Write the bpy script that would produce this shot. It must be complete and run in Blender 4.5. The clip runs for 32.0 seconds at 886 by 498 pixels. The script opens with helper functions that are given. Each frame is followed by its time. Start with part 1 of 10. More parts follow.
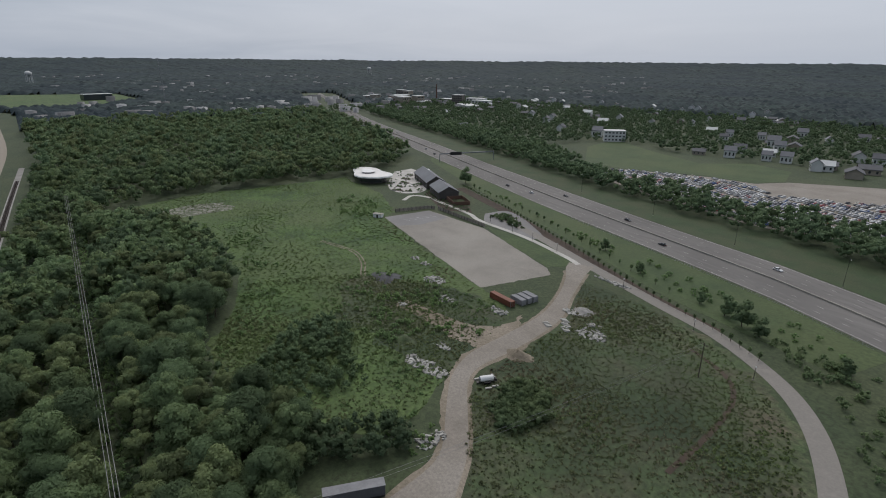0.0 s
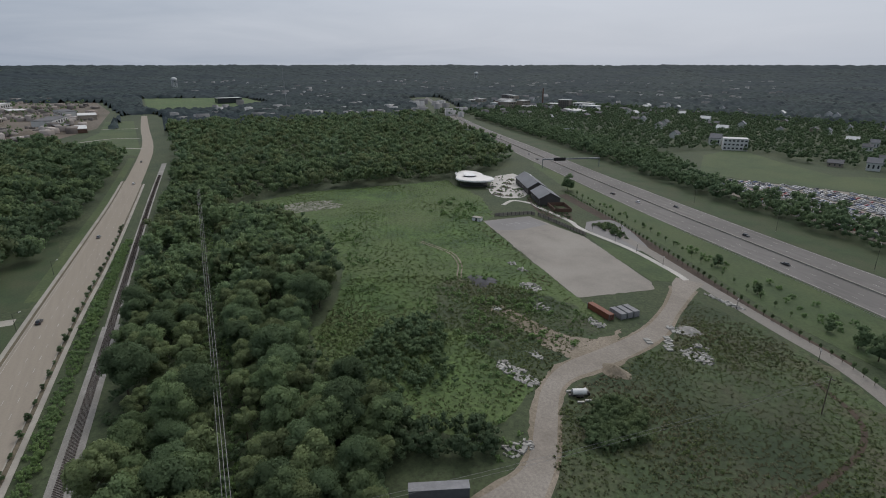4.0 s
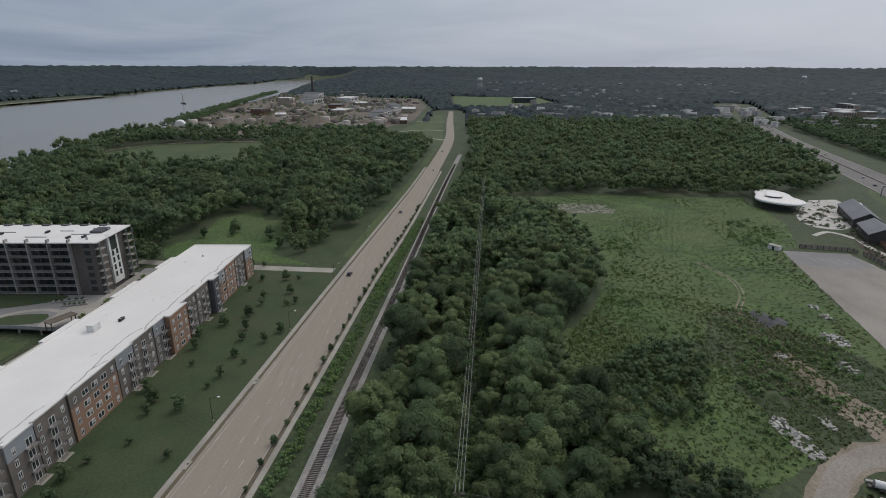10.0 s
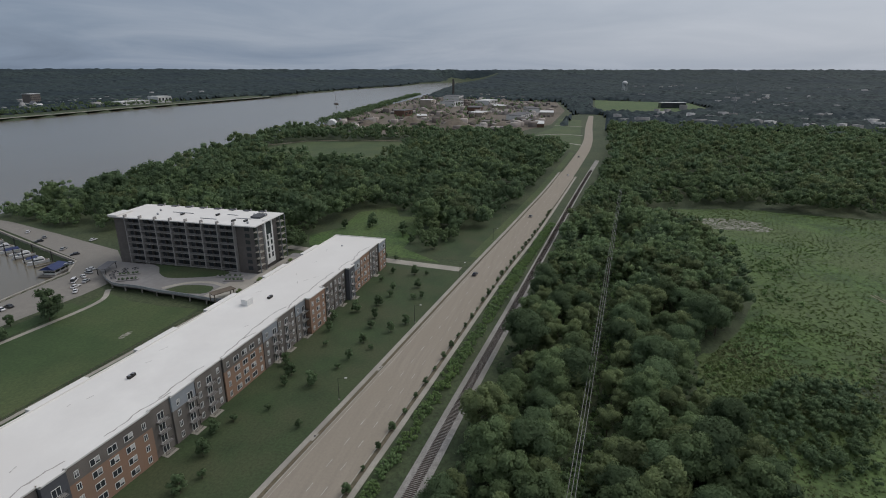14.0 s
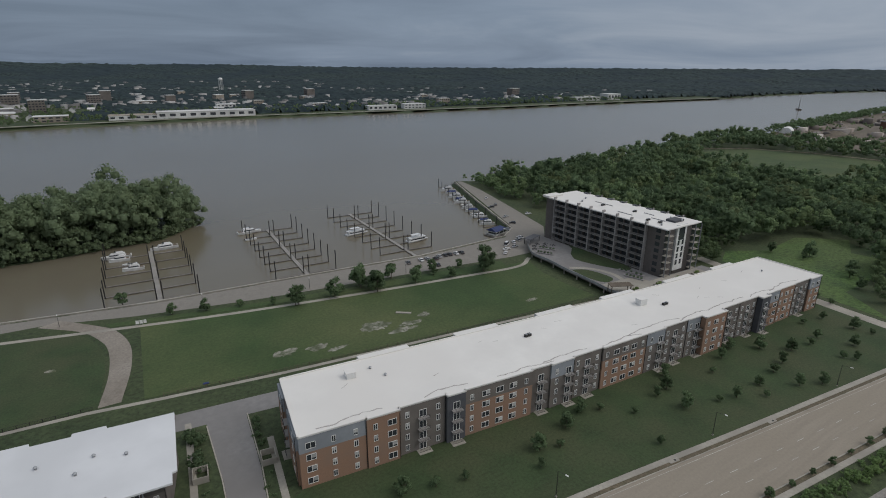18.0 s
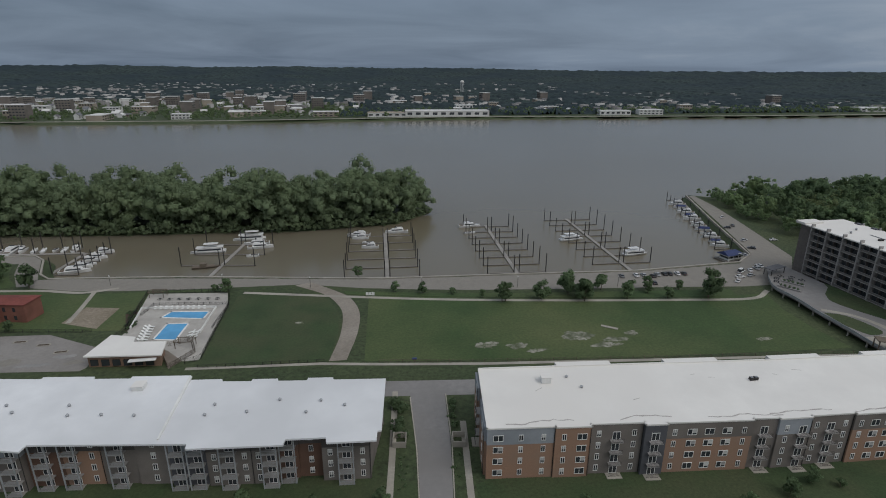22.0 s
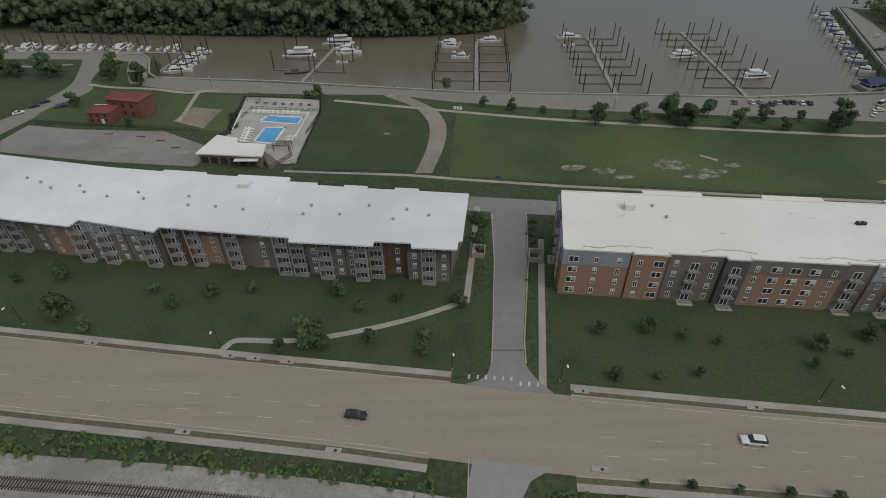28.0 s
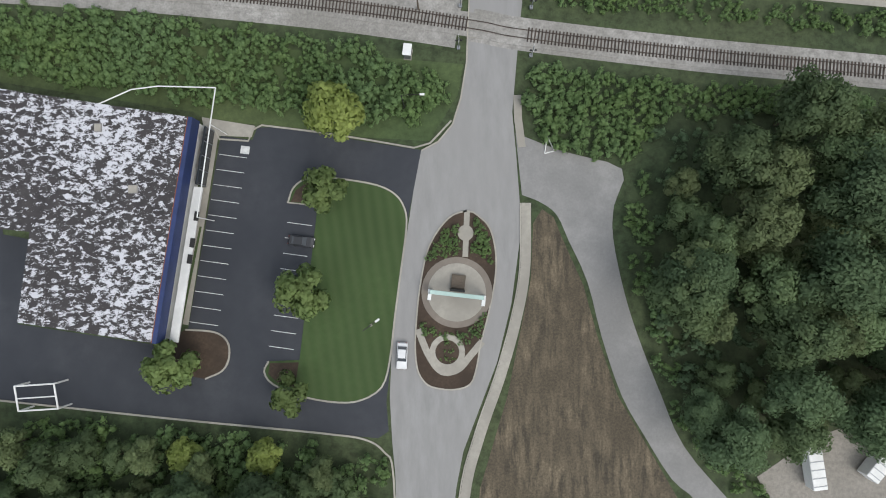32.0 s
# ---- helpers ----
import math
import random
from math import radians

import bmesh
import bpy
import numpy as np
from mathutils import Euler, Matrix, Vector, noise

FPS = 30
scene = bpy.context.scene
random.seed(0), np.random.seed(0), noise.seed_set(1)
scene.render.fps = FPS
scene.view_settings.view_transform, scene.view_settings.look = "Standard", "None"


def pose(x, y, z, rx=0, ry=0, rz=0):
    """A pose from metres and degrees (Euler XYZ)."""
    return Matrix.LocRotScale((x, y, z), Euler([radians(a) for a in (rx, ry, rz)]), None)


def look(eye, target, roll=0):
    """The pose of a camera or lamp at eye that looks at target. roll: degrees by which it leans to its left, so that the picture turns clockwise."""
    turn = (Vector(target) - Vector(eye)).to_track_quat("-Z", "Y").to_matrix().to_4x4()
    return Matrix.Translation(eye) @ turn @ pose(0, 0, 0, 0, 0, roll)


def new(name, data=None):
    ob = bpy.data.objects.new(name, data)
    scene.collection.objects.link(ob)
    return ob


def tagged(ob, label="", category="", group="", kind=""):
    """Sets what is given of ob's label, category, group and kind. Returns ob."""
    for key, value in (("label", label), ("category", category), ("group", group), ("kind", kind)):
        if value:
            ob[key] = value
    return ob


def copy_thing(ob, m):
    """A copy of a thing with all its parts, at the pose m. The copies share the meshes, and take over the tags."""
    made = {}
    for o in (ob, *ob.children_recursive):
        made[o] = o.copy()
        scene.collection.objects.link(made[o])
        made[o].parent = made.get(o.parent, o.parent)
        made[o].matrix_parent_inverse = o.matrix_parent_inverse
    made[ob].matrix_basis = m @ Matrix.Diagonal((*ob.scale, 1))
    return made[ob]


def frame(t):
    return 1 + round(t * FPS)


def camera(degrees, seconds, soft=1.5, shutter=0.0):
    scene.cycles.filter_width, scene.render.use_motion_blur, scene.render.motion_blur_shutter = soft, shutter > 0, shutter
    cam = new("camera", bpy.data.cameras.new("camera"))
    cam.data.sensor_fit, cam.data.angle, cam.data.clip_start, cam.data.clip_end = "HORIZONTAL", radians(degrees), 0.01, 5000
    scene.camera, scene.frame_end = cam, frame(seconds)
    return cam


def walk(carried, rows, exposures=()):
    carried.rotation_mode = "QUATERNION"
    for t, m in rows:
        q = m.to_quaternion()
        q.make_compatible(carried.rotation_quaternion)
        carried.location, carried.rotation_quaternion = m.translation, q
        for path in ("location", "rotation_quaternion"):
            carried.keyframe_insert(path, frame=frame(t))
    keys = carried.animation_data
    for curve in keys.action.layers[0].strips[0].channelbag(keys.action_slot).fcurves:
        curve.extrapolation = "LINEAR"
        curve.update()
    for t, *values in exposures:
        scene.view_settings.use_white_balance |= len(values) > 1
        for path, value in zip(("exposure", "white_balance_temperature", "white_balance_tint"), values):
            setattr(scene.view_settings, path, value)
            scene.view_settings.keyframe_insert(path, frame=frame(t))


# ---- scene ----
H = 95.0
EXPOSURES = [(0.0, 0.0, 6500, 13), (12.0, -0.08, 6500, 13), (16.0, -0.14, 6550, 12), (24.0, -0.25, 6450, 10), (28.0, -0.24, 6700, 9), (30.0, -0.12, 6600, 12), (31.0, 0.15, 6550, 11), (32.0, 0.57, 6500, 10)]
cam = camera(78.68, 32.0, soft=1.0)
walk(cam, [
    (0.0, pose(0, 0, H, 70.82, -0.43, -130.65)), (0.5, pose(0, 0, H, 70.91, -0.20, -129.36)),
    (1.0, pose(0, 0, H, 70.93, -0.16, -128.10)), (1.5, pose(0, 0, H, 71.01, -0.20, -126.70)),
    (2.0, pose(0, 0, H, 71.06, -0.18, -125.19)), (2.5, pose(0, 0, H, 71.12, -0.05, -123.68)),
    (3.5, pose(0, 0, H, 71.19, -0.00, -121.14)), (4.5, pose(0, 0, H, 71.26, 0.05, -118.60)),
    (5.0, pose(0, 0, H, 71.28, 0.06, -116.71)), (5.5, pose(0, 0, H, 71.29, 0.02, -113.20)),
    (6.0, pose(0, 0, H, 71.29, -0.06, -109.27)), (6.5, pose(0, 0, H, 71.29, -0.13, -105.45)),
    (7.0, pose(0, 0, H, 71.30, -0.13, -103.29)), (7.5, pose(0, 0, H, 71.31, -0.18, -100.70)),
    (8.0, pose(0, 0, H, 71.32, -0.24, -98.29)), (8.5, pose(0, 0, H, 71.36, -0.28, -95.77)),
    (9.0, pose(0, 0, H, 71.36, -0.21, -93.85)), (9.5, pose(0, 0, H, 71.35, -0.18, -92.31)),
    (10.0, pose(0, 0, H, 71.37, -0.17, -90.75)), (10.5, pose(0, 0, H, 71.42, -0.19, -89.21)),
    (11.0, pose(0, 0, H, 71.47, -0.21, -87.68)), (11.5, pose(0, 0, H, 71.52, -0.13, -86.15)),
    (12.0, pose(0, 0, H, 71.55, -0.12, -84.65)), (12.5, pose(0, 0, H, 71.56, -0.10, -83.01)),
    (13.0, pose(0, 0, H, 71.62, 0.09, -81.28)), (13.5, pose(0, 0, H, 71.62, -0.05, -79.13)),
    (14.5, pose(0, 0, H, 71.68, 0.00, -73.40)), (15.5, pose(0, 0, H, 71.68, 0.05, -63.08)),
    (16.0, pose(0, 0, H, 71.64, -0.07, -56.31)), (16.5, pose(0, 0, H, 71.57, -0.17, -49.35)),
    (17.0, pose(0, 0, H, 71.51, -0.23, -42.84)), (17.5, pose(0, 0, H, 71.48, -0.28, -37.04)),
    (18.0, pose(0, 0, H, 71.45, -0.27, -33.26)), (18.5, pose(0, 0, H, 71.50, -0.25, -29.81)),
    (19.0, pose(0, 0, H, 71.53, -0.22, -26.97)), (19.5, pose(0, 0, H, 71.54, -0.21, -24.30)),
    (20.0, pose(0, 0, H, 71.59, -0.23, -21.71)), (20.5, pose(0, 0, H, 71.59, -0.21, -19.11)),
    (21.0, pose(0, 0, H, 71.62, -0.23, -16.39)), (21.5, pose(0, 0, H, 71.67, -0.30, -13.24)),
    (22.0, pose(0, 0, H, 71.68, -0.31, -9.85)), (22.5, pose(0, 0, H, 71.69, -0.38, -7.59)),
    (23.0, pose(0, 0, H, 71.67, -0.35, -5.70)), (23.5, pose(0, 0, H, 71.75, -0.37, -3.63)),
    (24.0, pose(0, 0, H, 78.07, -0.38, -2.12)), (24.5, pose(0, 0, H, 86.56, -0.32, -1.25)),
    (25.0, pose(0, 0, H, 91.00, -0.15, -0.85)), (25.5, pose(0, 0, H, 87.00, 0.05, -0.60)),
    (26.0, pose(0, 0, H, 79.20, 0.20, -0.45)), (26.5, pose(0, 0, H, 72.23, 0.26, -0.31)),
    (27.0, pose(0, 0, H, 65.59, 0.41, -0.32)), (27.5, pose(0, 0, H, 58.99, 0.43, -0.28)),
    (28.0, pose(0, 0, H, 52.50, 0.57, -0.27)), (28.5, pose(0, 0, H, 46.06, 0.70, -0.29)),
    (29.0, pose(0, 0, H, 39.62, 0.75, -0.25)), (29.5, pose(0, 0, H, 33.23, 0.84, -0.29)),
    (30.0, pose(0, 0, H, 26.93, 0.84, -0.34)), (30.5, pose(0, 0, H, 20.73, 0.81, -0.33)),
    (31.0, pose(0, 0, H, 14.60, 0.81, -0.37)), (31.5, pose(0, 0, H, 8.38, 0.82, -0.42)),
    (32.0, pose(0, 0, H, 2.17, 0.92, -0.51)),
], exposures=EXPOSURES)


# ---- sky and sun ----
SUN_AZ, SUN_EL = radians(-43), radians(50)


def build_world():
    w = bpy.data.worlds.new("overcast_sky")
    scene.world = w
    w.use_nodes = True
    nt = w.node_tree
    nt.nodes.clear()
    N, L = nt.nodes.new, nt.links.new
    out, bg = N("ShaderNodeOutputWorld"), N("ShaderNodeBackground")
    sky = N("ShaderNodeTexSky")
    sky.sky_type, sky.sun_disc = "NISHITA", False
    sky.sun_elevation, sky.sun_rotation = SUN_EL, radians(90) - SUN_AZ
    sky.air_density, sky.dust_density = 1.0, 3.0
    tc = N("ShaderNodeTexCoord")
    sep = N("ShaderNodeSeparateXYZ")
    L(tc.outputs["Generated"], sep.inputs[0])

    def m(op, a, b=None):
        n = N("ShaderNodeMath")
        n.operation = op
        for k, v in enumerate((a, b)):
            if v is None:
                continue
            if isinstance(v, (int, float)):
                n.inputs[k].default_value = v
            else:
                L(v, n.inputs[k])
        return n.outputs[0]
    up = m("ADD", m("MAXIMUM", sep.outputs[2], 0.0), 0.10)
    comb = N("ShaderNodeCombineXYZ")
    L(m("DIVIDE", sep.outputs[0], up), comb.inputs[0])
    L(m("DIVIDE", sep.outputs[1], up), comb.inputs[1])
    n1 = N("ShaderNodeTexNoise")
    n1.inputs["Scale"].default_value, n1.inputs["Detail"].default_value = 0.42, 6
    n1.inputs["Roughness"].default_value = 0.55
    n1.inputs["Distortion"].default_value = 0.6
    L(comb.outputs[0], n1.inputs["Vector"])
    # brightness of the cloud deck: light towards the sun's side, slate over the river
    side = m("ADD", m("MULTIPLY", sep.outputs[0], 0.45), m("MULTIPLY", sep.outputs[1], -0.80))
    base = m("ADD", 0.50, m("MULTIPLY", side, 0.27))
    high = m("MULTIPLY", sep.outputs[2], 0.55)
    cl = m("MULTIPLY", m("SUBTRACT", n1.outputs[0], 0.5), 1.1)
    val = m("MAXIMUM", m("ADD", m("ADD", base, high), m("MULTIPLY", cl, m("ADD", 0.30, m("MULTIPLY", sep.outputs[1], 0.25)))), 0.12)
    ramp = N("ShaderNodeValToRGB")
    e = ramp.color_ramp.elements
    e[0].position, e[0].color = 0.08, (0.105, 0.150, 0.215, 1)
    e[1].position, e[1].color = 1.0, (0.90, 0.95, 1.02, 1)
    k = e.new(0.45)
    k.color = (0.285, 0.365, 0.475, 1)
    k = e.new(0.70)
    k.color = (0.53, 0.60, 0.69, 1)
    L(val, ramp.inputs[0])
    sc = N("ShaderNodeVectorMath")
    sc.operation = "SCALE"
    sc.inputs["Scale"].default_value = 0.10
    L(sky.outputs[0], sc.inputs[0])
    mix = N("ShaderNodeMix")
    mix.data_type = "RGBA"
    mix.inputs["Factor"].default_value = 0.90
    L(sc.outputs[0], mix.inputs["A"])
    L(ramp.outputs[0], mix.inputs["B"])
    L(mix.outputs["Result"], bg.inputs["Color"])
    bg.inputs["Strength"].default_value = 0.85
    L(bg.outputs[0], out.inputs["Surface"])


build_world()
sun_data = bpy.data.lights.new("sun", "SUN")
sun_data.energy, sun_data.angle, sun_data.color = 1.3, radians(38), (1.0, 0.965, 0.91)
sun = new("sun", sun_data)
_d = Vector((math.cos(SUN_AZ) * math.cos(SUN_EL), math.sin(SUN_AZ) * math.cos(SUN_EL), math.sin(SUN_EL)))
sun.matrix_world = look(_d * 400, (0, 0, 0))


# ---- materials ----
def mat(name, c1, c2=None, rough=0.85, s1=0.6, s2=0.05, metal=0.0, bump=0.15, bscale=None, c3=None, island=0.0, objvar=0.0,
        detail=6.0, lo=0.35, hi=0.65, spec=0.3, stretch=None, fine=0.0, fscale=1.3):
    """Two scales of noise between c1 and c2 (fine) and towards c3 (broad), with bump."""
    m = bpy.data.materials.new(name)
    m.use_nodes = True
    nt = m.node_tree
    N, L = nt.nodes.new, nt.links.new
    b = nt.nodes["Principled BSDF"]
    b.inputs["Roughness"].default_value = rough
    b.inputs["Metallic"].default_value = metal
    b.inputs["Specular IOR Level"].default_value = spec
    c2 = c2 or tuple(v * 0.78 for v in c1)
    tc = N("ShaderNodeTexCoord")
    vec = tc.outputs["Object"]
    if stretch:
        mp = N("ShaderNodeMapping")
        mp.inputs["Scale"].default_value = stretch[:3]
        if len(stretch) > 3:
            mp.inputs["Rotation"].default_value = (0, 0, stretch[3])
        L(vec, mp.inputs["Vector"])
        vec = mp.outputs[0]
    n1 = N("ShaderNodeTexNoise")
    n1.inputs["Scale"].default_value, n1.inputs["Detail"].default_value = s1, detail
    n1.inputs["Roughness"].default_value = 0.65
    L(vec, n1.inputs["Vector"])
    r1 = N("ShaderNodeMapRange")
    r1.inputs["From Min"].default_value, r1.inputs["From Max"].default_value = lo, hi
    L(n1.outputs[0], r1.inputs["Value"])
    mx = N("ShaderNodeMix")
    mx.data_type = "RGBA"
    mx.inputs["A"].default_value, mx.inputs["B"].default_value = (*c1, 1), (*c2, 1)
    L(r1.outputs[0], mx.inputs["Factor"])
    col = mx.outputs["Result"]
    n2 = N("ShaderNodeTexNoise")
    n2.inputs["Scale"].default_value, n2.inputs["Detail"].default_value = s2, 4
    L(tc.outputs["Object"], n2.inputs["Vector"])
    r2 = N("ShaderNodeMapRange")
    r2.inputs["From Min"].default_value, r2.inputs["From Max"].default_value = 0.38, 0.66
    L(n2.outputs[0], r2.inputs["Value"])
    m2 = N("ShaderNodeMix")
    m2.data_type = "RGBA"
    m2.inputs["B"].default_value = (*(c3 or tuple(v * 0.85 for v in c2)), 1)
    L(col, m2.inputs["A"])
    L(r2.outputs[0], m2.inputs["Factor"])
    col = m2.outputs["Result"]
    for amount, kind in ((island, "i"), (objvar, "o")):
        if amount <= 0:
            continue
        if kind == "i":
            src = N("ShaderNodeNewGeometry").outputs["Random Per Island"]
        else:
            src = N("ShaderNodeObjectInfo").outputs["Random"]
        r = N("ShaderNodeMapRange")
        r.inputs["To Min"].default_value, r.inputs["To Max"].default_value = 1 - amount, 1 + amount
        L(src, r.inputs["Value"])
        h = N("ShaderNodeHueSaturation")
        L(col, h.inputs["Color"])
        L(r.outputs[0], h.inputs["Value"])
        col = h.outputs[0]
    if fine > 0:
        n4 = N("ShaderNodeTexNoise")
        n4.inputs["Scale"].default_value, n4.inputs["Detail"].default_value, n4.inputs["Roughness"].default_value = fscale, 8, 0.75
        L(tc.outputs["Object"], n4.inputs["Vector"])
        r4 = N("ShaderNodeMapRange")
        r4.inputs["From Min"].default_value, r4.inputs["From Max"].default_value = 0.36, 0.64
        r4.inputs["To Min"].default_value, r4.inputs["To Max"].default_value = 1 - fine, 1 + fine
        L(n4.outputs[0], r4.inputs["Value"])
        h4 = N("ShaderNodeHueSaturation")
        L(col, h4.inputs["Color"])
        L(r4.outputs[0], h4.inputs["Value"])
        col = h4.outputs[0]
    L(col, b.inputs["Base Color"])
    if bump > 0:
        bp = N("ShaderNodeBump")
        bp.inputs["Strength"].default_value = bump
        bp.inputs["Distance"].default_value = 0.05
        if bscale:
            n3 = N("ShaderNodeTexNoise")
            n3.inputs["Scale"].default_value, n3.inputs["Detail"].default_value = bscale, 4
            L(vec, n3.inputs["Vector"])
            L(n3.outputs[0], bp.inputs["Height"])
        else:
            L(n1.outputs[0], bp.inputs["Height"])
        L(bp.outputs[0], b.inputs["Normal"])
    return m


M = {}
M["ground"] = mat("rough_grass", (0.047, 0.066, 0.030), (0.030, 0.045, 0.020), fine=0.42, fscale=0.6, s1=0.12, s2=0.02, c3=(0.054, 0.068, 0.031), bump=0.6)
M["lawn"] = mat("mown_lawn", (0.046, 0.078, 0.027), (0.034, 0.060, 0.021), s1=0.05, s2=0.018, c3=(0.080, 0.098, 0.040), bump=0.25, fine=0.22, fscale=0.9)
M["lawn_dry"] = mat("worn_lawn", (0.042, 0.068, 0.027), (0.030, 0.049, 0.020), fine=0.26, s1=0.09, s2=0.06, c3=(0.052, 0.064, 0.030), bump=0.3)
M["meadow"] = mat("meadow_grass", (0.070, 0.122, 0.031), (0.036, 0.068, 0.022), s1=0.07, s2=0.016, c3=(0.074, 0.104, 0.036), bump=1.0, lo=0.36, hi=0.62, detail=10, fine=0.45, fscale=0.6)
M["brush"] = mat("weedy_ground", (0.060, 0.086, 0.035), (0.088, 0.076, 0.050), s1=0.07, s2=0.02, c3=(0.028, 0.045, 0.020), bump=1.0, lo=0.42, hi=0.66, detail=10, fine=0.5, fscale=0.6)
M["concrete_road"] = mat("road_concrete", (0.275, 0.241, 0.194), (0.236, 0.206, 0.166), s1=0.22, s2=0.03, c3=(0.25, 0.218, 0.173), stretch=(0.12, 2.2, 1, 0.13), bump=0.05, fine=0.06)
M["concrete"] = mat("pale_concrete", (0.36, 0.34, 0.29), (0.29, 0.27, 0.235), s1=1.2, s2=0.1, bump=0.1)
M["kerb"] = mat("kerb_concrete", (0.40, 0.375, 0.32), (0.31, 0.29, 0.25), s1=1.5, s2=0.12, bump=0.1)
M["grey_asphalt"] = mat("aged_asphalt", (0.225, 0.218, 0.212), (0.185, 0.180, 0.176), s1=0.5, s2=0.05, c3=(0.18, 0.172, 0.165), bump=0.1)
M["black_asphalt"] = mat("sealed_asphalt", (0.036, 0.039, 0.046), (0.050, 0.053, 0.060), s1=0.25, s2=0.06, c3=(0.030, 0.033, 0.040), bump=0.1, rough=0.75)
M["highway"] = mat("highway_pavement", (0.185, 0.174, 0.162), (0.142, 0.134, 0.125), s1=0.12, s2=0.02, stretch=(0.2, 2, 1, -0.42), bump=0.05)
M["drive"] = mat("riverside_paving", (0.225, 0.210, 0.185), (0.185, 0.172, 0.152), s1=0.3, s2=0.04, c3=(0.20, 0.187, 0.166), bump=0.1, fine=0.1)
M["grey_gravel"] = mat("grey_gravel", (0.275, 0.268, 0.258), (0.225, 0.22, 0.212), s1=0.4, s2=0.05, bump=0.3, fine=0.07, fscale=2.0)
M["track"] = mat("track_gravel", (0.235, 0.208, 0.175), (0.185, 0.163, 0.136), s1=0.3, s2=0.05, c3=(0.255, 0.23, 0.197), bump=0.4, fine=0.22, fscale=1.2)
M["gravel"] = mat("pale_gravel", (0.245, 0.224, 0.195), (0.185, 0.170, 0.147), fine=0.18, fscale=1.5, s1=0.09, s2=0.03, c3=(0.27, 0.25, 0.218), bump=0.3)
M["dirt"] = mat("tan_dirt", (0.190, 0.158, 0.116), (0.14, 0.118, 0.082), fine=0.3, fscale=1.0, s1=0.3, s2=0.05, c3=(0.235, 0.20, 0.155), bump=0.4)
M["verge_earth"] = mat("verge_earth", (0.150, 0.118, 0.082), (0.082, 0.078, 0.046), fine=0.25, s1=0.5, s2=0.08, c3=(0.105, 0.088, 0.060), bump=0.4)
M["dirt_pale"] = mat("pale_worn_soil", (0.29, 0.28, 0.24), (0.085, 0.10, 0.055), s1=0.5, s2=0.2, lo=0.45, hi=0.6, bump=0.3, fine=0.2)
M["old_paving"] = mat("old_worn_paving", (0.215, 0.200, 0.186), (0.170, 0.160, 0.150), s1=0.16, s2=0.05, c3=(0.235, 0.222, 0.208), bump=0.1, fine=0.08, fscale=0.8)
M["fence_wood"] = mat("pale_fence_board", (0.30, 0.27, 0.225), (0.24, 0.215, 0.18), s1=1.5, s2=0.2, bump=0.1, objvar=0.15)
M["deck_white"] = mat("pale_pool_deck", (0.43, 0.41, 0.375), (0.35, 0.335, 0.31), s1=0.6, s2=0.1, bump=0.05)
M["ballast"] = mat("rail_ballast", (0.36, 0.345, 0.32), (0.22, 0.21, 0.195), s1=0.7, s2=0.06, c3=(0.20, 0.19, 0.17), bump=0.6, fine=0.2, fscale=2.5)
M["hay"] = mat("dry_grass", (0.165, 0.132, 0.088), (0.050, 0.042, 0.030), fine=0.32, fscale=2.5, s1=0.42, s2=0.13, c3=(0.074, 0.060, 0.041), stretch=(1.9, 0.4, 1, 0.25), bump=1.0, lo=0.36, hi=0.62, detail=10)
M["mulch"] = mat("brown_mulch", (0.075, 0.052, 0.036), (0.048, 0.034, 0.024), s1=2.0, s2=0.2, bump=0.6)
M["mint"] = mat("mint_paint", (0.42, 0.55, 0.50), (0.36, 0.48, 0.44), s1=1, s2=0.2, bump=0.02, rough=0.5)
M["rust_dark"] = mat("brown_rail_steel", (0.085, 0.062, 0.050), (0.06, 0.045, 0.038), s1=2, s2=0.3, bump=0.1, rough=0.5)
M["water"] = mat("river_water", (0.140, 0.126, 0.098), (0.150, 0.134, 0.102), rough=0.18, s1=0.02, s2=0.004, c3=(0.132, 0.112, 0.076), bump=0.10, bscale=0.8, spec=0.5)
M["white_roof"] = mat("white_membrane", (0.70, 0.685, 0.650), (0.63, 0.615, 0.585), s1=0.08, s2=0.03, c3=(0.64, 0.62, 0.585), rough=0.6, bump=0.05)
M["levee"] = mat("bank_grass", (0.060, 0.090, 0.034), (0.040, 0.063, 0.025), s1=0.06, s2=0.02, c3=(0.070, 0.092, 0.036), bump=0.4, fine=0.25, fscale=0.6)
M["metal_roof"] = mat("pale_standing_roof", (0.70, 0.71, 0.72), (0.64, 0.65, 0.66), s1=0.15, s2=0.03, rough=0.5, bump=0.03)
M["brick"] = mat("orange_brick", (0.300, 0.182, 0.122), (0.236, 0.146, 0.100), s1=3.0, s2=0.15, c3=(0.245, 0.164, 0.120), bump=0.2, stretch=(1, 1, 3))
M["grey_brick"] = mat("grey_brown_brick", (0.185, 0.165, 0.148), (0.148, 0.132, 0.119), s1=3.0, s2=0.15, bump=0.2, stretch=(1, 1, 3))
M["panel"] = mat("blue_grey_panel", (0.28, 0.30, 0.32), (0.245, 0.265, 0.285), s1=0.8, s2=0.1, bump=0.03)
M["grey_slab"] = mat("grey_balcony_slab", (0.30, 0.29, 0.275), (0.25, 0.24, 0.23), s1=0.8, s2=0.1, bump=0.03)
M["dark_panel"] = mat("charcoal_panel", (0.098, 0.088, 0.082), (0.075, 0.068, 0.063), s1=0.8, s2=0.1, bump=0.03)
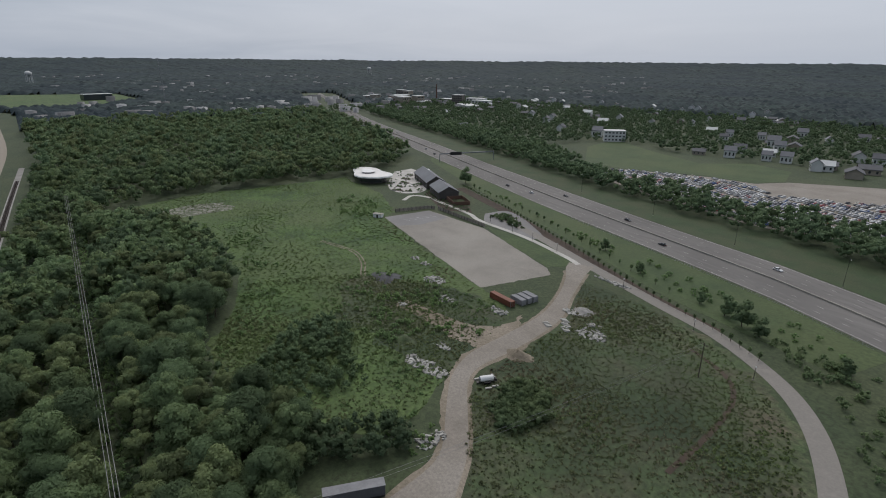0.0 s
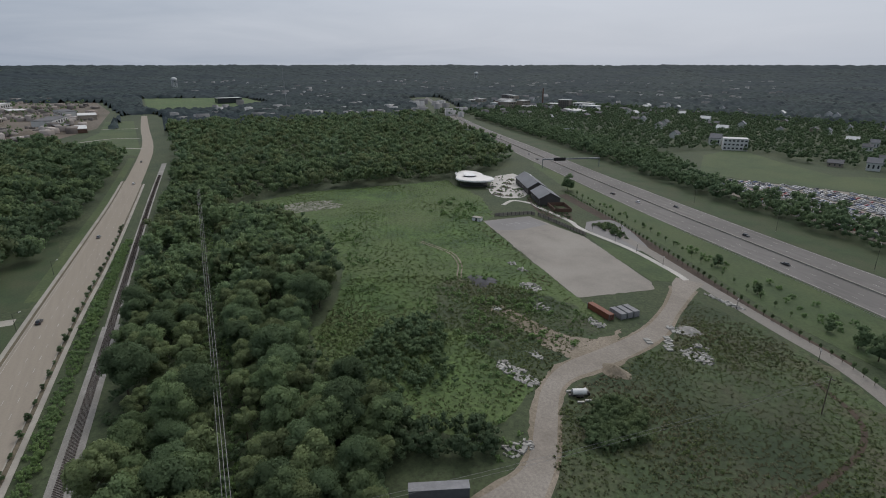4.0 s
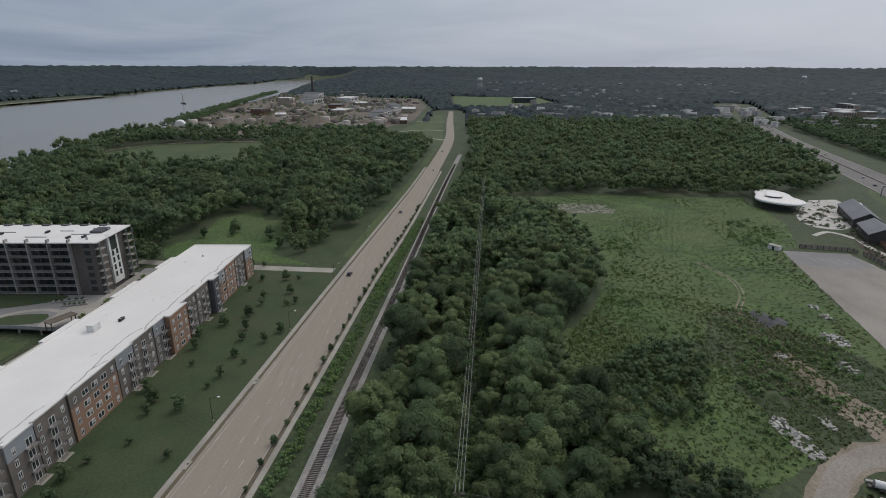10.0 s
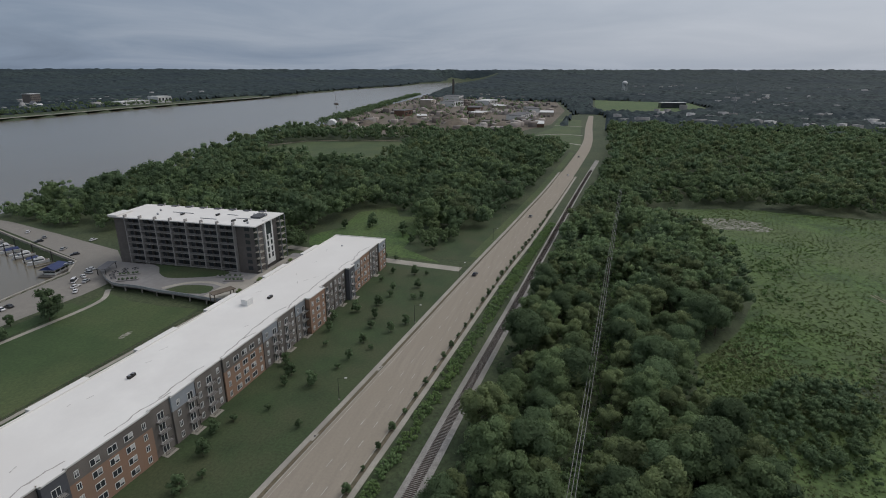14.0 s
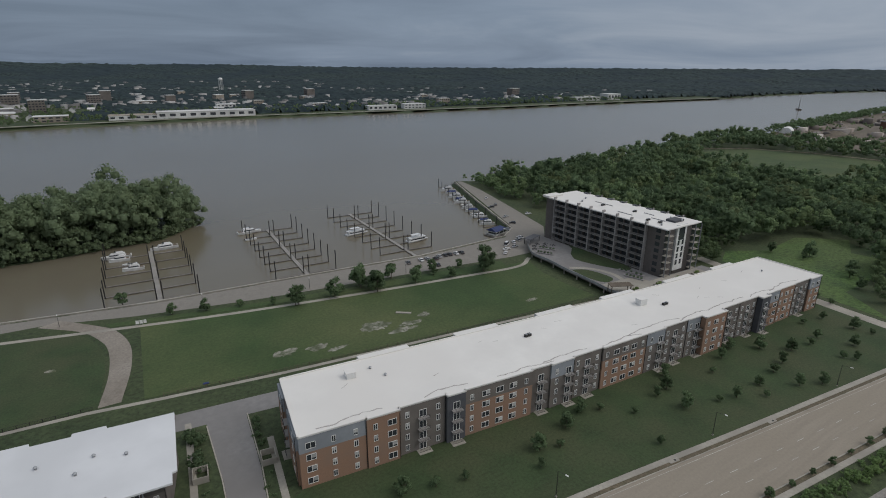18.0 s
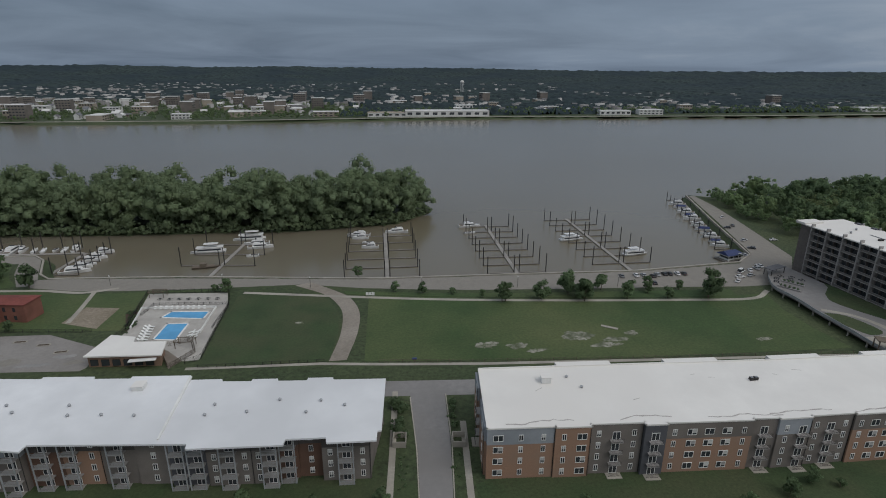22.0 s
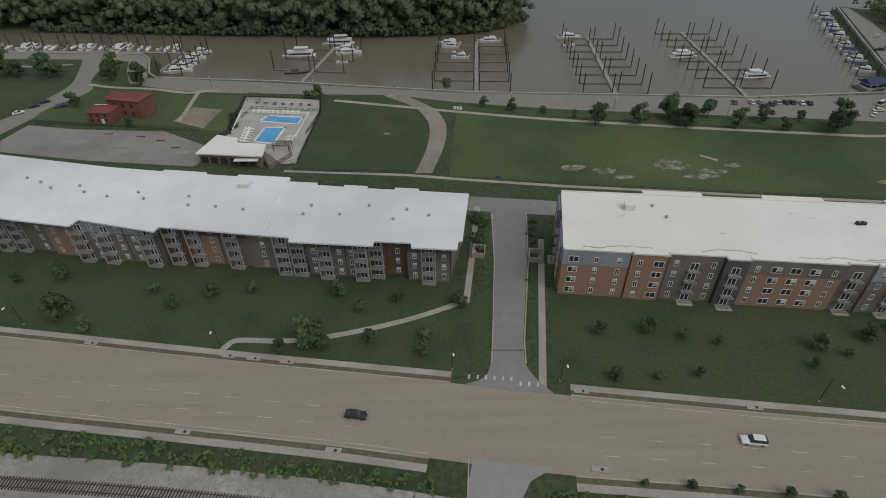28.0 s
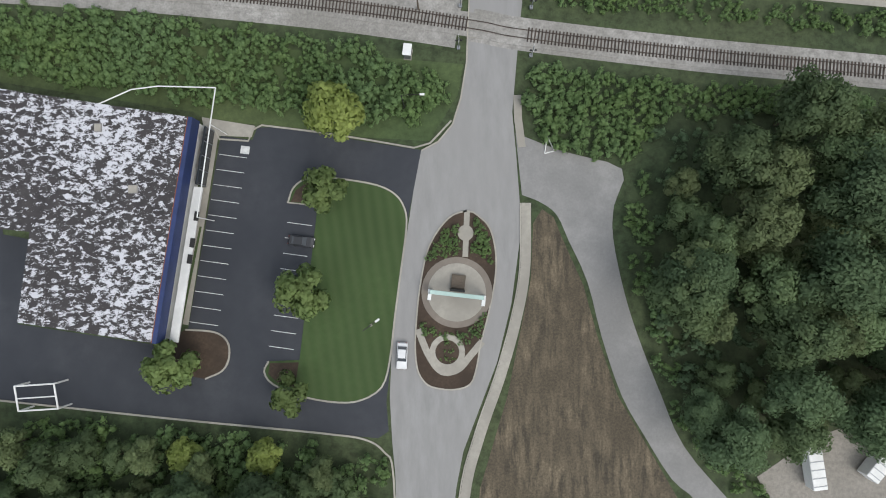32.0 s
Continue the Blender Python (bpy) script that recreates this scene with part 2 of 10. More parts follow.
M["white"] = mat("white_paint", (0.74, 0.74, 0.72), (0.66, 0.66, 0.64), s1=1.5, s2=0.2, rough=0.5, bump=0.02)
M["glass"] = mat("window_glass", (0.030, 0.036, 0.042), (0.045, 0.05, 0.055), s1=0.4, s2=0.2, rough=0.08, bump=0.0, spec=0.6)
M["steel"] = mat("grey_steel", (0.30, 0.31, 0.32), (0.24, 0.25, 0.26), s1=2, s2=0.2, rough=0.45, metal=0.6, bump=0.02)
M["dark_metal"] = mat("dark_metal", (0.035, 0.033, 0.032), (0.026, 0.025, 0.024), s1=2, s2=0.2, rough=0.5, bump=0.02)
M["leaf"] = mat("tree_leaves", (0.200, 0.262, 0.092), (0.145, 0.205, 0.072), s1=0.25, s2=0.06, c3=(0.170, 0.236, 0.096), island=0.18, objvar=0.2, bump=0, rough=0.7, spec=0.2)
M["leaf_dark"] = mat("woodland_leaves", (0.187, 0.247, 0.116), (0.122, 0.176, 0.084), s1=0.09, s2=0.03, c3=(0.148, 0.215, 0.109), island=0.17, objvar=0.26, bump=0, rough=0.75, spec=0.15)
M["leaf_deep"] = mat("deep_woodland_leaves", (0.139, 0.199, 0.098), (0.101, 0.150, 0.076), s1=0.09, s2=0.03, c3=(0.118, 0.175, 0.096), island=0.17, objvar=0.26, bump=0, rough=0.75, spec=0.15)
M["leaf_light"] = mat("light_woodland_leaves", (0.206, 0.249, 0.115), (0.146, 0.194, 0.087), s1=0.09, s2=0.03, c3=(0.181, 0.229, 0.120), island=0.17, objvar=0.26, bump=0, rough=0.75, spec=0.15)
M["leaf_yellow"] = mat("yellow_green_leaves", (0.360, 0.425, 0.130), (0.285, 0.350, 0.100), s1=0.3, s2=0.1, island=0.2, bump=0, rough=0.7, spec=0.2)
# Leaf green shifted to blue-grey: distance haze painted into the base colour.
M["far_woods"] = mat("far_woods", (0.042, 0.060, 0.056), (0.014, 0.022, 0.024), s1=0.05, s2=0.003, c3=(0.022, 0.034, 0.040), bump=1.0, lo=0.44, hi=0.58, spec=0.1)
M["bark"] = mat("bark", (0.11, 0.085, 0.06), (0.07, 0.055, 0.04), s1=3, s2=0.3, bump=0.5, stretch=(1, 1, 0.3))
M["wood"] = mat("weathered_wood", (0.16, 0.13, 0.10), (0.11, 0.09, 0.07), s1=2, s2=0.2, bump=0.3)
M["yellow"] = mat("yellow_paint", (0.45, 0.33, 0.06), s1=2, s2=0.2, bump=0)
M["rust"] = mat("rust_red_steel", (0.210, 0.075, 0.042), (0.15, 0.055, 0.033), s1=0.8, s2=0.2, bump=0.05, rough=0.6)
M["blue"] = mat("blue_paint", (0.030, 0.046, 0.135), (0.024, 0.038, 0.105), s1=1, s2=0.2, bump=0.02, rough=0.5)
M["rubble"] = mat("broken_concrete", (0.40, 0.39, 0.36), (0.30, 0.29, 0.265), s1=0.9, s2=0.2, island=0.25, bump=0.3)
M["rubber"] = mat("black_rubber", (0.022, 0.022, 0.022), bump=0.05, s1=3)


def leafy(m, amount=0.48):
    """Lets some light through the leaves."""
    nt = m.node_tree
    b, out = nt.nodes["Principled BSDF"], nt.nodes["Material Output"]
    tr, mx = nt.nodes.new("ShaderNodeBsdfTranslucent"), nt.nodes.new("ShaderNodeMixShader")
    nt.links.new(b.inputs["Base Color"].links[0].from_socket, tr.inputs["Color"])
    mx.inputs[0].default_value = amount
    nt.links.new(b.outputs[0], mx.inputs[1])
    nt.links.new(tr.outputs[0], mx.inputs[2])
    nt.links.new(mx.outputs[0], out.inputs["Surface"])
    return m


for k in ("leaf", "leaf_dark", "leaf_deep", "leaf_light", "leaf_yellow"):
    leafy(M[k])


def striped(name, c1, c2, width, ang):
    """Mown stripes of two greens, broken by noise."""
    m = mat(name, c1, tuple(v * 0.85 for v in c1), s1=0.9, s2=0.06, bump=0.2)
    nt = m.node_tree
    N, L = nt.nodes.new, nt.links.new
    b = nt.nodes["Principled BSDF"]
    old = b.inputs["Base Color"].links[0].from_socket
    tc, mp, wv, mx = N("ShaderNodeTexCoord"), N("ShaderNodeMapping"), N("ShaderNodeTexWave"), N("ShaderNodeMix")
    mp.inputs["Rotation"].default_value = (0, 0, ang)
    wv.inputs["Scale"].default_value = 0.314 / width
    wv.inputs["Distortion"].default_value = 1.2
    wv.inputs["Detail Scale"].default_value = 0.4
    mx.data_type = "RGBA"
    mx.inputs["B"].default_value = (*c2, 1)
    L(tc.outputs["Object"], mp.inputs[0])
    L(mp.outputs[0], wv.inputs[0])
    f = N("ShaderNodeMath")
    f.operation = "MULTIPLY"
    f.inputs[1].default_value = 0.22
    L(wv.outputs["Fac"], f.inputs[0])
    L(f.outputs[0], mx.inputs["Factor"])
    L(old, mx.inputs["A"])
    L(mx.outputs["Result"], b.inputs["Base Color"])
    return m


M["lawn_stripe"] = striped("striped_lawn", (0.048, 0.082, 0.026), (0.085, 0.110, 0.045), 2.0, radians(-8))


# ---- building helpers ----
def mesh_arrays(name, verts, faces):
    """A mesh from numpy arrays: verts (n, 3), faces (m, k) of one corner count k."""
    verts, faces = np.asarray(verts, np.float32), np.asarray(faces, np.int32)
    me = bpy.data.meshes.new(name)
    k = faces.shape[1]
    me.vertices.add(len(verts))
    me.vertices.foreach_set("co", verts.ravel())
    me.loops.add(faces.size)
    me.loops.foreach_set("vertex_index", faces.ravel())
    me.polygons.add(len(faces))
    me.polygons.foreach_set("loop_start", np.arange(0, faces.size, k, dtype=np.int32))
    me.update(calc_edges=True)
    return me


def ob_mesh(name, me, material, parent=None, m=None):
    if material is not None and not me.materials:
        me.materials.append(material)
    ob = new(name, me)
    if parent is not None:
        ob.parent = parent
    if m is not None:
        ob.matrix_basis = m
    return ob


def part(name, bm, material, parent=None, label="", smooth=False):
    me = bpy.data.meshes.new(name)
    bm.to_mesh(me)
    bm.free()
    if smooth:
        me.shade_smooth()
    ob = ob_mesh(name, me, material, parent)
    if label:
        ob["label"] = label
    return ob


def empty(name, x=0.0, y=0.0, z=0.0, rz=0.0):
    ob = new(name)
    ob.empty_display_size = 0.5
    ob.matrix_basis = pose(x, y, z, 0, 0, rz)
    return ob


def box(bm, x0, y0, z0, x1, y1, z1, bevel=0.0, m=None):
    mt = Matrix.LocRotScale(((x0 + x1) / 2, (y0 + y1) / 2, (z0 + z1) / 2), None, (abs(x1 - x0), abs(y1 - y0), abs(z1 - z0)))
    if m is not None:
        mt = m @ mt
    r = bmesh.ops.create_cube(bm, size=1, matrix=mt)
    if bevel > 0:
        ed = list({e for v in r["verts"] for e in v.link_edges})
        bmesh.ops.bevel(bm, geom=ed, offset=bevel, segments=2, affect="EDGES", profile=0.5)
    return r["verts"]


def bx(x0, y0, z0, x1, y1, z1, bevel=0.0, m=None):
    bm = bmesh.new()
    box(bm, x0, y0, z0, x1, y1, z1, bevel, m)
    return bm


def rod(bm, p, q, r, seg=8, r2=None):
    p, q = Vector(p), Vector(q)
    d = q - p
    mt = Matrix.Translation((p + q) / 2) @ d.to_track_quat("Z", "Y").to_matrix().to_4x4()
    return bmesh.ops.create_cone(bm, cap_ends=True, segments=seg, radius1=r, radius2=r if r2 is None else r2, depth=d.length, matrix=mt)["verts"]


def rods(*items, seg=8):
    bm = bmesh.new()
    for it in items:
        rod(bm, it[0], it[1], it[2], seg, it[3] if len(it) > 3 else None)
    return bm


def prism(bm, pts, z0, z1):
    """A polygon pulled up from z0 to z1."""
    lo = [bm.verts.new((x, y, z0)) for x, y in pts]
    hi = [bm.verts.new((x, y, z1)) for x, y in pts]
    n = len(pts)
    bm.faces.new(hi)
    bm.faces.new(lo[::-1])
    for i in range(n):
        bm.faces.new((lo[i], lo[(i + 1) % n], hi[(i + 1) % n], hi[i]))
    bmesh.ops.recalc_face_normals(bm, faces=bm.faces[:])


def prism_bm(pts, z0, z1):
    bm = bmesh.new()
    prism(bm, pts, z0, z1)
    return bm


def flat(name, pts, z, material, parent=None, label="", category="", kind="structure"):
    """A slab on the ground with its top at z, 10 cm deep."""
    ob = part(name, prism_bm(pts, z - 0.12, z), material, parent)
    return tagged(ob, label, category, kind=kind)


def resample(pts, step):
    p = [Vector(q).to_2d() for q in pts]
    out = [p[0]]
    acc = 0.0
    for a, b in zip(p, p[1:]):
        d = (b - a).length
        s = step - acc
        while s <= d:
            out.append(a.lerp(b, s / d))
            s += step
        acc = d - (s - step)
    return out


def smooth_line(pts, n=8):
    """Catmull-Rom through the points."""
    p = [Vector(q).to_2d() for q in pts]
    p = [2 * p[0] - p[1]] + p + [2 * p[-1] - p[-2]]
    out = []
    for i in range(1, len(p) - 2):
        a, b, c, d = p[i - 1:i + 3]
        for k in range(n):
            t = k / n
            out.append(0.5 * (2 * b + (c - a) * t + (2 * a - 5 * b + 4 * c - d) * t * t + (3 * b - 3 * c + d - a) * t ** 3))
    out.append(p[-2])
    return [tuple(q) for q in out]


def offset_line(pts, d):
    """The line moved d to its left."""
    p = [Vector(q).to_2d() for q in pts]
    out = []
    for i, q in enumerate(p):
        t = (p[min(i + 1, len(p) - 1)] - p[max(i - 1, 0)]).normalized()
        out.append((q.x - t.y * d, q.y + t.x * d))
    return out


def ribbon_bm(left, right, z0, z1):
    """A band between two lines of equal count, from z0 up to z1."""
    bm = bmesh.new()
    rows_ = []
    for (lx, ly), (rx, ry) in zip(left, right):
        rows_.append([bm.verts.new(c) for c in ((lx, ly, z0), (lx, ly, z1), (rx, ry, z1), (rx, ry, z0))])
    for a, b in zip(rows_, rows_[1:]):
        for k in range(3):
            bm.faces.new((a[k], a[k + 1], b[k + 1], b[k]))
    bm.faces.new(rows_[0])
    bm.faces.new(rows_[-1][::-1])
    bmesh.ops.recalc_face_normals(bm, faces=bm.faces[:])
    return bm


def band(name, pts, width, z, material, z0=-0.08, label="", category="", kind="structure", parent=None):
    """A strip of given width along the line, its top at z."""
    ob = part(name, ribbon_bm(offset_line(pts, width / 2), offset_line(pts, -width / 2), z0, z), material, parent)
    return tagged(ob, label, category, kind=kind)


def inside(pts, X, Y):
    """Which of the points X, Y lie in the polygon."""
    X, Y = np.asarray(X, float), np.asarray(Y, float)
    res = np.zeros(X.shape, bool)
    n = len(pts)
    for i in range(n):
        (x0, y0), (x1, y1) = pts[i], pts[(i + 1) % n]
        if y0 == y1:
            continue
        c = ((y0 > Y) != (y1 > Y)) & (X < (x1 - x0) * (Y - y0) / (y1 - y0) + x0)
        res ^= c
    return res


def dist_to(pts, X, Y, closed=True):
    best = np.full(np.shape(X), 1e9)
    n = len(pts)
    for i in range(n if closed else n - 1):
        (x0, y0), (x1, y1) = pts[i], pts[(i + 1) % n]
        dx, dy = x1 - x0, y1 - y0
        t = np.clip(((X - x0) * dx + (Y - y0) * dy) / (dx * dx + dy * dy + 1e-9), 0, 1)
        best = np.minimum(best, np.hypot(X - x0 - t * dx, Y - y0 - t * dy))
    return best


# ---- ground, river, far land ----
NEAR_BANK = [(-4950, 920), (-1500, 500), (-600, 362), (-300, 316), (-251, 311), (-207, 308), (-166, 305), (-158, 297), (-149, 275), (-143, 268), (-82, 261), (-24, 250), (13, 243), (84, 238), (139, 234),
             (200, 238), (214, 246), (240, 318), (267, 388), (284, 393), (330, 372), (420, 390), (551, 420), (773, 440), (1010, 455), (1253, 500), (1490, 540),
             (1614, 530), (2106, 564), (2624, 640), (3300, 740), (3667, 800), (4200, 790), (4620, 780)]
FAR_BANK = [(4640, 900), (4560, 1000), (4003, 1110), (3387, 1060), (2800, 1140), (2170, 1130), (1863, 1095), (1256, 1107), (908, 1105), (616, 1120), (257, 1150), (-230, 1105), (-884, 1120), (-2000, 1250), (-4950, 1900)]
RIVER = NEAR_BANK + FAR_BANK
WATER_Z = -4.0


def hills(X, Y):
    """Flat river land that rises to the skyline at its far rim, with a long ridge across the river."""
    r = np.hypot(X, Y)
    az = np.degrees(np.arctan2(Y, X))
    ridge = np.clip((az - 66) / 16, 0, 1) * np.clip((165 - az) / 12, 0, 1)
    top = 90 + 0.8 * np.sin(az * 0.31) + (17 + 4 * np.sin(az * 0.35)) * ridge
    f = np.clip((r - 3700) / 1180, 0, 1) ** 1.5
    return f * top * np.clip((dist_to(RIVER, X, Y) - 10) / 160, 0, 1)


def build_ground():
    radii = [4.0]
    while radii[-1] < 4900:
        r = radii[-1]
        radii.append(r + (4.0 if 195 < r < 440 else 12.0 if 1040 < r < 1240 else max(4.0, r * 0.035)))
    radii[-1] = 4930.0
    na = 600
    a = np.linspace(0, 2 * np.pi, na, endpoint=False)
    R, A = np.meshgrid(np.array(radii), a, indexing="ij")
    X, Y = R * np.cos(A), R * np.sin(A)
    sd = dist_to(RIVER, X, Y) * np.where(inside(RIVER, X, Y), 1, -1)
    t = np.clip((sd + 1.0) / 10.0, 0, 1)
    Z = -9.0 * t * t * (3 - 2 * t) + np.where(sd < -5, hills(X, Y), 0)
    V = np.stack([X, Y, Z], -1).reshape(-1, 3)
    nr = len(radii)
    i, j = np.meshgrid(np.arange(nr - 1), np.arange(na), indexing="ij")
    j2 = (j + 1) % na
    F = np.stack([i * na + j, (i + 1) * na + j, (i + 1) * na + j2, i * na + j2], -1).reshape(-1, 4)
    me = mesh_arrays("ground", V, F)
    me.shade_smooth()
    tagged(ob_mesh("ground", me, M["ground"]), "rough green grass over flat river land", "ground", kind="structure")
    flat("ground_middle", [(4.3 * math.cos(k), 4.3 * math.sin(k)) for k in np.linspace(0, 6.1, 24)], 0.002, M["grey_asphalt"],
         label="paved patch of the drive", category="pavement")


build_ground()
_w = [(4800 * math.cos(k), 4800 * math.sin(k)) for k in np.linspace(math.radians(1), math.radians(179), 60)]
_w = [(-4800, 240)] + [(4800, 240)] + _w
tagged(part("river", prism_bm(_w, WATER_Z - 0.3, WATER_Z), M["water"]), "wide brown river with a faint ripple", "river", kind="structure")


# ---- roads and railway ----
ROAD_N = [(-400, 133), (-200, 104), (-109, 91.2), (-54, 83.2), (1, 75.8), (21, 72.8), (61, 67.6), (92, 63.8), (143, 57), (250, 43.5), (360, 29),
          (500, 12), (767, -13), (1000, -20), (1250, -30)]
ROAD_S = [(-400, 113), (-200, 84.5), (-98, 70.6), (-59, 65.6), (-22.6, 60.9), (0, 57.4), (18.9, 54.5), (56, 51), (95, 46.5), (155, 39.5), (240, 30), (345, 16),
          (600, -12), (767, -26), (1000, -32), (1250, -40)]
RAIL = [(-400, 82), (-160, 60.6), (-88.4, 54.2), (-54.4, 51.4), (-21, 47.6), (4, 43.6), (13.4, 41.7), (42.8, 37.7), (73.5, 34.3), (104.7, 30.5), (138, 27), (200, 20),
        (284, 11), (446, -7), (620, -28)]


def edge_between(a, b, n=120):
    A, B = smooth_line(a, 6), smooth_line(b, 6)

    def par(p, k):
        p = [Vector(q) for q in p]
        d = np.concatenate([[0], np.cumsum([(y - x).length for x, y in zip(p, p[1:])])])
        s = np.linspace(0, d[-1], k)
        return list(zip(np.interp(s, d, [q.x for q in p]), np.interp(s, d, [q.y for q in p])))
    return par(A, n), par(B, n)


_n, _s = edge_between(ROAD_N, ROAD_S)
tagged(part("boulevard", ribbon_bm(_n, _s, -0.1, 0.03), M["concrete_road"]), "wide tan concrete boulevard with faint lane marks", "road", kind="structure")
RAIL_L = smooth_line(RAIL, 8)
tagged(band("rail_bed", RAIL_L, 4.4, 0.12, M["ballast"]), "pale gravel rail bed with weedy edges", "rail bed", kind="structure")
tagged(band("ballast_spread", offset_line([q for q in RAIL_L if -190 < q[0] < 2.5], 0.6), 10.4, 0.05, M["ballast"]), "spread pale gravel beside the track", "rail bed", kind="structure")
tagged(band("ballast_spread", [q for q in RAIL_L if 2.5 < q[0] < 230], 6.0, 0.05, M["ballast"]), "spread pale gravel beside the track", "rail bed", kind="structure")
HWY_NEAR = [(-300, -110), (-60, -190), (24.9, -226), (60.7, -242), (120, -261), (203, -284), (243, -296), (291, -312), (389, -345), (556, -403), (764, -481), (1500, -800)]
HWY_FAR = [(-300, -165), (-60, -240), (35, -275), (76, -291), (142, -309), (250, -341), (297, -356), (353, -373), (471, -413), (861, -545), (1560, -840)]
_n, _s = edge_between(HWY_NEAR, HWY_FAR, 60)
tagged(part("highway", ribbon_bm(_n, _s, -0.1, 0.06), M["highway"]), "grey six-lane highway", "road", kind="structure")


# ---- lawns, lots, paths ----
def ragged(pts, amp=1.6, step=2.5, seed=1):
    """The outline of a patch with an uneven edge."""
    rng = np.random.default_rng(seed)
    q = resample(list(pts) + [pts[0]], step)
    c = sum(q, Vector((0, 0))) / len(q)
    out, w = [], 0.0
    for p in q:
        w = 0.6 * w + rng.normal() * amp * 0.55
        d = (p - c).normalized()
        out.append(tuple(p + d * w))
    return out



FIELD_EDGE = [(398, -53), (417, -115), (407, -180), (402, -236), (388, -232), (338, -227), (284, -203), (277, -190), (216, -172), (156, -157), (135, -152), (126, -140), (121.5, -123),
              (113, -101), (104, -84), (100, -66), (112, -58), (129, -54), (143, -49), (160, -43), (178, -47), (207, -67), (242, -82), (286, -89), (345, -74)]
flat("meadow", ragged(FIELD_EDGE, 2.0), 0.024, M["meadow"], label="bright green meadow grass with bare tan patches", category="meadow")
flat("brush_field", ragged([(83, -78), (100, -96), (107, -112), (111, -160), (134, -200), (100, -199), (68, -189), (46, -175), (29, -156), (18, -131), (12, -105), (8, -70), (40, -58), (70, -66)], 2.0),
     0.02, M["brush"], label="weedy overgrown ground with tall seed heads", category="brush")
flat("weedy_verge", ragged([(121, -122), (112, -101), (125, -96), (165, -92), (200, -110), (200, -126), (170, -145), (150, -150), (130, -148)], 2.6), 0.035, M["brush"],
     label="patchy weeds between heaps of rubble", category="brush")
flat("rough_clearing", ragged([(104, -66), (112, -58), (129, -55), (143, -50), (160, -44), (178, -48), (207, -68), (226, -80), (210, -96), (180, -102), (150, -104), (122, -98), (108, -84)], 3.0), 0.034, M["meadow"], label="rough weedy ground below the wood", category="brush")
flat("bare_patch", ragged(smooth_line([(380, -80), (386, -104), (380, -122), (362, -124), (356, -104), (362, -82)], 4), 2.0, 2.0), 0.045, M["dirt_pale"], label="thin pale grass over bare soil", category="soil")
LOT = [(277.6, -189.6), (272.2, -222.6), (219, -222), (153, -199), (146.1, -193.5), (156.3, -157)]
flat("gravel_lot", ragged(LOT, 0.45, 1.5), 0.06, M["gravel"], label="large pale gravel parking lot", category="parking lot")
flat("lot_lawn", [(219.8, -225.2), (206, -226), (170, -222), (147, -216), (146, -211), (154, -200.5), (197, -214)], 0.05, M["levee"], label="green lawn wedge beside the gravel lot", category="lawn")
_l = smooth_line([(151, -214), (147, -206), (140, -197), (130, -179), (122, -158), (119.4, -135.4), (118, -115), (111.4, -100.4), (100.2, -88.3), (88, -76.2), (84, -68), (82, -52)], 6)
_r = smooth_line([(139, -218), (136.5, -209), (133, -200), (123.2, -178), (115, -162), (111.3, -145), (109.6, -125), (109.6, -111.5), (105.5, -102), (92.3, -89.4), (82, -79.8), (72, -66)], 6)
flat("track_margin", ragged(offset_line(_l[8:], -1.4) + offset_line(_r[8:], 1.4)[::-1], 1.3, 2.0, 4), 0.046, M["dirt"], label="tan bare margin of the track", category="dirt")
tagged(part("dirt_road", ribbon_bm(_l, _r, -0.1, 0.062), M["track"]), "curving rutted gravel track", "road", kind="structure")
_v = smooth_line([(126, -152), (125, -140), (132, -130), (150, -126), (168, -124), (168, -118), (150, -118), (130, -119), (118, -120), (114, -128), (118, -142)], 4)
flat("dirt_spur", ragged(_v, 1.8, 1.8, 5), 0.05, M["dirt"], label="bare tan dirt spur off the track", category="dirt")
M["access"] = mat("worn_access_paving", (0.225, 0.208, 0.184), (0.185, 0.172, 0.152), s1=0.3, s2=0.05, c3=(0.205, 0.19, 0.168), bump=0.1, fine=0.1)
M["white_path"] = mat("white_footpath", (0.50, 0.48, 0.44), (0.43, 0.41, 0.375), s1=0.8, s2=0.1, bump=0.05)
ACCESS = smooth_line([(237, -250), (205, -240), (180, -232), (145, -219), (97, -202.5), (68.5, -193), (43, -177), (27.5, -159), (16, -134), (8, -105), (2, -70)], 6)
band("access_road", ACCESS, 6.2, 0.05, M["access"], label="pale concrete access road on a long curve", category="road")
flat("turnaround", smooth_line([(243, -246), (239, -262), (222, -258), (200, -246), (186, -236), (190, -228), (212, -231), (232, -234)], 4), 0.045, M["grey_asphalt"],
     label="grey paved turning loop", category="pavement")
band("visitor_path", smooth_line([(306, -226), (313, -240), (300, -246), (285, -243), (250, -238), (233, -232), (192, -228), (158, -219.5), (146, -215)], 6), 3.0, 0.075, M["white_path"],
     label="pale curving concrete footpath", category="path")
flat("visitor_plaza", smooth_line([(396, -282), (352, -245), (326, -238), (318, -252), (330, -268), (352, -282), (380, -300), (398, -304)], 4), 0.06, M["white_path"],
     label="pale paved plaza with planting beds", category="plaza")
flat("garden_bed", [(310, -250), (268, -230), (250, -241), (262, -250), (300, -262), (330, -272)], 0.04, M["mulch"], label="brown mulched garden beds", category="garden bed")
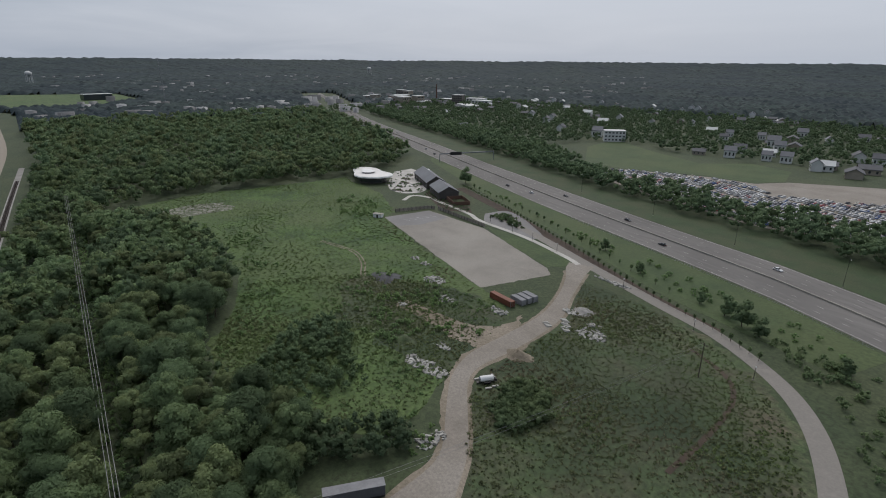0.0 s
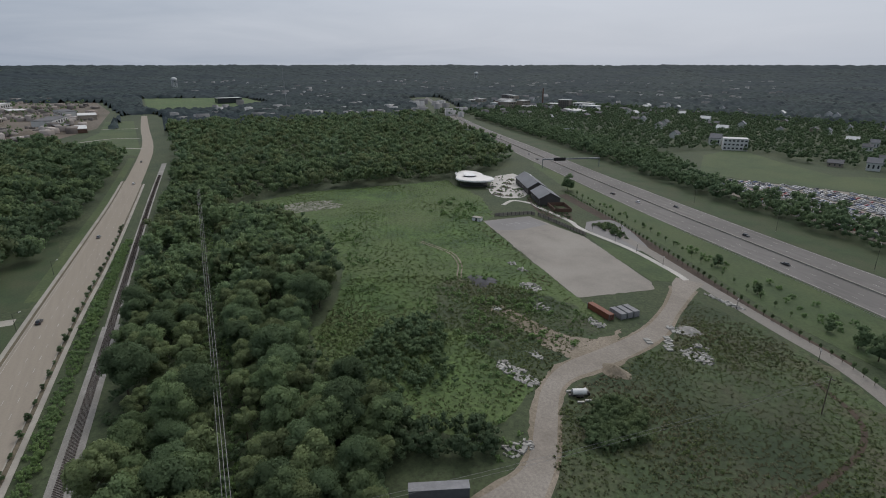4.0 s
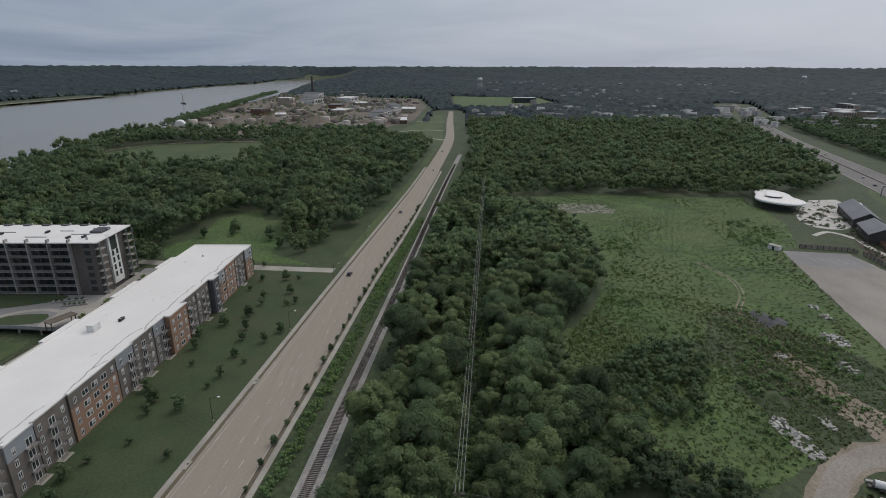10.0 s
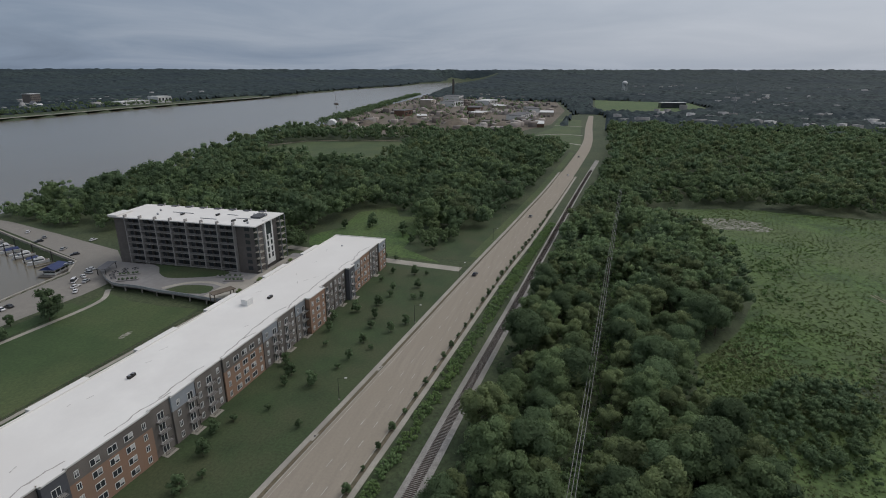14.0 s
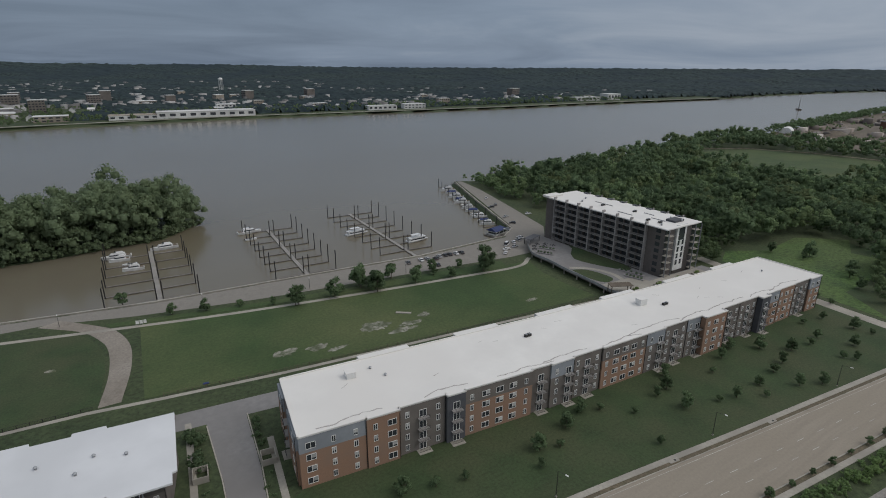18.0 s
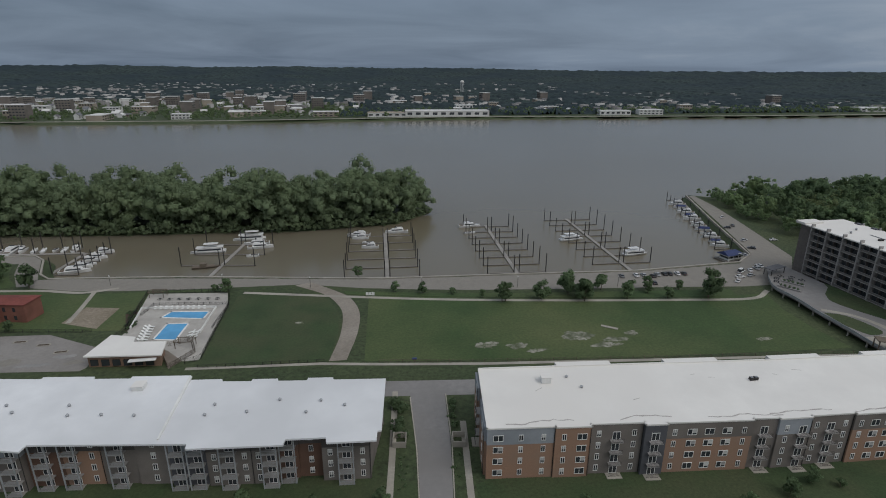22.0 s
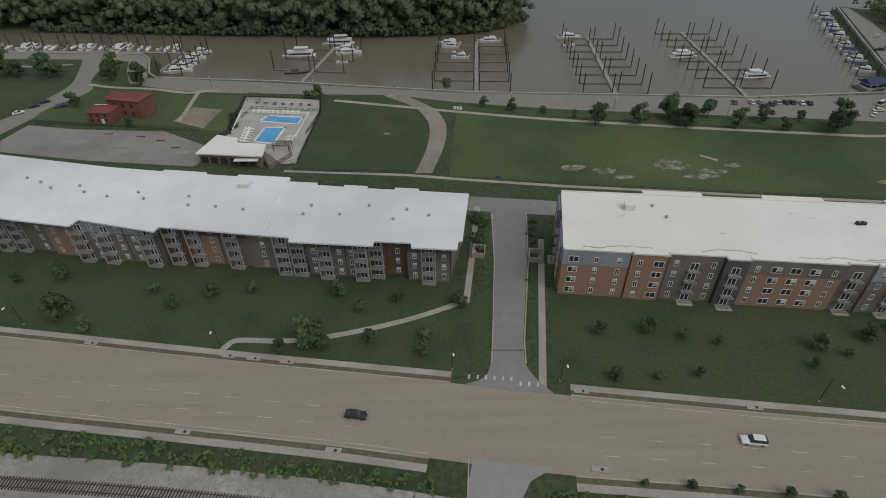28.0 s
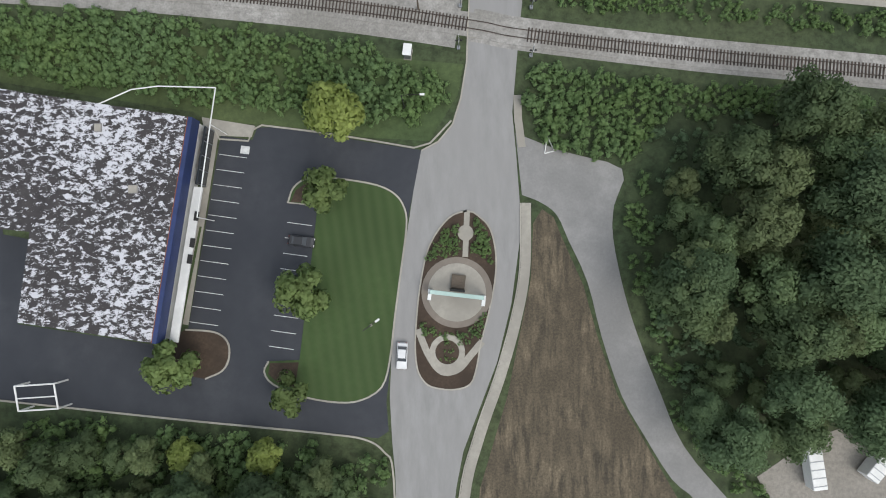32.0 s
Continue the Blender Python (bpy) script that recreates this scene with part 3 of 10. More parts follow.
flat("hedge_bed", offset_line([(310, -284), (242, -262), (170, -233), (111, -208), (70, -194)], 4.5) + offset_line([(310, -284), (242, -262), (170, -233), (111, -208), (70, -194)], -3.0)[::-1],
     0.04, M["mulch"], label="brown mulch strip with young evergreens", category="planting bed")
_a = [(436, -360), (325, -322), (196, -281), (110, -257), (55, -239), (22, -222)]
flat("highway_verge", _a + [(30, -196), (64, -203), (100, -212), (160, -238), (240, -270), (300, -292), (420, -345)], 0.03, M["levee"], label="green mown strip beside the highway", category="verge")
flat("highway_bank", [(36, -276), (76, -292), (142, -310), (250, -342), (353, -374), (471, -414), (700, -492), (690, -520), (460, -452), (300, -404), (190, -376), (90, -348), (30, -330)], 0.03, M["lawn_dry"],
     label="dull green grass bank", category="verge")
flat("salvage_lot", [(306, -432), (263, -462), (205, -485), (167, -488), (150, -516), (92, -551), (0, -560), (-120, -470), (-80, -360), (40, -384), (87, -357), (121, -356), (154, -367), (192, -377), (268, -409)], 0.03, M["track"],
     label="gravel salvage lot full of parked cars", category="lot")
flat("levee_grass", [(313, -455), (378, -552), (391, -632), (306, -578), (240, -547), (208, -587), (166, -570), (154, -518), (169, -489), (208, -490), (266, -466)], 0.04, M["levee"], label="smooth green levee slope", category="levee")
# north of the boulevard
flat("front_lawn", [(24, 76.5), (61, 70.8), (92, 67), (143, 60), (243, 47.5), (250, 60), (254, 92), (180, 93), (101, 98), (36, 106), (26.5, 103)], 0.02, M["lawn_dry"],
     label="dull green lawn in front of the brick building", category="lawn")
flat("corner_lawn", [(8, 78.5), (-54, 86), (-109, 94), (-200, 107), (-230, 150), (-150, 140), (-102, 123), (-45, 116), (8, 109), (12, 105)], 0.02, M["lawn_dry"],
     label="dull green lawn crossed by a footpath", category="lawn")
flat("park_lawn", [(2, 166), (45, 160), (100, 153), (177, 147), (176, 164), (177.4, 181), (182.6, 197), (140, 198), (95, 205), (50, 213), (6, 223)], 0.03, M["lawn"],
     label="broad green park lawn with a few worn spots", category="lawn")
flat("small_lawn", [(-53, 171), (-10, 168), (-7, 190), (-7, 206), (-11, 221), (-16, 226), (-51, 233)], 0.03, M["lawn_dry"], label="square olive-green lawn inside a fence", category="lawn")
flat("river_drive", [(-148, 266), (-140, 266), (-82, 258), (-24, 248), (13, 241.5), (84, 236.5), (139, 232), (200, 235), (199, 206), (180, 206), (144, 211), (99, 216), (53, 222), (29, 226.5), (4, 232), (-24, 241),
                     (-74, 243), (-106, 246), (-125, 249), (-146, 256)], 0.05, M["drive"], label="grey riverside drive", category="road")
flat("verge_trees", [(-5, 229.5), (29, 222.5), (53, 218), (99, 212), (144, 207), (170, 204), (168, 196.5), (137, 200), (95, 206.5), (51, 214), (28, 218.5), (-4, 226)], 0.08, M["lawn"],
     label="grass strip with street trees", category="verge")
band("river_path", smooth_line([(-49, 235), (-16, 226.5), (6, 221), (28, 215.7), (51, 211), (95, 203.3), (138, 197), (172, 193), (186, 200)], 5), 2.2, 0.07, M["concrete"],
     label="narrow pale footpath", category="path")
_o = smooth_line([(-20, 243), (-8, 230), (-2, 221), (1.4, 206), (0.2, 188), (-4, 168)], 5)
_i = smooth_line([(-27, 240), (-14, 228), (-8.5, 218), (-5.5, 206), (-6.3, 187), (-10, 168)], 5)
tagged(part("loop_drive", ribbon_bm(_o, _i, -0.1, 0.062), M["track"]), "curved grey gravel drive", "road", kind="structure")
band("back_walk", [(-57, 170.6), (-13, 166.8), (7, 163.2), (41, 158), (96, 151.4), (142, 146), (184, 141)], 1.6, 0.06, M["concrete"], label="long narrow concrete walk", category="path")
_b = [(-150, 163), (-60, 151), (-16, 150), (8, 148), (36, 144.5), (137, 137), (235, 128)]
band("back_lane", _b, 8.5, 0.045, M["grey_asphalt"], label="grey service lane behind the buildings", category="road")
flat("side_street", [(9.2, 78), (10.6, 82), (11.4, 88), (14.2, 118), (15.4, 150), (26.4, 148.5), (23.2, 118), (18.4, 88), (18.0, 81), (18.8, 78.6), (20.6, 75.6), (23.2, 72.6), (14, 73.4), (4.2, 75.4), (7.4, 76.4)], 0.056, M["grey_asphalt"],
     label="grey side street between two buildings", category="road")
band("street_kerb", [(10.4, 81), (11.2, 88), (14.0, 118), (15.0, 142)], 0.3, 0.17, M["kerb"], label="pale concrete kerb", category="kerb")
band("street_kerb", [(18.2, 81), (18.7, 88), (23.5, 118), (26.0, 142)], 0.3, 0.17, M["kerb"], label="pale concrete kerb", category="kerb")
band("walk_west", [(10.8, 146), (7.6, 118), (5.4, 101)], 1.7, 0.05, M["concrete"], label="narrow concrete walk", category="path")
band("walk_curve", smooth_line([(5.4, 102.5), (2.6, 100.5), (-10, 95), (-26, 90.3), (-38, 88.6), (-49, 89.0), (-51.5, 87), (-52.6, 84.5)], 5), 1.6, 0.054, M["concrete"],
     label="curving pale concrete footpath", category="path")
band("walk_east", [(20.9, 73.8), (24.6, 100), (28.5, 128)], 1.7, 0.05, M["concrete"], label="straight jointed concrete walk", category="path")
flat("marina_lot", [(206, 244), (216, 249), (242, 316), (268, 386), (272, 384), (266, 350), (252, 300), (234, 240), (220, 224), (200, 206), (180, 206), (180, 218), (200, 236)], 0.06, M["drive"],
     label="grey marina parking lot", category="parking lot")
flat("wild_meadow", [(256, 62), (275, 88), (300, 88), (342, 92), (340, 111), (366, 122), (344, 142), (306, 138), (285, 150), (268, 142), (264, 113)], 0.05, M["meadow"], label="bright green clearing by the wood", category="meadow")
flat("wild_lawn", [(258, 150), (275, 158), (330, 134), (370, 125), (366, 44), (300, 38), (262, 47), (262, 80)], 0.02, M["lawn_dry"], label="rough green meadow by the boulevard", category="meadow")
band("cross_drive", [(249, 50), (252, 80), (256, 110), (262, 152)], 6, 0.05, M["concrete"], label="pale concrete cross drive", category="road")
flat("sports_field", [(515, 215), (522, 255), (545, 320), (620, 380), (690, 356), (726, 217), (560, 197)], 0.03, M["levee"], label="flat green sports field", category="field")
band("field_path", [(735, 205), (728, 300), (700, 362), (640, 396)], 5, 0.04, M["dirt"], label="pale track at the end of the sports field", category="path")
band("road_verge", offset_line([q for q in smooth_line(ROAD_N, 6) if 258 < q[0] < 690], 5.4), 6.0, 0.035, M["levee"], label="green grass strip beside the boulevard", category="verge")
flat("roadside_lawn", [(690, -6), (745, -11), (845, -11), (1142, -14), (1152, 30), (960, 36), (850, 60), (790, 62), (740, 42)], 0.03, M["levee"], label="mown green lawn beside the boulevard", category="lawn")
band("lawn_path", smooth_line([(746, -14), (784, 26), (824, 59), (842, 96)], 4), 5, 0.045, M["concrete"], label="pale side drive across the lawn", category="path")
band("lawn_path", smooth_line([(860, -14), (872, 20), (838, 70)], 4), 4, 0.05, M["concrete"], label="pale side drive across the lawn", category="path")
band("lawn_path", [(1000, -16), (1010, 34)], 4, 0.05, M["concrete"], label="pale side drive across the lawn", category="path")
M["yard"] = mat("brown_yard_earth", (0.125, 0.098, 0.074), (0.070, 0.068, 0.046), s1=0.02, s2=0.01, c3=(0.15, 0.125, 0.10), bump=0.2, fine=0.3, fscale=0.2)
flat("works_yard", [(805, 235), (792, 380), (905, 440), (1250, 486), (1600, 520), (2040, 552), (2300, 243), (1800, 60), (1390, 24), (1032, 40), (850, 100)], 0.035, M["yard"], label="bare brown earth of an industrial yard", category="yard")
flat("old_lot", [(-176, 197.4), (-173.7, 212), (-152, 207.5), (-113.5, 204.5), (-90.5, 190.2), (-89.6, 177), (-91, 174.7), (-132, 180), (-170, 188)], 0.05, M["old_paving"], label="empty pale worn parking lot", category="parking lot")
for x, y, a in ((-135, 202.3, 5), (-121, 199.8, -4), (-111.5, 196, -2), (-103, 189.5, 6)):
    isl = empty("lot_divider", x, y, 0.05, a)
    part("kerb", bx(-2.2, -0.8, 0, 2.2, 0.8, 0.16, 0.05), M["kerb"], isl)
    part("bed", bx(-1.9, -0.5, 0.16, 1.9, 0.5, 0.19), M["mulch"], isl)
    tagged(isl, "small kerbed island in the empty lot", "lot island", "islands in the empty lot")
for x, y, rx, ry, sd in ((-118, 184.5, 5, 2.5, 71), (-100, 186, 4, 1.6, 72), (-128, 190, 7, 1.2, 73), (-146, 196, 6, 2, 74), (-95, 181, 3, 1.5, 75), (-108, 181, 6, 0.9, 76)):
    flat("lot_patch", ragged([(x + rx * math.cos(a), y + ry * math.sin(a)) for a in np.linspace(0, 5.9, 12)], 0.7, 1.0, sd), 0.058, M["drive"] if sd % 2 else M["grey_gravel"], label="worn patch in the old paving", category="paving patch")
flat("marina_quay", [(-600, 360), (-300, 314), (-251, 309), (-207, 306), (-166, 303), (-160, 297), (-151, 275), (-147, 266), (-148, 258), (-152, 258), (-162, 276), (-168, 292), (-180, 292), (-195, 296), (-242, 299), (-300, 304), (-600, 350)], 0.05, M["drive"], label="grey quay road beside the boats", category="road")
tagged(part("west_road", ribbon_bm(smooth_line([(-195, 297), (-186, 274), (-182, 262), (-181, 251), (-184, 232), (-189, 216), (-196, 196)], 5), smooth_line([(-179, 297), (-177, 278), (-173, 262), (-167, 251), (-172, 235), (-175, 222), (-182, 196)], 5), -0.1, 0.055), M["drive"]), "grey lane to the marina", "road", kind="structure")
flat("quay_verge", smooth_line([(-170, 290), (-166, 280), (-160, 268), (-153, 258.5), (-168, 258), (-172, 268), (-174, 282)], 3), 0.06, M["lawn"], label="rough grass between quay and lane", category="verge")
flat("lane_lawn", smooth_line([(-175.3, 217.8), (-176, 226), (-171.7, 237), (-164.2, 239.1), (-157.4, 232.4), (-155.2, 224.3), (-159.7, 215)], 3), 0.06, M["lawn"], label="round lawn patch beside the lane", category="lawn")
band("quay_path", smooth_line([(-172, 258.5), (-158.5, 254.3), (-138.2, 251.5), (-119.7, 246.3), (-105.8, 249.5)], 5), 2.2, 0.07, M["concrete"], label="curving pale concrete path", category="path")
band("court_path", [(-114.6, 246), (-112.6, 228), (-111.5, 214)], 1.8, 0.072, M["concrete"], label="narrow pale path", category="path")
flat("west_lawn", [(-168, 249), (-150, 254), (-120, 244), (-60, 241), (-54, 238), (-90, 242), (-88, 204), (-118, 208), (-170, 217)], 0.03, M["lawn"], label="green lawn round a red brick house", category="lawn")
flat("sand_court", [(-114, 214.4), (-111, 229), (-97, 226), (-98.5, 207)], 0.06, M["dirt"], label="sandy play court", category="court")
band("west_path", [(-240, 290), (-215, 285), (-196, 288)], 1.8, 0.06, M["concrete"], label="narrow pale path", category="path")
for k, (x, y, rx, ry) in enumerate(((46, 170.5, 5, 2.4), (57, 168.5, 4, 1.8), (82, 172, 7, 3.2), (95, 167, 5, 2), (63, 163.8, 4, 1.2), (90, 163.5, 6, 1.6), (104, 171, 3, 1.5), (150, 158, 3, 1.4), (-22, 200, 1.6, 1.3))):
    flat("worn_spot", ragged([(x + rx * math.cos(a), y + ry * math.sin(a)) for a in np.linspace(0, 5.9, 14)], 0.8, 0.8, 20 + k), 0.04, M["dirt_pale"], label="pale worn bare spot in the lawn", category="soil")
tagged(part("loose_slab", bx(-3.2, -0.7, 0.03, 3.2, 0.7, 0.3, 0.03, pose(97, 176.5, 0, 0, 0, -38)), M["concrete"]), "pale slab lying on the park lawn", "slab")
# kerbs, verge walks and lane marks of the boulevard
_N, _S = smooth_line(ROAD_N, 6), smooth_line(ROAD_S, 6)
WN = [q for q in _N if -230 < q[0] < 3]
EN = [q for q in _N if 22.5 < q[0] < 560]
WS = [q for q in _S if -230 < q[0] < 0]
ES = [q for q in _S if 19 < q[0] < 560]
for line, sgn in ((WN, 1), (EN, 1), (WS, -1), (ES, -1)):
    band("kerb", offset_line(line, 0.1 * sgn), 0.28, 0.17, M["kerb"], label="pale concrete kerb", category="kerb")
    band("dirt_strip", offset_line(line, 0.85 * sgn), 1.1, 0.075, M["verge_earth"], label="strip of bare brown earth", category="verge")
    band("sidewalk", offset_line(line, 2.25 * sgn), 1.6, 0.12, M["concrete"], label="pale concrete sidewalk", category="sidewalk")
M["tyre_wear"] = mat("worn_dark_pavement", (0.118, 0.112, 0.105), (0.165, 0.155, 0.144), s1=0.2, s2=0.05, bump=0.05)
M["mark"] = mat("road_mark", (0.55, 0.54, 0.50), (0.36, 0.345, 0.31), s1=1.2, s2=0.2, bump=0)


def dashes(name, line, gap, dash, label, w=0.14, z=0.036):
    pts = resample(line, 0.5)
    bm = bmesh.new()
    step, n = int(gap / 0.5), int(dash / 0.5)
    for i in range(0, len(pts) - n, step):
        a, b = pts[i], pts[i + n]
        t = (b - a).normalized()
        o = Vector((-t.y, t.x)) * w / 2
        vs = [bm.verts.new((*c, z)) for c in (a + o, a - o, b - o, b + o)]
        bm.faces.new(vs)
    bmesh.ops.recalc_face_normals(bm, faces=bm.faces[:])
    tagged(part(name, bm, M["mark"]), label, "road marking", kind="structure")


for k, off in enumerate((4.6, 8.6)):
    dashes("lane_dashes", [q for q in offset_line(WS, off) if -220 < q[0] < -8], 9.0, 3.0, "faint white lane dashes")
    dashes("lane_dashes", [q for q in offset_line(ES, off) if 30 < q[0] < 520], 9.0, 3.0, "faint white lane dashes")
dashes("edge_line", offset_line(WS, 0.9), 2.0, 2.0, "worn white edge line", 0.12)
dashes("edge_line", offset_line(EN, -0.9), 2.0, 2.0, "worn white edge line", 0.12)
_hn, _hf = edge_between(HWY_NEAR, HWY_FAR, 60)
for f in (0.16, 0.30, 0.70, 0.84):
    dashes("highway_dashes", [(a[0] + (b[0] - a[0]) * f, a[1] + (b[1] - a[1]) * f) for a, b in zip(_hn, _hf)], 12, 3, "white highway lane dashes", 0.2, 0.066)
_mid = [((a[0] + b[0]) / 2, (a[1] + b[1]) / 2) for a, b in zip(_hn, _hf)]
for f in (0.025, 0.975):
    band("shoulder_line", [(a[0] + (b[0] - a[0]) * f, a[1] + (b[1] - a[1]) * f) for a, b in zip(_hn, _hf)], 0.25, 0.066, M["mark"], 0.05, label="white shoulder line", category="road marking")
for f in (0.115, 0.225, 0.62, 0.74, 0.86):
    band("tyre_band", [(a[0] + (b[0] - a[0]) * f, a[1] + (b[1] - a[1]) * f) for a, b in zip(_hn, _hf)], 1.5, 0.0635, M["tyre_wear"], 0.05, label="dark worn wheel path", category="road wear")
band("median_barrier", _mid, 0.6, 0.85, M["concrete"], label="low concrete median barrier", category="barrier")
# railway: rails and ties
_rl = [q for q in RAIL_L if -190 < q[0] < 560]
for s in (-0.75, 0.75):
    band("rail", offset_line(_rl, s), 0.09, 0.36, M["rust_dark"] if "rust_dark" in M else M["dark_metal"], z0=0.20, label="brown steel rail", category="rail")
_t = resample(_rl, 0.62)
TIE = bpy.data.meshes.new("tie")
_bm = bx(-0.12, -1.3, 0.10, 0.12, 1.3, 0.22, 0.0)
_bm.to_mesh(TIE)
_bm.free()
M["tie"] = mat("dark_tie_wood", (0.070, 0.055, 0.045), (0.048, 0.038, 0.032), s1=2, s2=0.3, bump=0.3, objvar=0.3, island=0.3)
TIE.materials.append(M["tie"])
_bed = bpy.data.objects["rail_bed"]
_far = []
_count = 0
for a, b in zip(_t, _t[1:]):
    if 3.5 < a.x < 13.8:
        continue
    ang = math.atan2(b.y - a.y, b.x - a.x)
    if -72 < a.x < 92 and _count < 300:
        o = new("tie", TIE)
        o.parent = _bed
        o.matrix_basis = pose(a.x, a.y, 0, 0, 0, math.degrees(ang) + random.uniform(-2, 2))
        _count += 1
    else:
        _far.append((a.x, a.y, ang))
_bm = bmesh.new()
for x, y, ang in _far[:1100]:
    box(_bm, -0.12, -1.3, 0.10, 0.12, 1.3, 0.22, 0, pose(x, y, 0, 0, 0, math.degrees(ang)))
_o = part("tie_row", _bm, M["tie"], _bed)
tagged(_o, kind="stuff")


# ---- trees ----
def leaf_cloud(rng, blobs, per, size, core=0.66):
    """Quads scattered over the skins of blobs (x, y, z, r): verts, faces and soft normals that point out of the crown."""
    V, NN = [], []
    side = [(-1, -1), (1, -1), (1, 1), (-1, 1)]
    cube = np.array([[(a, b, s)[k:] + (a, b, s)[:k] for a, b in (side if s > 0 else side[::-1])] for k in range(3) for s in (-1, 1)], float) / math.sqrt(3)
    mid = np.mean([q[:3] for q in blobs], 0) - np.array([0, 0, 0.8])
    for bx_, by_, bz_, br in blobs:
        n = max(4, int(per * max(0.5, br / 2.0)))
        d = rng.normal(size=(n, 3))
        d /= np.linalg.norm(d, axis=1)[:, None]
        d[:, 2] = np.where(d[:, 2] < -0.55, -d[:, 2], d[:, 2])
        c = np.array([bx_, by_, bz_]) + d * br * rng.uniform(0.72, 1.12, (n, 1)) * np.array([1, 1, 0.85])
        nrm = d + rng.normal(size=(n, 3)) * 0.42
        nrm /= np.linalg.norm(nrm, axis=1)[:, None]
        a = np.cross(nrm, rng.normal(size=(n, 3)))
        a /= np.linalg.norm(a, axis=1)[:, None] + 1e-9
        b = np.cross(nrm, a)
        s = size * rng.uniform(0.55, 1.25, (n, 1))
        a, b = a * s, b * s * rng.uniform(0.5, 0.95, (n, 1))
        lift = nrm * s * 0.22
        out = c - mid
        out /= np.linalg.norm(out, axis=1)[:, None] + 1e-9
        soft = out * 0.5 + d * 0.75 + rng.normal(size=(n, 3)) * 0.22
        soft /= np.linalg.norm(soft, axis=1)[:, None]
        soft += (0, 0, 0.35)
        NN.append(np.repeat(soft / np.linalg.norm(soft, axis=1)[:, None], 4, 0))
        V.append(np.stack([c - a - b * 0.4, c - b * 0.2 + lift * 0 + b * -0.8, c + a * 0.9 + b * 0.3 - lift, c + b * 0.9], 1))
        if core > 0:
            V.append(np.array([bx_, by_, bz_]) + cube * br * core)
            up = cube.reshape(-1, 3) + (0, 0, 0.35)
            NN.append(up / np.linalg.norm(up, axis=1)[:, None])
    V = np.concatenate([q.reshape(-1, 3) for q in V])
    return V, np.arange(len(V)).reshape(-1, 4), np.concatenate(NN)


def leaf_mesh(name, V, F, NN):
    me = mesh_arrays(name, V, F)
    me.normals_split_custom_set_from_vertices(NN.tolist())
    return me


def crown_blobs(rng, h, r, n, base=0.35):
    out = []
    for i in range(n):
        z = h * (base + (1 - base) * rng.uniform(0.12, 0.92))
        f = math.sin(math.pi * min(1, max(0.16, (z / h - base) / (1 - base) * 0.82 + 0.14)))
        a = rng.uniform(0, 2 * math.pi)
        d = r * f * math.sqrt(rng.uniform(0.05, 1.0)) * 0.85
        out.append((d * math.cos(a), d * math.sin(a), z, r * rng.uniform(0.26, 0.46)))
    return out


def trunk_bm(rng, h, r, blobs, limbs=5):
    bm = bmesh.new()
    lean = Vector((rng.uniform(-0.3, 0.3), rng.uniform(-0.3, 0.3), 0))
    top = Vector((0, 0, h * 0.55)) + lean
    rod(bm, (0, 0, -0.1), (0, 0, 0.35), r * 1.5, 8, r * 1.05)
    rod(bm, (0, 0, 0.3), top, r * 1.05, 8, r * 0.55)
    for b in blobs[:limbs]:
        s = Vector((0, 0, 0)).lerp(top, rng.uniform(0.5, 0.95))
        rod(bm, s, (b[0], b[1], b[2]), r * 0.42, 6, r * 0.12)
    return bm


def tree_kind(name, seed, h, r, nblob, per, leaf, mat_leaf, label, cat="tree", base=0.35, trunk=None, group=""):
    rng = np.random.default_rng(seed)
    blobs = crown_blobs(rng, h, r, nblob, base)
    root = empty(name)
    part("trunk", trunk_bm(rng, h, trunk or max(0.08, h * 0.018), blobs), M["bark"], root)
    ob_mesh("crown", leaf_mesh("crown", *leaf_cloud(rng, blobs, per, leaf)), mat_leaf, root)
    tagged(root, label, cat, group)
    return root


def place(src, x, y, z=0.0, s=1.0, rz=None, rnd=random, label=""):
    """A copy of a thing made at the origin."""
    c = copy_thing(src, pose(x, y, z, 0, 0, rnd.uniform(0, 360) if rz is None else rz))
    c.scale = (s, s, s)
    if label:
        c["label"] = label
    return c


def drop_source(src):
    for o in (*src.children_recursive, src):
        bpy.data.objects.remove(o)


WOOD_KINDS = [tree_kind("woodland_tree", 10 + k, h, r, nb, 330, 0.28, M[lm], "tall dense green broadleaf tree in the wood", group="woodland trees")
              for k, (h, r, nb, lm) in enumerate(((13, 5.4, 20, "leaf_dark"), (11, 4.8, 17, "leaf_light"), (15, 6.2, 24, "leaf_deep"), (9.5, 4.8, 16, "leaf_dark"), (12, 4.2, 15, "leaf_light")))]
SHRUB_KINDS = [tree_kind("shrub", 40 + k, h, r, nb, 34, 0.42, M["leaf_dark"], "rounded dark-green shrub on rough ground", "shrub", 0.12, group="shrubs on rough ground")
               for k, (h, r, nb) in enumerate(((3.2, 2.0, 9), (2.3, 1.7, 8), (4.4, 2.6, 12)))]
STREET_KINDS = [tree_kind("street_tree", 60 + k, h, r, nb, 110, 0.27, M["leaf_deep"], "small round-headed green street tree", "tree", 0.12, group="street trees")
                for k, (h, r, nb) in enumerate(((4.0, 1.9, 12), (5.2, 2.3, 15), (3.3, 1.6, 10)))]
LAWN_KINDS = [tree_kind("garden_tree", 80 + k, h, r, nb, 190, 0.36, M["leaf"], "leafy green garden tree beside the car park", "tree", 0.25)
              for k, (h, r, nb) in enumerate(((6.5, 3.4, 18), (5.6, 2.9, 15)))]
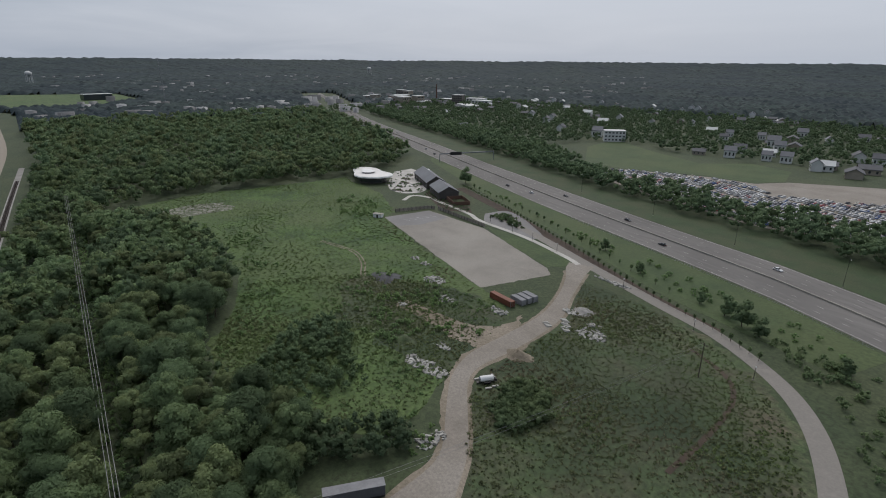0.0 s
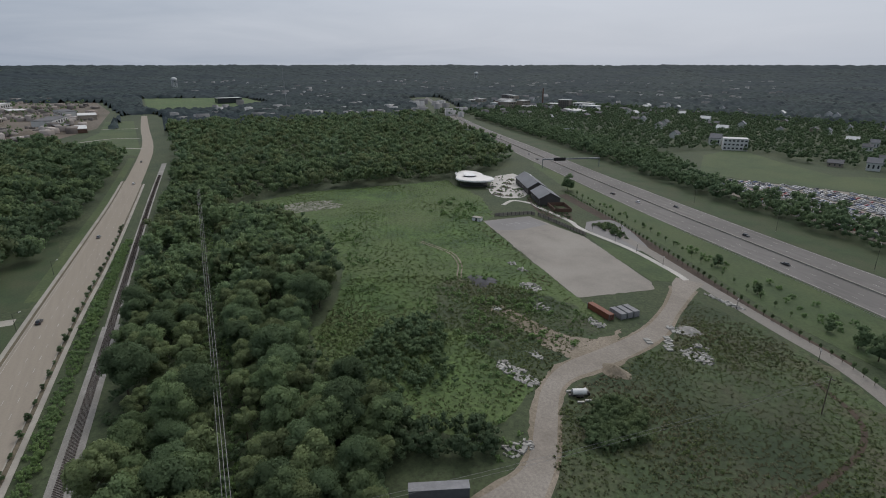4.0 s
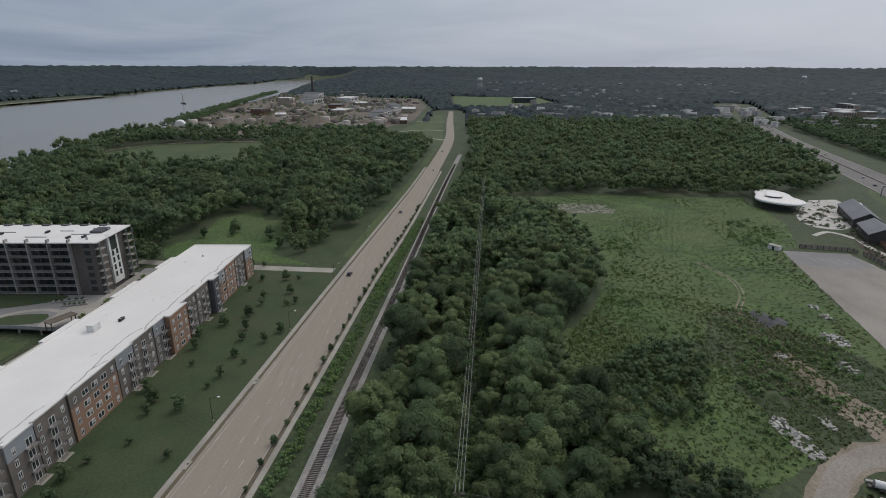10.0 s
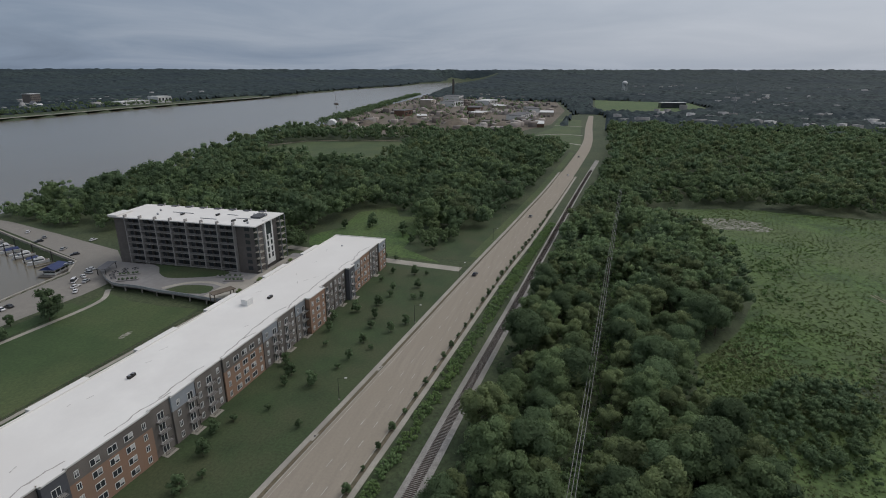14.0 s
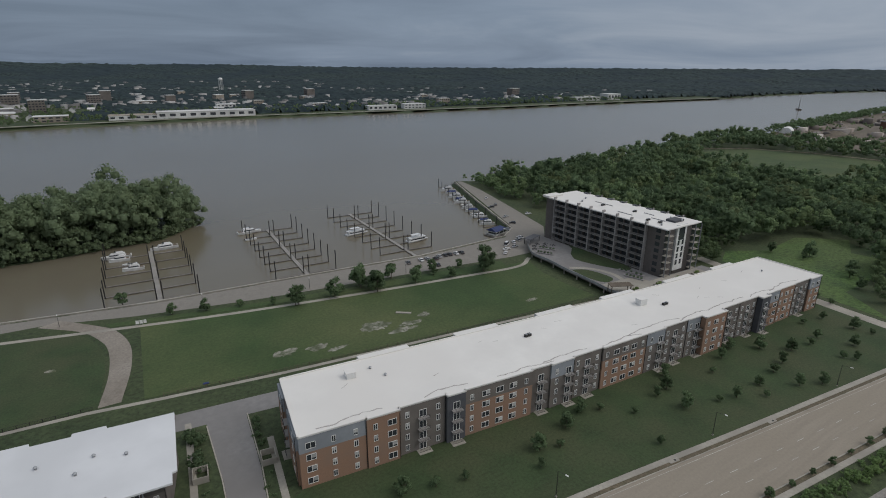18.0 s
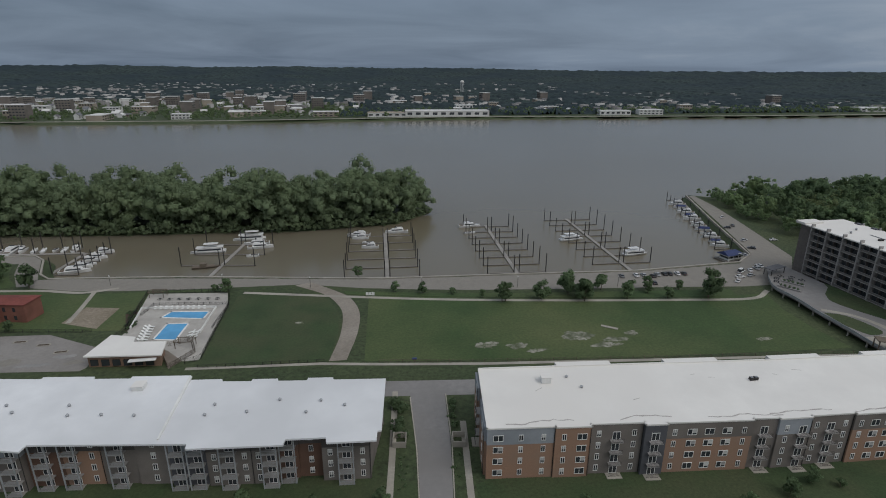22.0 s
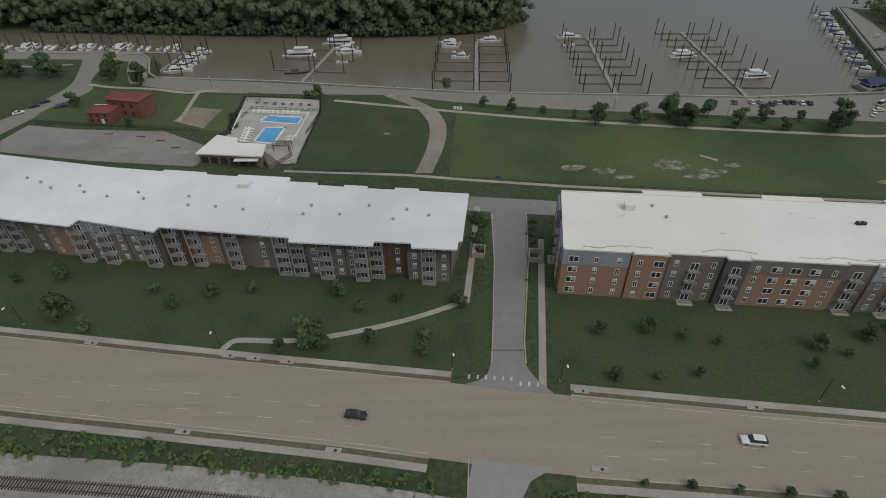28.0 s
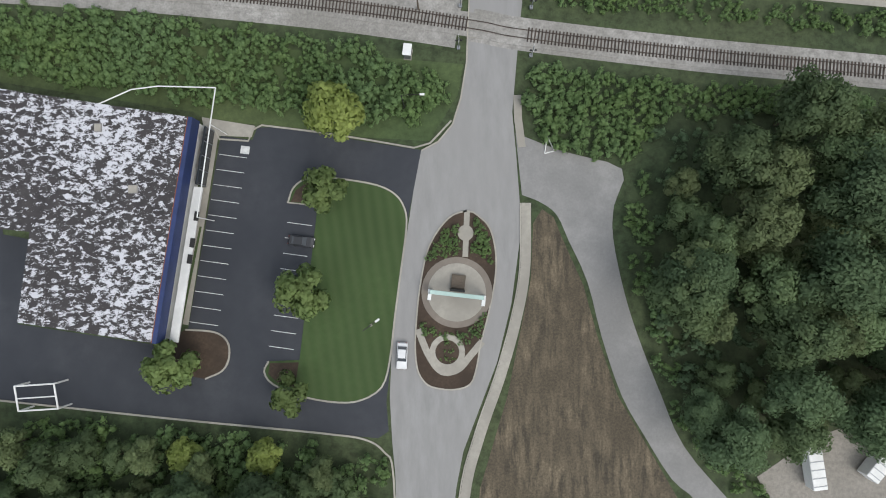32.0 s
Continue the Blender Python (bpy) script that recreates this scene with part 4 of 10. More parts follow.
YELLOW_TREE = tree_kind("yellow_tree", 91, 8.5, 4.2, 26, 190, 0.38, M["leaf_yellow"], "bright yellow-green tree at the kerb", "tree", 0.22)


def cloud_lod(seed, h, r, nb, per, leaf, base=0.25):
    rng = np.random.default_rng(seed)
    return leaf_cloud(rng, crown_blobs(rng, h, r, nb, base), per, leaf)


LOD_MID = [cloud_lod(200 + k, h, r, n, 30, 0.66) for k, (h, r, n) in enumerate(((13, 5.6, 12), (11, 5.0, 10), (15.5, 6.6, 14), (9, 5.0, 9), (14, 4.6, 10)))]
LOD_FAR = [cloud_lod(220 + k, h, r, 7, 13, 0.95, 0.3) for k, (h, r) in enumerate(((12, 5.8), (10, 5.2), (14.5, 6.8)))]


def tile(name, kinds, spots, material, label, category="woods"):
    """Many crowns as one mesh. spots: rows of x, y, z, turn, scale."""
    VV, FF, NV, base = [], [], [], 0
    spots = np.asarray(spots, float)
    if len(spots) == 0:
        return None
    pick = np.arange(len(spots)) % len(kinds)
    for k, (V, F, NN) in enumerate(kinds):
        S = spots[pick == k]
        if len(S) == 0:
            continue
        c, s = np.cos(S[:, 3])[:, None], np.sin(S[:, 3])[:, None]
        x = (V[None, :, 0] * c - V[None, :, 1] * s) * S[:, 4:5] + S[:, 0:1]
        y = (V[None, :, 0] * s + V[None, :, 1] * c) * S[:, 4:5] + S[:, 1:2]
        z = V[None, :, 2] * S[:, 4:5] + S[:, 2:3]
        VV.append(np.stack([x, y, z], -1).reshape(-1, 3))
        NV.append(np.stack([NN[None, :, 0] * c - NN[None, :, 1] * s, NN[None, :, 0] * s + NN[None, :, 1] * c, NN[None, :, 2] + 0 * c], -1).reshape(-1, 3))
        FF.append((F[None] + (np.arange(len(S)) * len(V))[:, None, None] + base).reshape(-1, 4))
        base += len(S) * len(V)
    ob = ob_mesh(name, leaf_mesh(name, np.concatenate(VV), np.concatenate(FF), np.concatenate(NV)), material)
    return tagged(ob, label, category, kind="stuff")


def mixed_tile(name, kinds, spots, label, category="woods", shares=(0.5, 0.3, 0.2)):
    """A wood of three kinds of foliage, one mesh each, trees mixed in loose groups."""
    spots = np.asarray(spots, float)
    u = np.random.default_rng(len(spots)).random(len(spots)) * 0.7 + 0.15 * (1 + np.sin(spots[:, 0] * 0.061 + 1.7 * np.sin(spots[:, 1] * 0.047)))
    cut = np.quantile(u, np.cumsum(shares)[:2])
    for k, (m, word) in enumerate((("leaf_dark", ""), ("leaf_deep", "_shade"), ("leaf_light", "_light"))):
        tile(name + word, kinds, spots[(u > (cut[k - 1] if k else -1)) & (u <= (cut[k] if k < 2 else 9))], M[m], label, category)


def scatter(poly, spacing, seed, holes=(), jitter=0.42, keep=1.0, patch=0.0):
    """Loosely gridded points inside a polygon."""
    rng = np.random.default_rng(seed)
    p = np.array(poly)
    xs = np.arange(p[:, 0].min(), p[:, 0].max() + spacing, spacing)
    ys = np.arange(p[:, 1].min(), p[:, 1].max() + spacing, spacing)
    X, Y = np.meshgrid(xs, ys)
    X = (X + np.where(np.arange(len(ys))[:, None] % 2, spacing / 2, 0)).ravel()
    Y = Y.ravel()
    X = X + rng.uniform(-jitter, jitter, X.shape) * spacing
    Y = Y + rng.uniform(-jitter, jitter, Y.shape) * spacing
    ok = inside(poly, X, Y) & (rng.random(X.shape) < keep)
    if patch > 0:
        k = patch * 6.28
        ok &= np.sin(X * k + 2.1 * np.sin(Y * k * 0.7 + seed)) + np.sin(Y * k * 1.1 + 1.7 * np.sin(X * k * 0.6)) + rng.normal(size=X.shape) * 0.5 > 0
    for h in holes:
        ok &= ~inside(h, X, Y)
    return np.stack([X[ok], Y[ok]], 1)


def spots_of(pts, seed, z=0.0, lo=0.75, hi=1.2):
    rng = np.random.default_rng(seed)
    n = len(pts)
    clump = 0.5 + 0.25 * np.sin(pts[:, 0] * 0.083 + 1.3 * np.sin(pts[:, 1] * 0.051)) + 0.25 * np.sin(pts[:, 1] * 0.094 + 1.1 * np.sin(pts[:, 0] * 0.043))
    s = lo + (hi - lo) * np.clip(0.6 * clump + 0.5 * rng.random(n) - 0.05, 0, 1.1)
    return np.column_stack([pts[:, 0], pts[:, 1], np.full(n, z), rng.uniform(0, 6.28, n), s])


# the wood between the railway and the meadow
WIRE_LINE = [(88, -5), (404, -36.5)]
WOOD_1 = [(36, 25), (36, 17), (35, -5), (40, -25), (52, -38), (64, -46), (78, -50), (92, -53), (106, -51), (117, -52), (129, -51), (143, -46), (160, -41), (178, -45), (207, -65), (242, -80), (286, -87), (345, -72), (372, -50),
          (398, -46), (420, -38), (480, -26), (446, -16), (284, 2.5), (200, 11), (138, 18), (104, 21.5), (73, 25)]
CLEARING = [(112, -60), (129, -56), (143, -51), (160, -45), (178, -49), (207, -69), (232, -82), (204, -88), (186, -82), (166, -68), (150, -54), (134, -62), (127, -74), (114, -82), (104, -72)]
BRUSH_HUMP = [(174, -81), (168, -92), (141, -84), (126, -78), (127, -60), (142, -55), (155, -56)]
TRACK_SCRUB = [(143, -46), (128, -54), (114, -52), (109, -59), (107, -73), (98, -75), (92, -70), (96, -59), (92, -45), (93, -35), (115, -30)]
TRAILER = [(76, -33), (98, -40), (98, -60), (82, -64), (70, -52)]
CAMPERS = [(50, -32), (62, -26), (84, -28), (86, -46), (70, -50), (52, -44)]
_p = scatter(WOOD_1, 6.9, 1, [CAMPERS, TRAILER], 0.48)
_p = _p[dist_to(WIRE_LINE, _p[:, 0], _p[:, 1], False) > 4.5]
_rng = np.random.default_rng(5)
_i = 0
_order = np.argsort(np.hypot(_p[:, 0], _p[:, 1]))
_rest = []
for k in _order:
    x, y = _p[k]
    if _i < 215:
        _c = place(WOOD_KINDS[_i % 5], x, y, 0, _rng.uniform(0.62, 1.22))
        _i += 1
    else:
        _rest.append((x, y))
mixed_tile("wood_by_railway", LOD_MID, spots_of(np.array(_rest), 7, 0, 0.6, 1.3), "dense dark-green wood beside the railway")
tile("thicket", LOD_MID, spots_of(scatter(BRUSH_HUMP, 4.0, 8, keep=0.95), 8, -0.8, 0.28, 0.62), M["leaf_deep"], "dark-green thicket of young trees", "thicket")
tile("track_thicket", LOD_MID, spots_of(scatter(TRACK_SCRUB, 4.2, 9, [TRAILER]), 9, -0.6, 0.32, 0.68), M["leaf_deep"], "dark-green thicket beside the gravel track", "thicket")


# ---- entrance drive, car park, roundabout ----
M["entry"] = mat("worn_entry_pavement", (0.275, 0.270, 0.262), (0.225, 0.220, 0.213), s1=0.35, s2=0.06, c3=(0.245, 0.238, 0.23), bump=0.1, stretch=(1.6, 0.4, 1))
DRIVE_L = [(4.2, 58), (3.6, 50), (3.2, 44), (2.9, 37), (1.8, 30.5), (0.3, 25.8), (-2.2, 22.8), (-5.2, 21.2)]
DRIVE = [(5, 57.5), (3.8, 52), (3.2, 44), (2.9, 37), (1.8, 30.5), (0.3, 25.8), (-2.2, 22.8), (-5.2, 21.2), (-6.6, 14), (-7.6, 7.8), (-9.3, -2.2), (-10.6, -14), (-11, -22), (-10.6, -30), (-10.1, -35.4), (-9.6, -60),
         (-2, -60), (0.4, -38), (1.7, -31.6), (7.8, -16.1), (10.4, -6), (12.1, 5.6), (12.1, 11.6), (11.6, 20), (11.0, 27.7), (11.8, 36), (12.6, 44), (13.2, 49), (15.5, 53), (20, 55.5)]
flat("entrance_drive", DRIVE, 0.045, M["entry"], label="worn grey entrance drive across the railway", category="road")
flat("crossing_panel", [(3.5, 45.4), (13.3, 44.0), (13.1, 40.0), (3.3, 41.4)], 0.10, M["concrete"], label="concrete rail crossing panel", category="crossing")
band("drive_kerb", offset_line(DRIVE_L, 0.12), 0.26, 0.16, M["kerb"], label="pale concrete kerb", category="kerb")
flat("gravel_drive", smooth_line([(11.5, 24), (20, 20.6), (30.1, 17.4), (28.6, 11), (28.3, 5.4), (30, -4), (32.4, -12.3), (36, -22), (39.7, -30.8), (47.2, -40), (58, -52), (52, -56), (42.3, -41), (37.6, -36.5), (33, -29), (29.2, -22), (26, -12),
                                  (23.7, -2.4), (20.5, 5), (18.5, 9.5), (15.5, 11.8), (12.5, 13)], 3), 0.05, M["grey_gravel"], label="pale gravel drive at the wood's edge", category="road")
flat("hay_field", [(16, 10.5), (18, 9), (20, 4), (23, -3), (25.3, -12), (28.5, -22), (37, -37), (44, -50), (20, -62), (3, -62), (4.5, -38), (9.5, -22), (13.8, -2), (14.4, 8)], 0.03, M["hay"], label="dry brown cut grass", category="hay")
_w = smooth_line([(13.2, 11.6), (12.9, 0), (11.2, -9), (8.4, -18.5), (4.6, -29), (1.9, -39.5), (0.5, -60)], 5)
band("drive_walk", _w, 1.7, 0.14, M["concrete"], label="pale concrete walk along the drive", category="sidewalk")
band("drive_kerb", offset_line(_w, -1.0), 0.22, 0.17, M["kerb"], label="pale concrete kerb", category="kerb")
band("drive_walk", [(11.9, 30.8), (12.0, 26.5), (12.6, 21.5)], 1.4, 0.13, M["concrete"], label="short pale concrete walk", category="sidewalk")
# car park
flat("car_park", [(-41, 24.2), (-35.3, 23.4), (-34.4, 25.6), (-30, 25.6), (-15, 22.8), (-5.2, 21.2), (-6.4, 15), (-7.6, 9.3), (-10.3, -12), (-11.6, -23), (-11.2, -28), (-13, -29.2), (-22, -28.4),
                  (-50, -25.6), (-84, -22), (-120, -22), (-120, 40), (-82, 42), (-80, 7), (-75, 6), (-77, -9), (-52.4, -12.8), (-46.5, -10)], 0.035, M["black_asphalt"], label="black sealed car park with white bays", category="car park")
ISLE = smooth_line([(-28.9, 12), (-28.0, 14.6), (-26, 16.2), (-23.5, 16.6), (-18.6, 16.1), (-13, 15), (-9.8, 13.3), (-8.2, 10.8), (-7.9, 7.5), (-8.9, 0), (-10.0, -8), (-11, -16), (-12.4, -20.4), (-15.9, -22.6), (-20, -23), (-26, -22),
                    (-31.4, -19.8), (-33, -17.6), (-32.2, -15.8)], 3)
flat("lawn_island", ISLE + [(-26.8, -15.6), (-25.2, -2), (-23.6, 11.4)], 0.12, M["lawn_stripe"] if "lawn_stripe" in M else M["lawn"], label="striped mown lawn island in the car park", category="lawn")
band("island_kerb", ISLE, 0.30, 0.17, M["kerb"], label="pale kerb round the lawn island", category="kerb")
flat("island_mulch", [(-28.4, 12.2), (-27.4, 14.4), (-25.6, 15.6), (-23.4, 15.8), (-23.6, 11.9)], 0.135, M["mulch"], label="mulch bed at the island's tip", category="planting bed")
flat("island_mulch", [(-32, -16.1), (-32.3, -18), (-30.6, -19.6), (-27.6, -20.4), (-26.9, -16)], 0.135, M["mulch"], label="mulch bed at the island's tip", category="planting bed")
band("island_kerb", [(-28.9, 12.1), (-23.6, 11.5)], 0.22, 0.165, M["kerb"], label="pale kerb round the lawn island", category="kerb")
_k = smooth_line([(-47, -10.2), (-42, -10.6), (-39.6, -12.2), (-39.2, -15), (-40.4, -17.4), (-43.4, -18.8)], 4)
band("bed_kerb", _k, 0.3, 0.17, M["kerb"], label="pale kerb round a corner bed", category="kerb")
flat("corner_bed", _k + [(-48, -18), (-52, -13)], 0.1, M["mulch"], label="mulched corner bed", category="planting bed")
_nk = [(-42.3, 25.9), (-41.2, 23.6), (-36, 23.2), (-35.2, 25.2), (-33.6, 26.0), (-24, 24.7), (-15, 23.2), (-6.5, 21.6), (-3.6, 22.4), (0.2, 26.4)]
band("lot_kerb", _nk, 0.3, 0.16, M["kerb"], label="pale kerb at the car park's edge", category="kerb")
_sk = smooth_line([(-84, -21.9), (-50, -25.6), (-34, -27.2), (-22, -28.4), (-15.4, -29.4), (-12, -31.6), (-10.4, -36), (-9.8, -60)], 4)
band("lot_kerb", _sk, 0.32, 0.16, M["kerb"], label="pale kerb at the car park's edge", category="kerb")
flat("entry_pad", [(-44.4, 27.6), (-34.8, 25.9), (-35.4, 23.9), (-41.4, 24.2), (-46.5, -9.4), (-47.5, -9.2), (-43.4, 23)], 0.13, M["concrete"], label="pale concrete apron at the works entrance", category="pavement")
flat("grass_strip", [(-44.6, 8), (-48.2, -9.6), (-47.5, -9.2), (-44.2, 8)], 0.14, M["lawn"], label="thin grass strip", category="verge")
flat("lot_back_bank", [(-42, 26.3), (-33.6, 26.3), (-15, 23.6), (-3.8, 22.8), (1.4, 31), (2.4, 36.5), (-90, 46), (-90, 36), (-46, 28.6)], 0.02, M["levee"], label="green grass bank behind the car park", category="verge")
M["mark2"] = mat("white_bay_line", (0.62, 0.62, 0.60), (0.45, 0.45, 0.44), s1=1.5, s2=0.3, bump=0)
for i in range(12):
    x, y = -41.3 - 0.452 * i, 20.9 - 2.70 * i
    m = pose(x, y, 0, 0, 0, -8.2)
    tagged(part("bay_line", bx(0, -0.06, 0.03, 5.1, 0.06, 0.041, 0, m), M["mark2"]), "thin white parking bay line", "road marking", "white bay lines", "structure")
for i in range(10):
    x, y = -29.0 - 0.40 * i, 8.6 - 2.72 * i
    m = pose(x, y, 0, 0, 0, -8.2)
    tagged(part("bay_line", bx(0, -0.06, 0.03, 4.4, 0.06, 0.041, 0, m), M["mark2"]), "thin white parking bay line", "road marking", "white bay lines", "structure")
# works building with the patchy roof
def patchy_roof():
    m = mat("peeling_roof_coating", (0.034, 0.031, 0.032), (0.055, 0.050, 0.050), s1=0.5, s2=0.05, bump=0.2)
    nt = m.node_tree
    b = nt.nodes["Principled BSDF"]
    N, L = nt.nodes.new, nt.links.new
    old = b.inputs["Base Color"].links[0].from_socket
    tc = N("ShaderNodeTexCoord")
    n = N("ShaderNodeTexNoise")
    n.inputs["Scale"].default_value, n.inputs["Detail"].default_value, n.inputs["Roughness"].default_value, n.inputs["Distortion"].default_value = 1.1, 9, 0.74, 0.4
    mp = N("ShaderNodeMapping")
    mp.inputs["Scale"].default_value = (0.7, 1.15, 1.0)
    L(tc.outputs["Object"], mp.inputs[0])
    L(mp.outputs[0], n.inputs["Vector"])
    n2 = N("ShaderNodeTexNoise")
    n2.inputs["Scale"].default_value, n2.inputs["Detail"].default_value = 0.07, 2
    L(tc.outputs["Object"], n2.inputs["Vector"])
    a = N("ShaderNodeMath")
    a.operation = "MULTIPLY_ADD"
    a.inputs[1].default_value = 0.22
    L(n2.outputs[0], a.inputs[0])
    L(n.outputs[0], a.inputs[2])
    r = N("ShaderNodeMapRange")
    r.inputs["From Min"].default_value, r.inputs["From Max"].default_value = 0.622, 0.668
    L(a.outputs[0], r.inputs["Value"])
    mx = N("ShaderNodeMix")
    mx.data_type = "RGBA"
    mx.inputs["B"].default_value = (0.50, 0.50, 0.53, 1)
    L(r.outputs[0], mx.inputs["Factor"])
    L(old, mx.inputs["A"])
    L(mx.outputs["Result"], b.inputs["Base Color"])
    return m


M["patchy"] = patchy_roof()
ROOF_Z = 7.0
_f = (H - ROOF_Z) / H
_fp = [(x * _f, y * _f) for x, y in ((-79.3, 33), (-46.9, 27.7), (-53.0, -12.5), (-77.1, -8.7), (-75.2, 7.4), (-120, 12), (-118, 40))]
works = empty("works_building", -60, 8)
def at_works(bm):
    bmesh.ops.translate(bm, verts=bm.verts[:], vec=(60, -8, 0))
    return bm


tagged(works, "low industrial building with a peeling black and white roof", "building")
part("wall", at_works(prism_bm(_fp, 0, ROOF_Z - 0.3)), M["white"], works, "white painted wall")
_rp = [(x, y) for x, y in _fp]
part("roof", at_works(prism_bm(_rp, ROOF_Z - 0.3, ROOF_Z)), M["patchy"], works, "black roof with white coating peeling off")
_e0, _e1 = Vector(_fp[1]), Vector(_fp[2])
_u = (_e1 - _e0).normalized()
_o = Vector((-_u.y, _u.x))
def east(s0, d0, z0, s1, d1, z1):
    """A box along the east wall: s along it, d outwards."""
    m = Matrix.Translation((_e0.x + 60, _e0.y - 8, 0)) @ Matrix.Rotation(math.atan2(_u.y, _u.x), 4, "Z")
    return bx(s0, d0, z0, s1, d1, z1, 0, m)


L_E = (_e1 - _e0).length
part("fascia", east(0, 0.003, 4.6, L_E, 0.85, ROOF_Z + 0.25), M["blue"], works, "blue metal fascia")
part("red_trim", east(0, -0.02, ROOF_Z + 0.005, L_E, 0.12, ROOF_Z + 0.26), M["rust"], works, "thin red trim")
part("canopy", east(11.0, 1.1, 3.3, L_E, 2.6, 3.6), M["white"], works, "white flat canopy")
for s in (15.2, 19.8, 22.6):
    part("opening_frame", east(s, 2.0, 3.6, s + 1.6, 2.8, 3.75), M["dark_metal"], works, "dark grille in the canopy")
part("glass_front", east(0.4, 1.1, 0, 10.6, 1.5, 3.4), M["glass"], works, "glazed entrance front")
for s in (0.4, 2.9, 5.4, 7.9, 10.4):
    part("mullion", east(s, 1.5, 0, s + 0.14, 1.62, 3.5), M["steel"], works)
for x, y, w in ((-52.4, 13.7, 0.8), (-58.4, 24, 0.6)):
    hv = empty("roof_hatch", x, y, ROOF_Z)
    part("kerb", bx(-w, -0.7, 0, w, 0.7, 0.3, 0.06), M["grey_slab"], hv)
    part("lid", bx(-w + 0.1, -0.6, 0.3, w - 0.1, 0.6, 0.38, 0.03), M["concrete"], hv)
    tagged(hv, "low weathered roof hatch", "roof hatch", "roof hatches")
part("pipe_bend", at_works(rods(((-58.7, 28.0, 6.9), (-53, 30.4, 7), 0.11), ((-53, 30.4, 7), (-48.5, 30.9, 7), 0.11), ((-48.5, 30.9, 7), (-38.9, 30.5, 7), 0.11), ((-38.9, 30.5, 7), (-39.8, 24.4, 6.9), 0.11), ((-39.8, 24.4, 6.9), (-42, 9, 6.6), 0.11), ((-39.8, 24.4, 6.9), (-39.8, 24.4, 0.1), 0.08),
                                ((-42, 9, 6.6), (-42, 9, 0.1), 0.08))), M["white"], works, "thin white pipe arm round the corner")
# white pipe frame
fr = empty("pipe_frame", -71.0, -21.4)
_c = [(-3.6, 2.2), (3.2, 2.6), (4.0, -1.6), (-2.8, -2.0)]
for x, y in _c:
    part("post", rods(((x, y, 0), (x, y, 3.4), 0.16)), M["white"], fr)
for (a, b), (c, d) in zip(_c, _c[1:] + _c[:1]):
    part("beam", rods(((a, b, 3.4), (c, d, 3.4), 0.15)), M["white"], fr)
part("beam", rods(((-3.2, 0.1, 3.4), (3.6, 0.5, 3.4), 0.12)), M["white"], fr)
tagged(fr, "open white tubular steel frame on asphalt", "frame")
# roundabout
RB = smooth_line([(2.8, 10.3), (0.8, 9.8), (-0.8, 8.7), (-2.8, 6.2), (-4.4, 2.8), (-5.6, -3), (-6.2, -8.1), (-6.5, -13), (-6.2, -17), (-5.2, -19.2), (-3.6, -20.4), (-0.1, -20.9), (3, -20), (4.2, -17), (4.9, -13.1), (6.3, -8),
                  (7.5, -2.3), (7.8, 2), (7.3, 5.6), (6.4, 7.8), (5.1, 9.1), (4, 10)], 3)
flat("roundabout_bed", RB, 0.13, M["mulch"], label="oval mulched planting island", category="planting bed")
band("roundabout_kerb", RB + RB[:2], 0.26, 0.2, M["kerb"], label="pale oval kerb", category="kerb")
C0 = (0.85, -4.0)
def ring(cx, cy, r, n=40):
    return [(cx + r * math.cos(k * 2 * math.pi / n), cy + r * math.sin(k * 2 * math.pi / n)) for k in range(n)]


M["plaza"] = mat("brownish_paving", (0.215, 0.185, 0.155), (0.18, 0.155, 0.13), s1=0.9, s2=0.15, bump=0.1)
flat("plaza_ring", ring(*C0, 6.2), 0.22, M["plaza"], label="round brown-grey paved plaza with a raised rim", category="plaza")
flat("plaza_disc", ring(*C0, 5.1), 0.26, M["concrete"], label="inner disc of worn concrete", category="plaza")
flat("garden_path", [(2.3, 10.2), (3.3, 10.2), (2.9, 2.2), (1.9, 2.2)], 0.17, M["concrete"], label="straight pale garden path", category="path")
flat("garden_circle", ring(2.5, 6.4, 1.4, 24), 0.18, M["concrete"], label="small round pale paving", category="path")
_p1 = smooth_line([(-6.0, -10.4), (-4.4, -14.4), (-2.6, -17.2), (-0.9, -17.9), (1.2, -17.2), (2.8, -15.4), (5.2, -12.6)], 5)
band("garden_path", _p1, 1.2, 0.17, M["concrete"], label="curved pale garden path", category="path")
band("garden_path", ring(-0.9, -14.4, 2.6, 28) + [ring(-0.9, -14.4, 2.6, 28)[0]], 1.0, 0.18, M["concrete"], label="pale ring path", category="path")
mon = empty("monument_sign", 0.85, -4.3, 0.26, -7)
part("cross_beam", bx(-4.6, -0.35, 2.6, 4.6, 0.35, 3.2, 0.05), M["mint"] if "mint" in M else M["white"], mon, "pale mint-green steel beam")
for s in (-1, 1):
    part("post", bx(s * 4.6 - 0.35 * s, -0.35, 0, s * 4.6 + 0.35 * s, 0.35, 2.6, 0.04), M["white"], mon)
    part("arm", bx(s * 4.6 - 0.3, -1.4, 2.6, s * 4.6 + 0.3, -0.352, 3.15, 0.04), M["white"], mon)
part("backdrop", bx(-1.3, 0.5, 0, 1.3, 0.9, 2.2, 0.04), M["dark_metal"], mon, "dark metal panel")
part("plinth", bx(-1.2, 0.95, 0, 1.2, 3.4, 0.5, 0.05), M["wood"], mon, "brown slatted plinth")
for k in range(4):
    part("slat", bx(-1.1, 1.1 + 0.58 * k, 0.5, 1.1, 1.5 + 0.58 * k, 0.58, 0.02), M["wood"], mon)
tagged(mon, "pale green gateway beam with a slatted plinth on a round plaza", "monument")


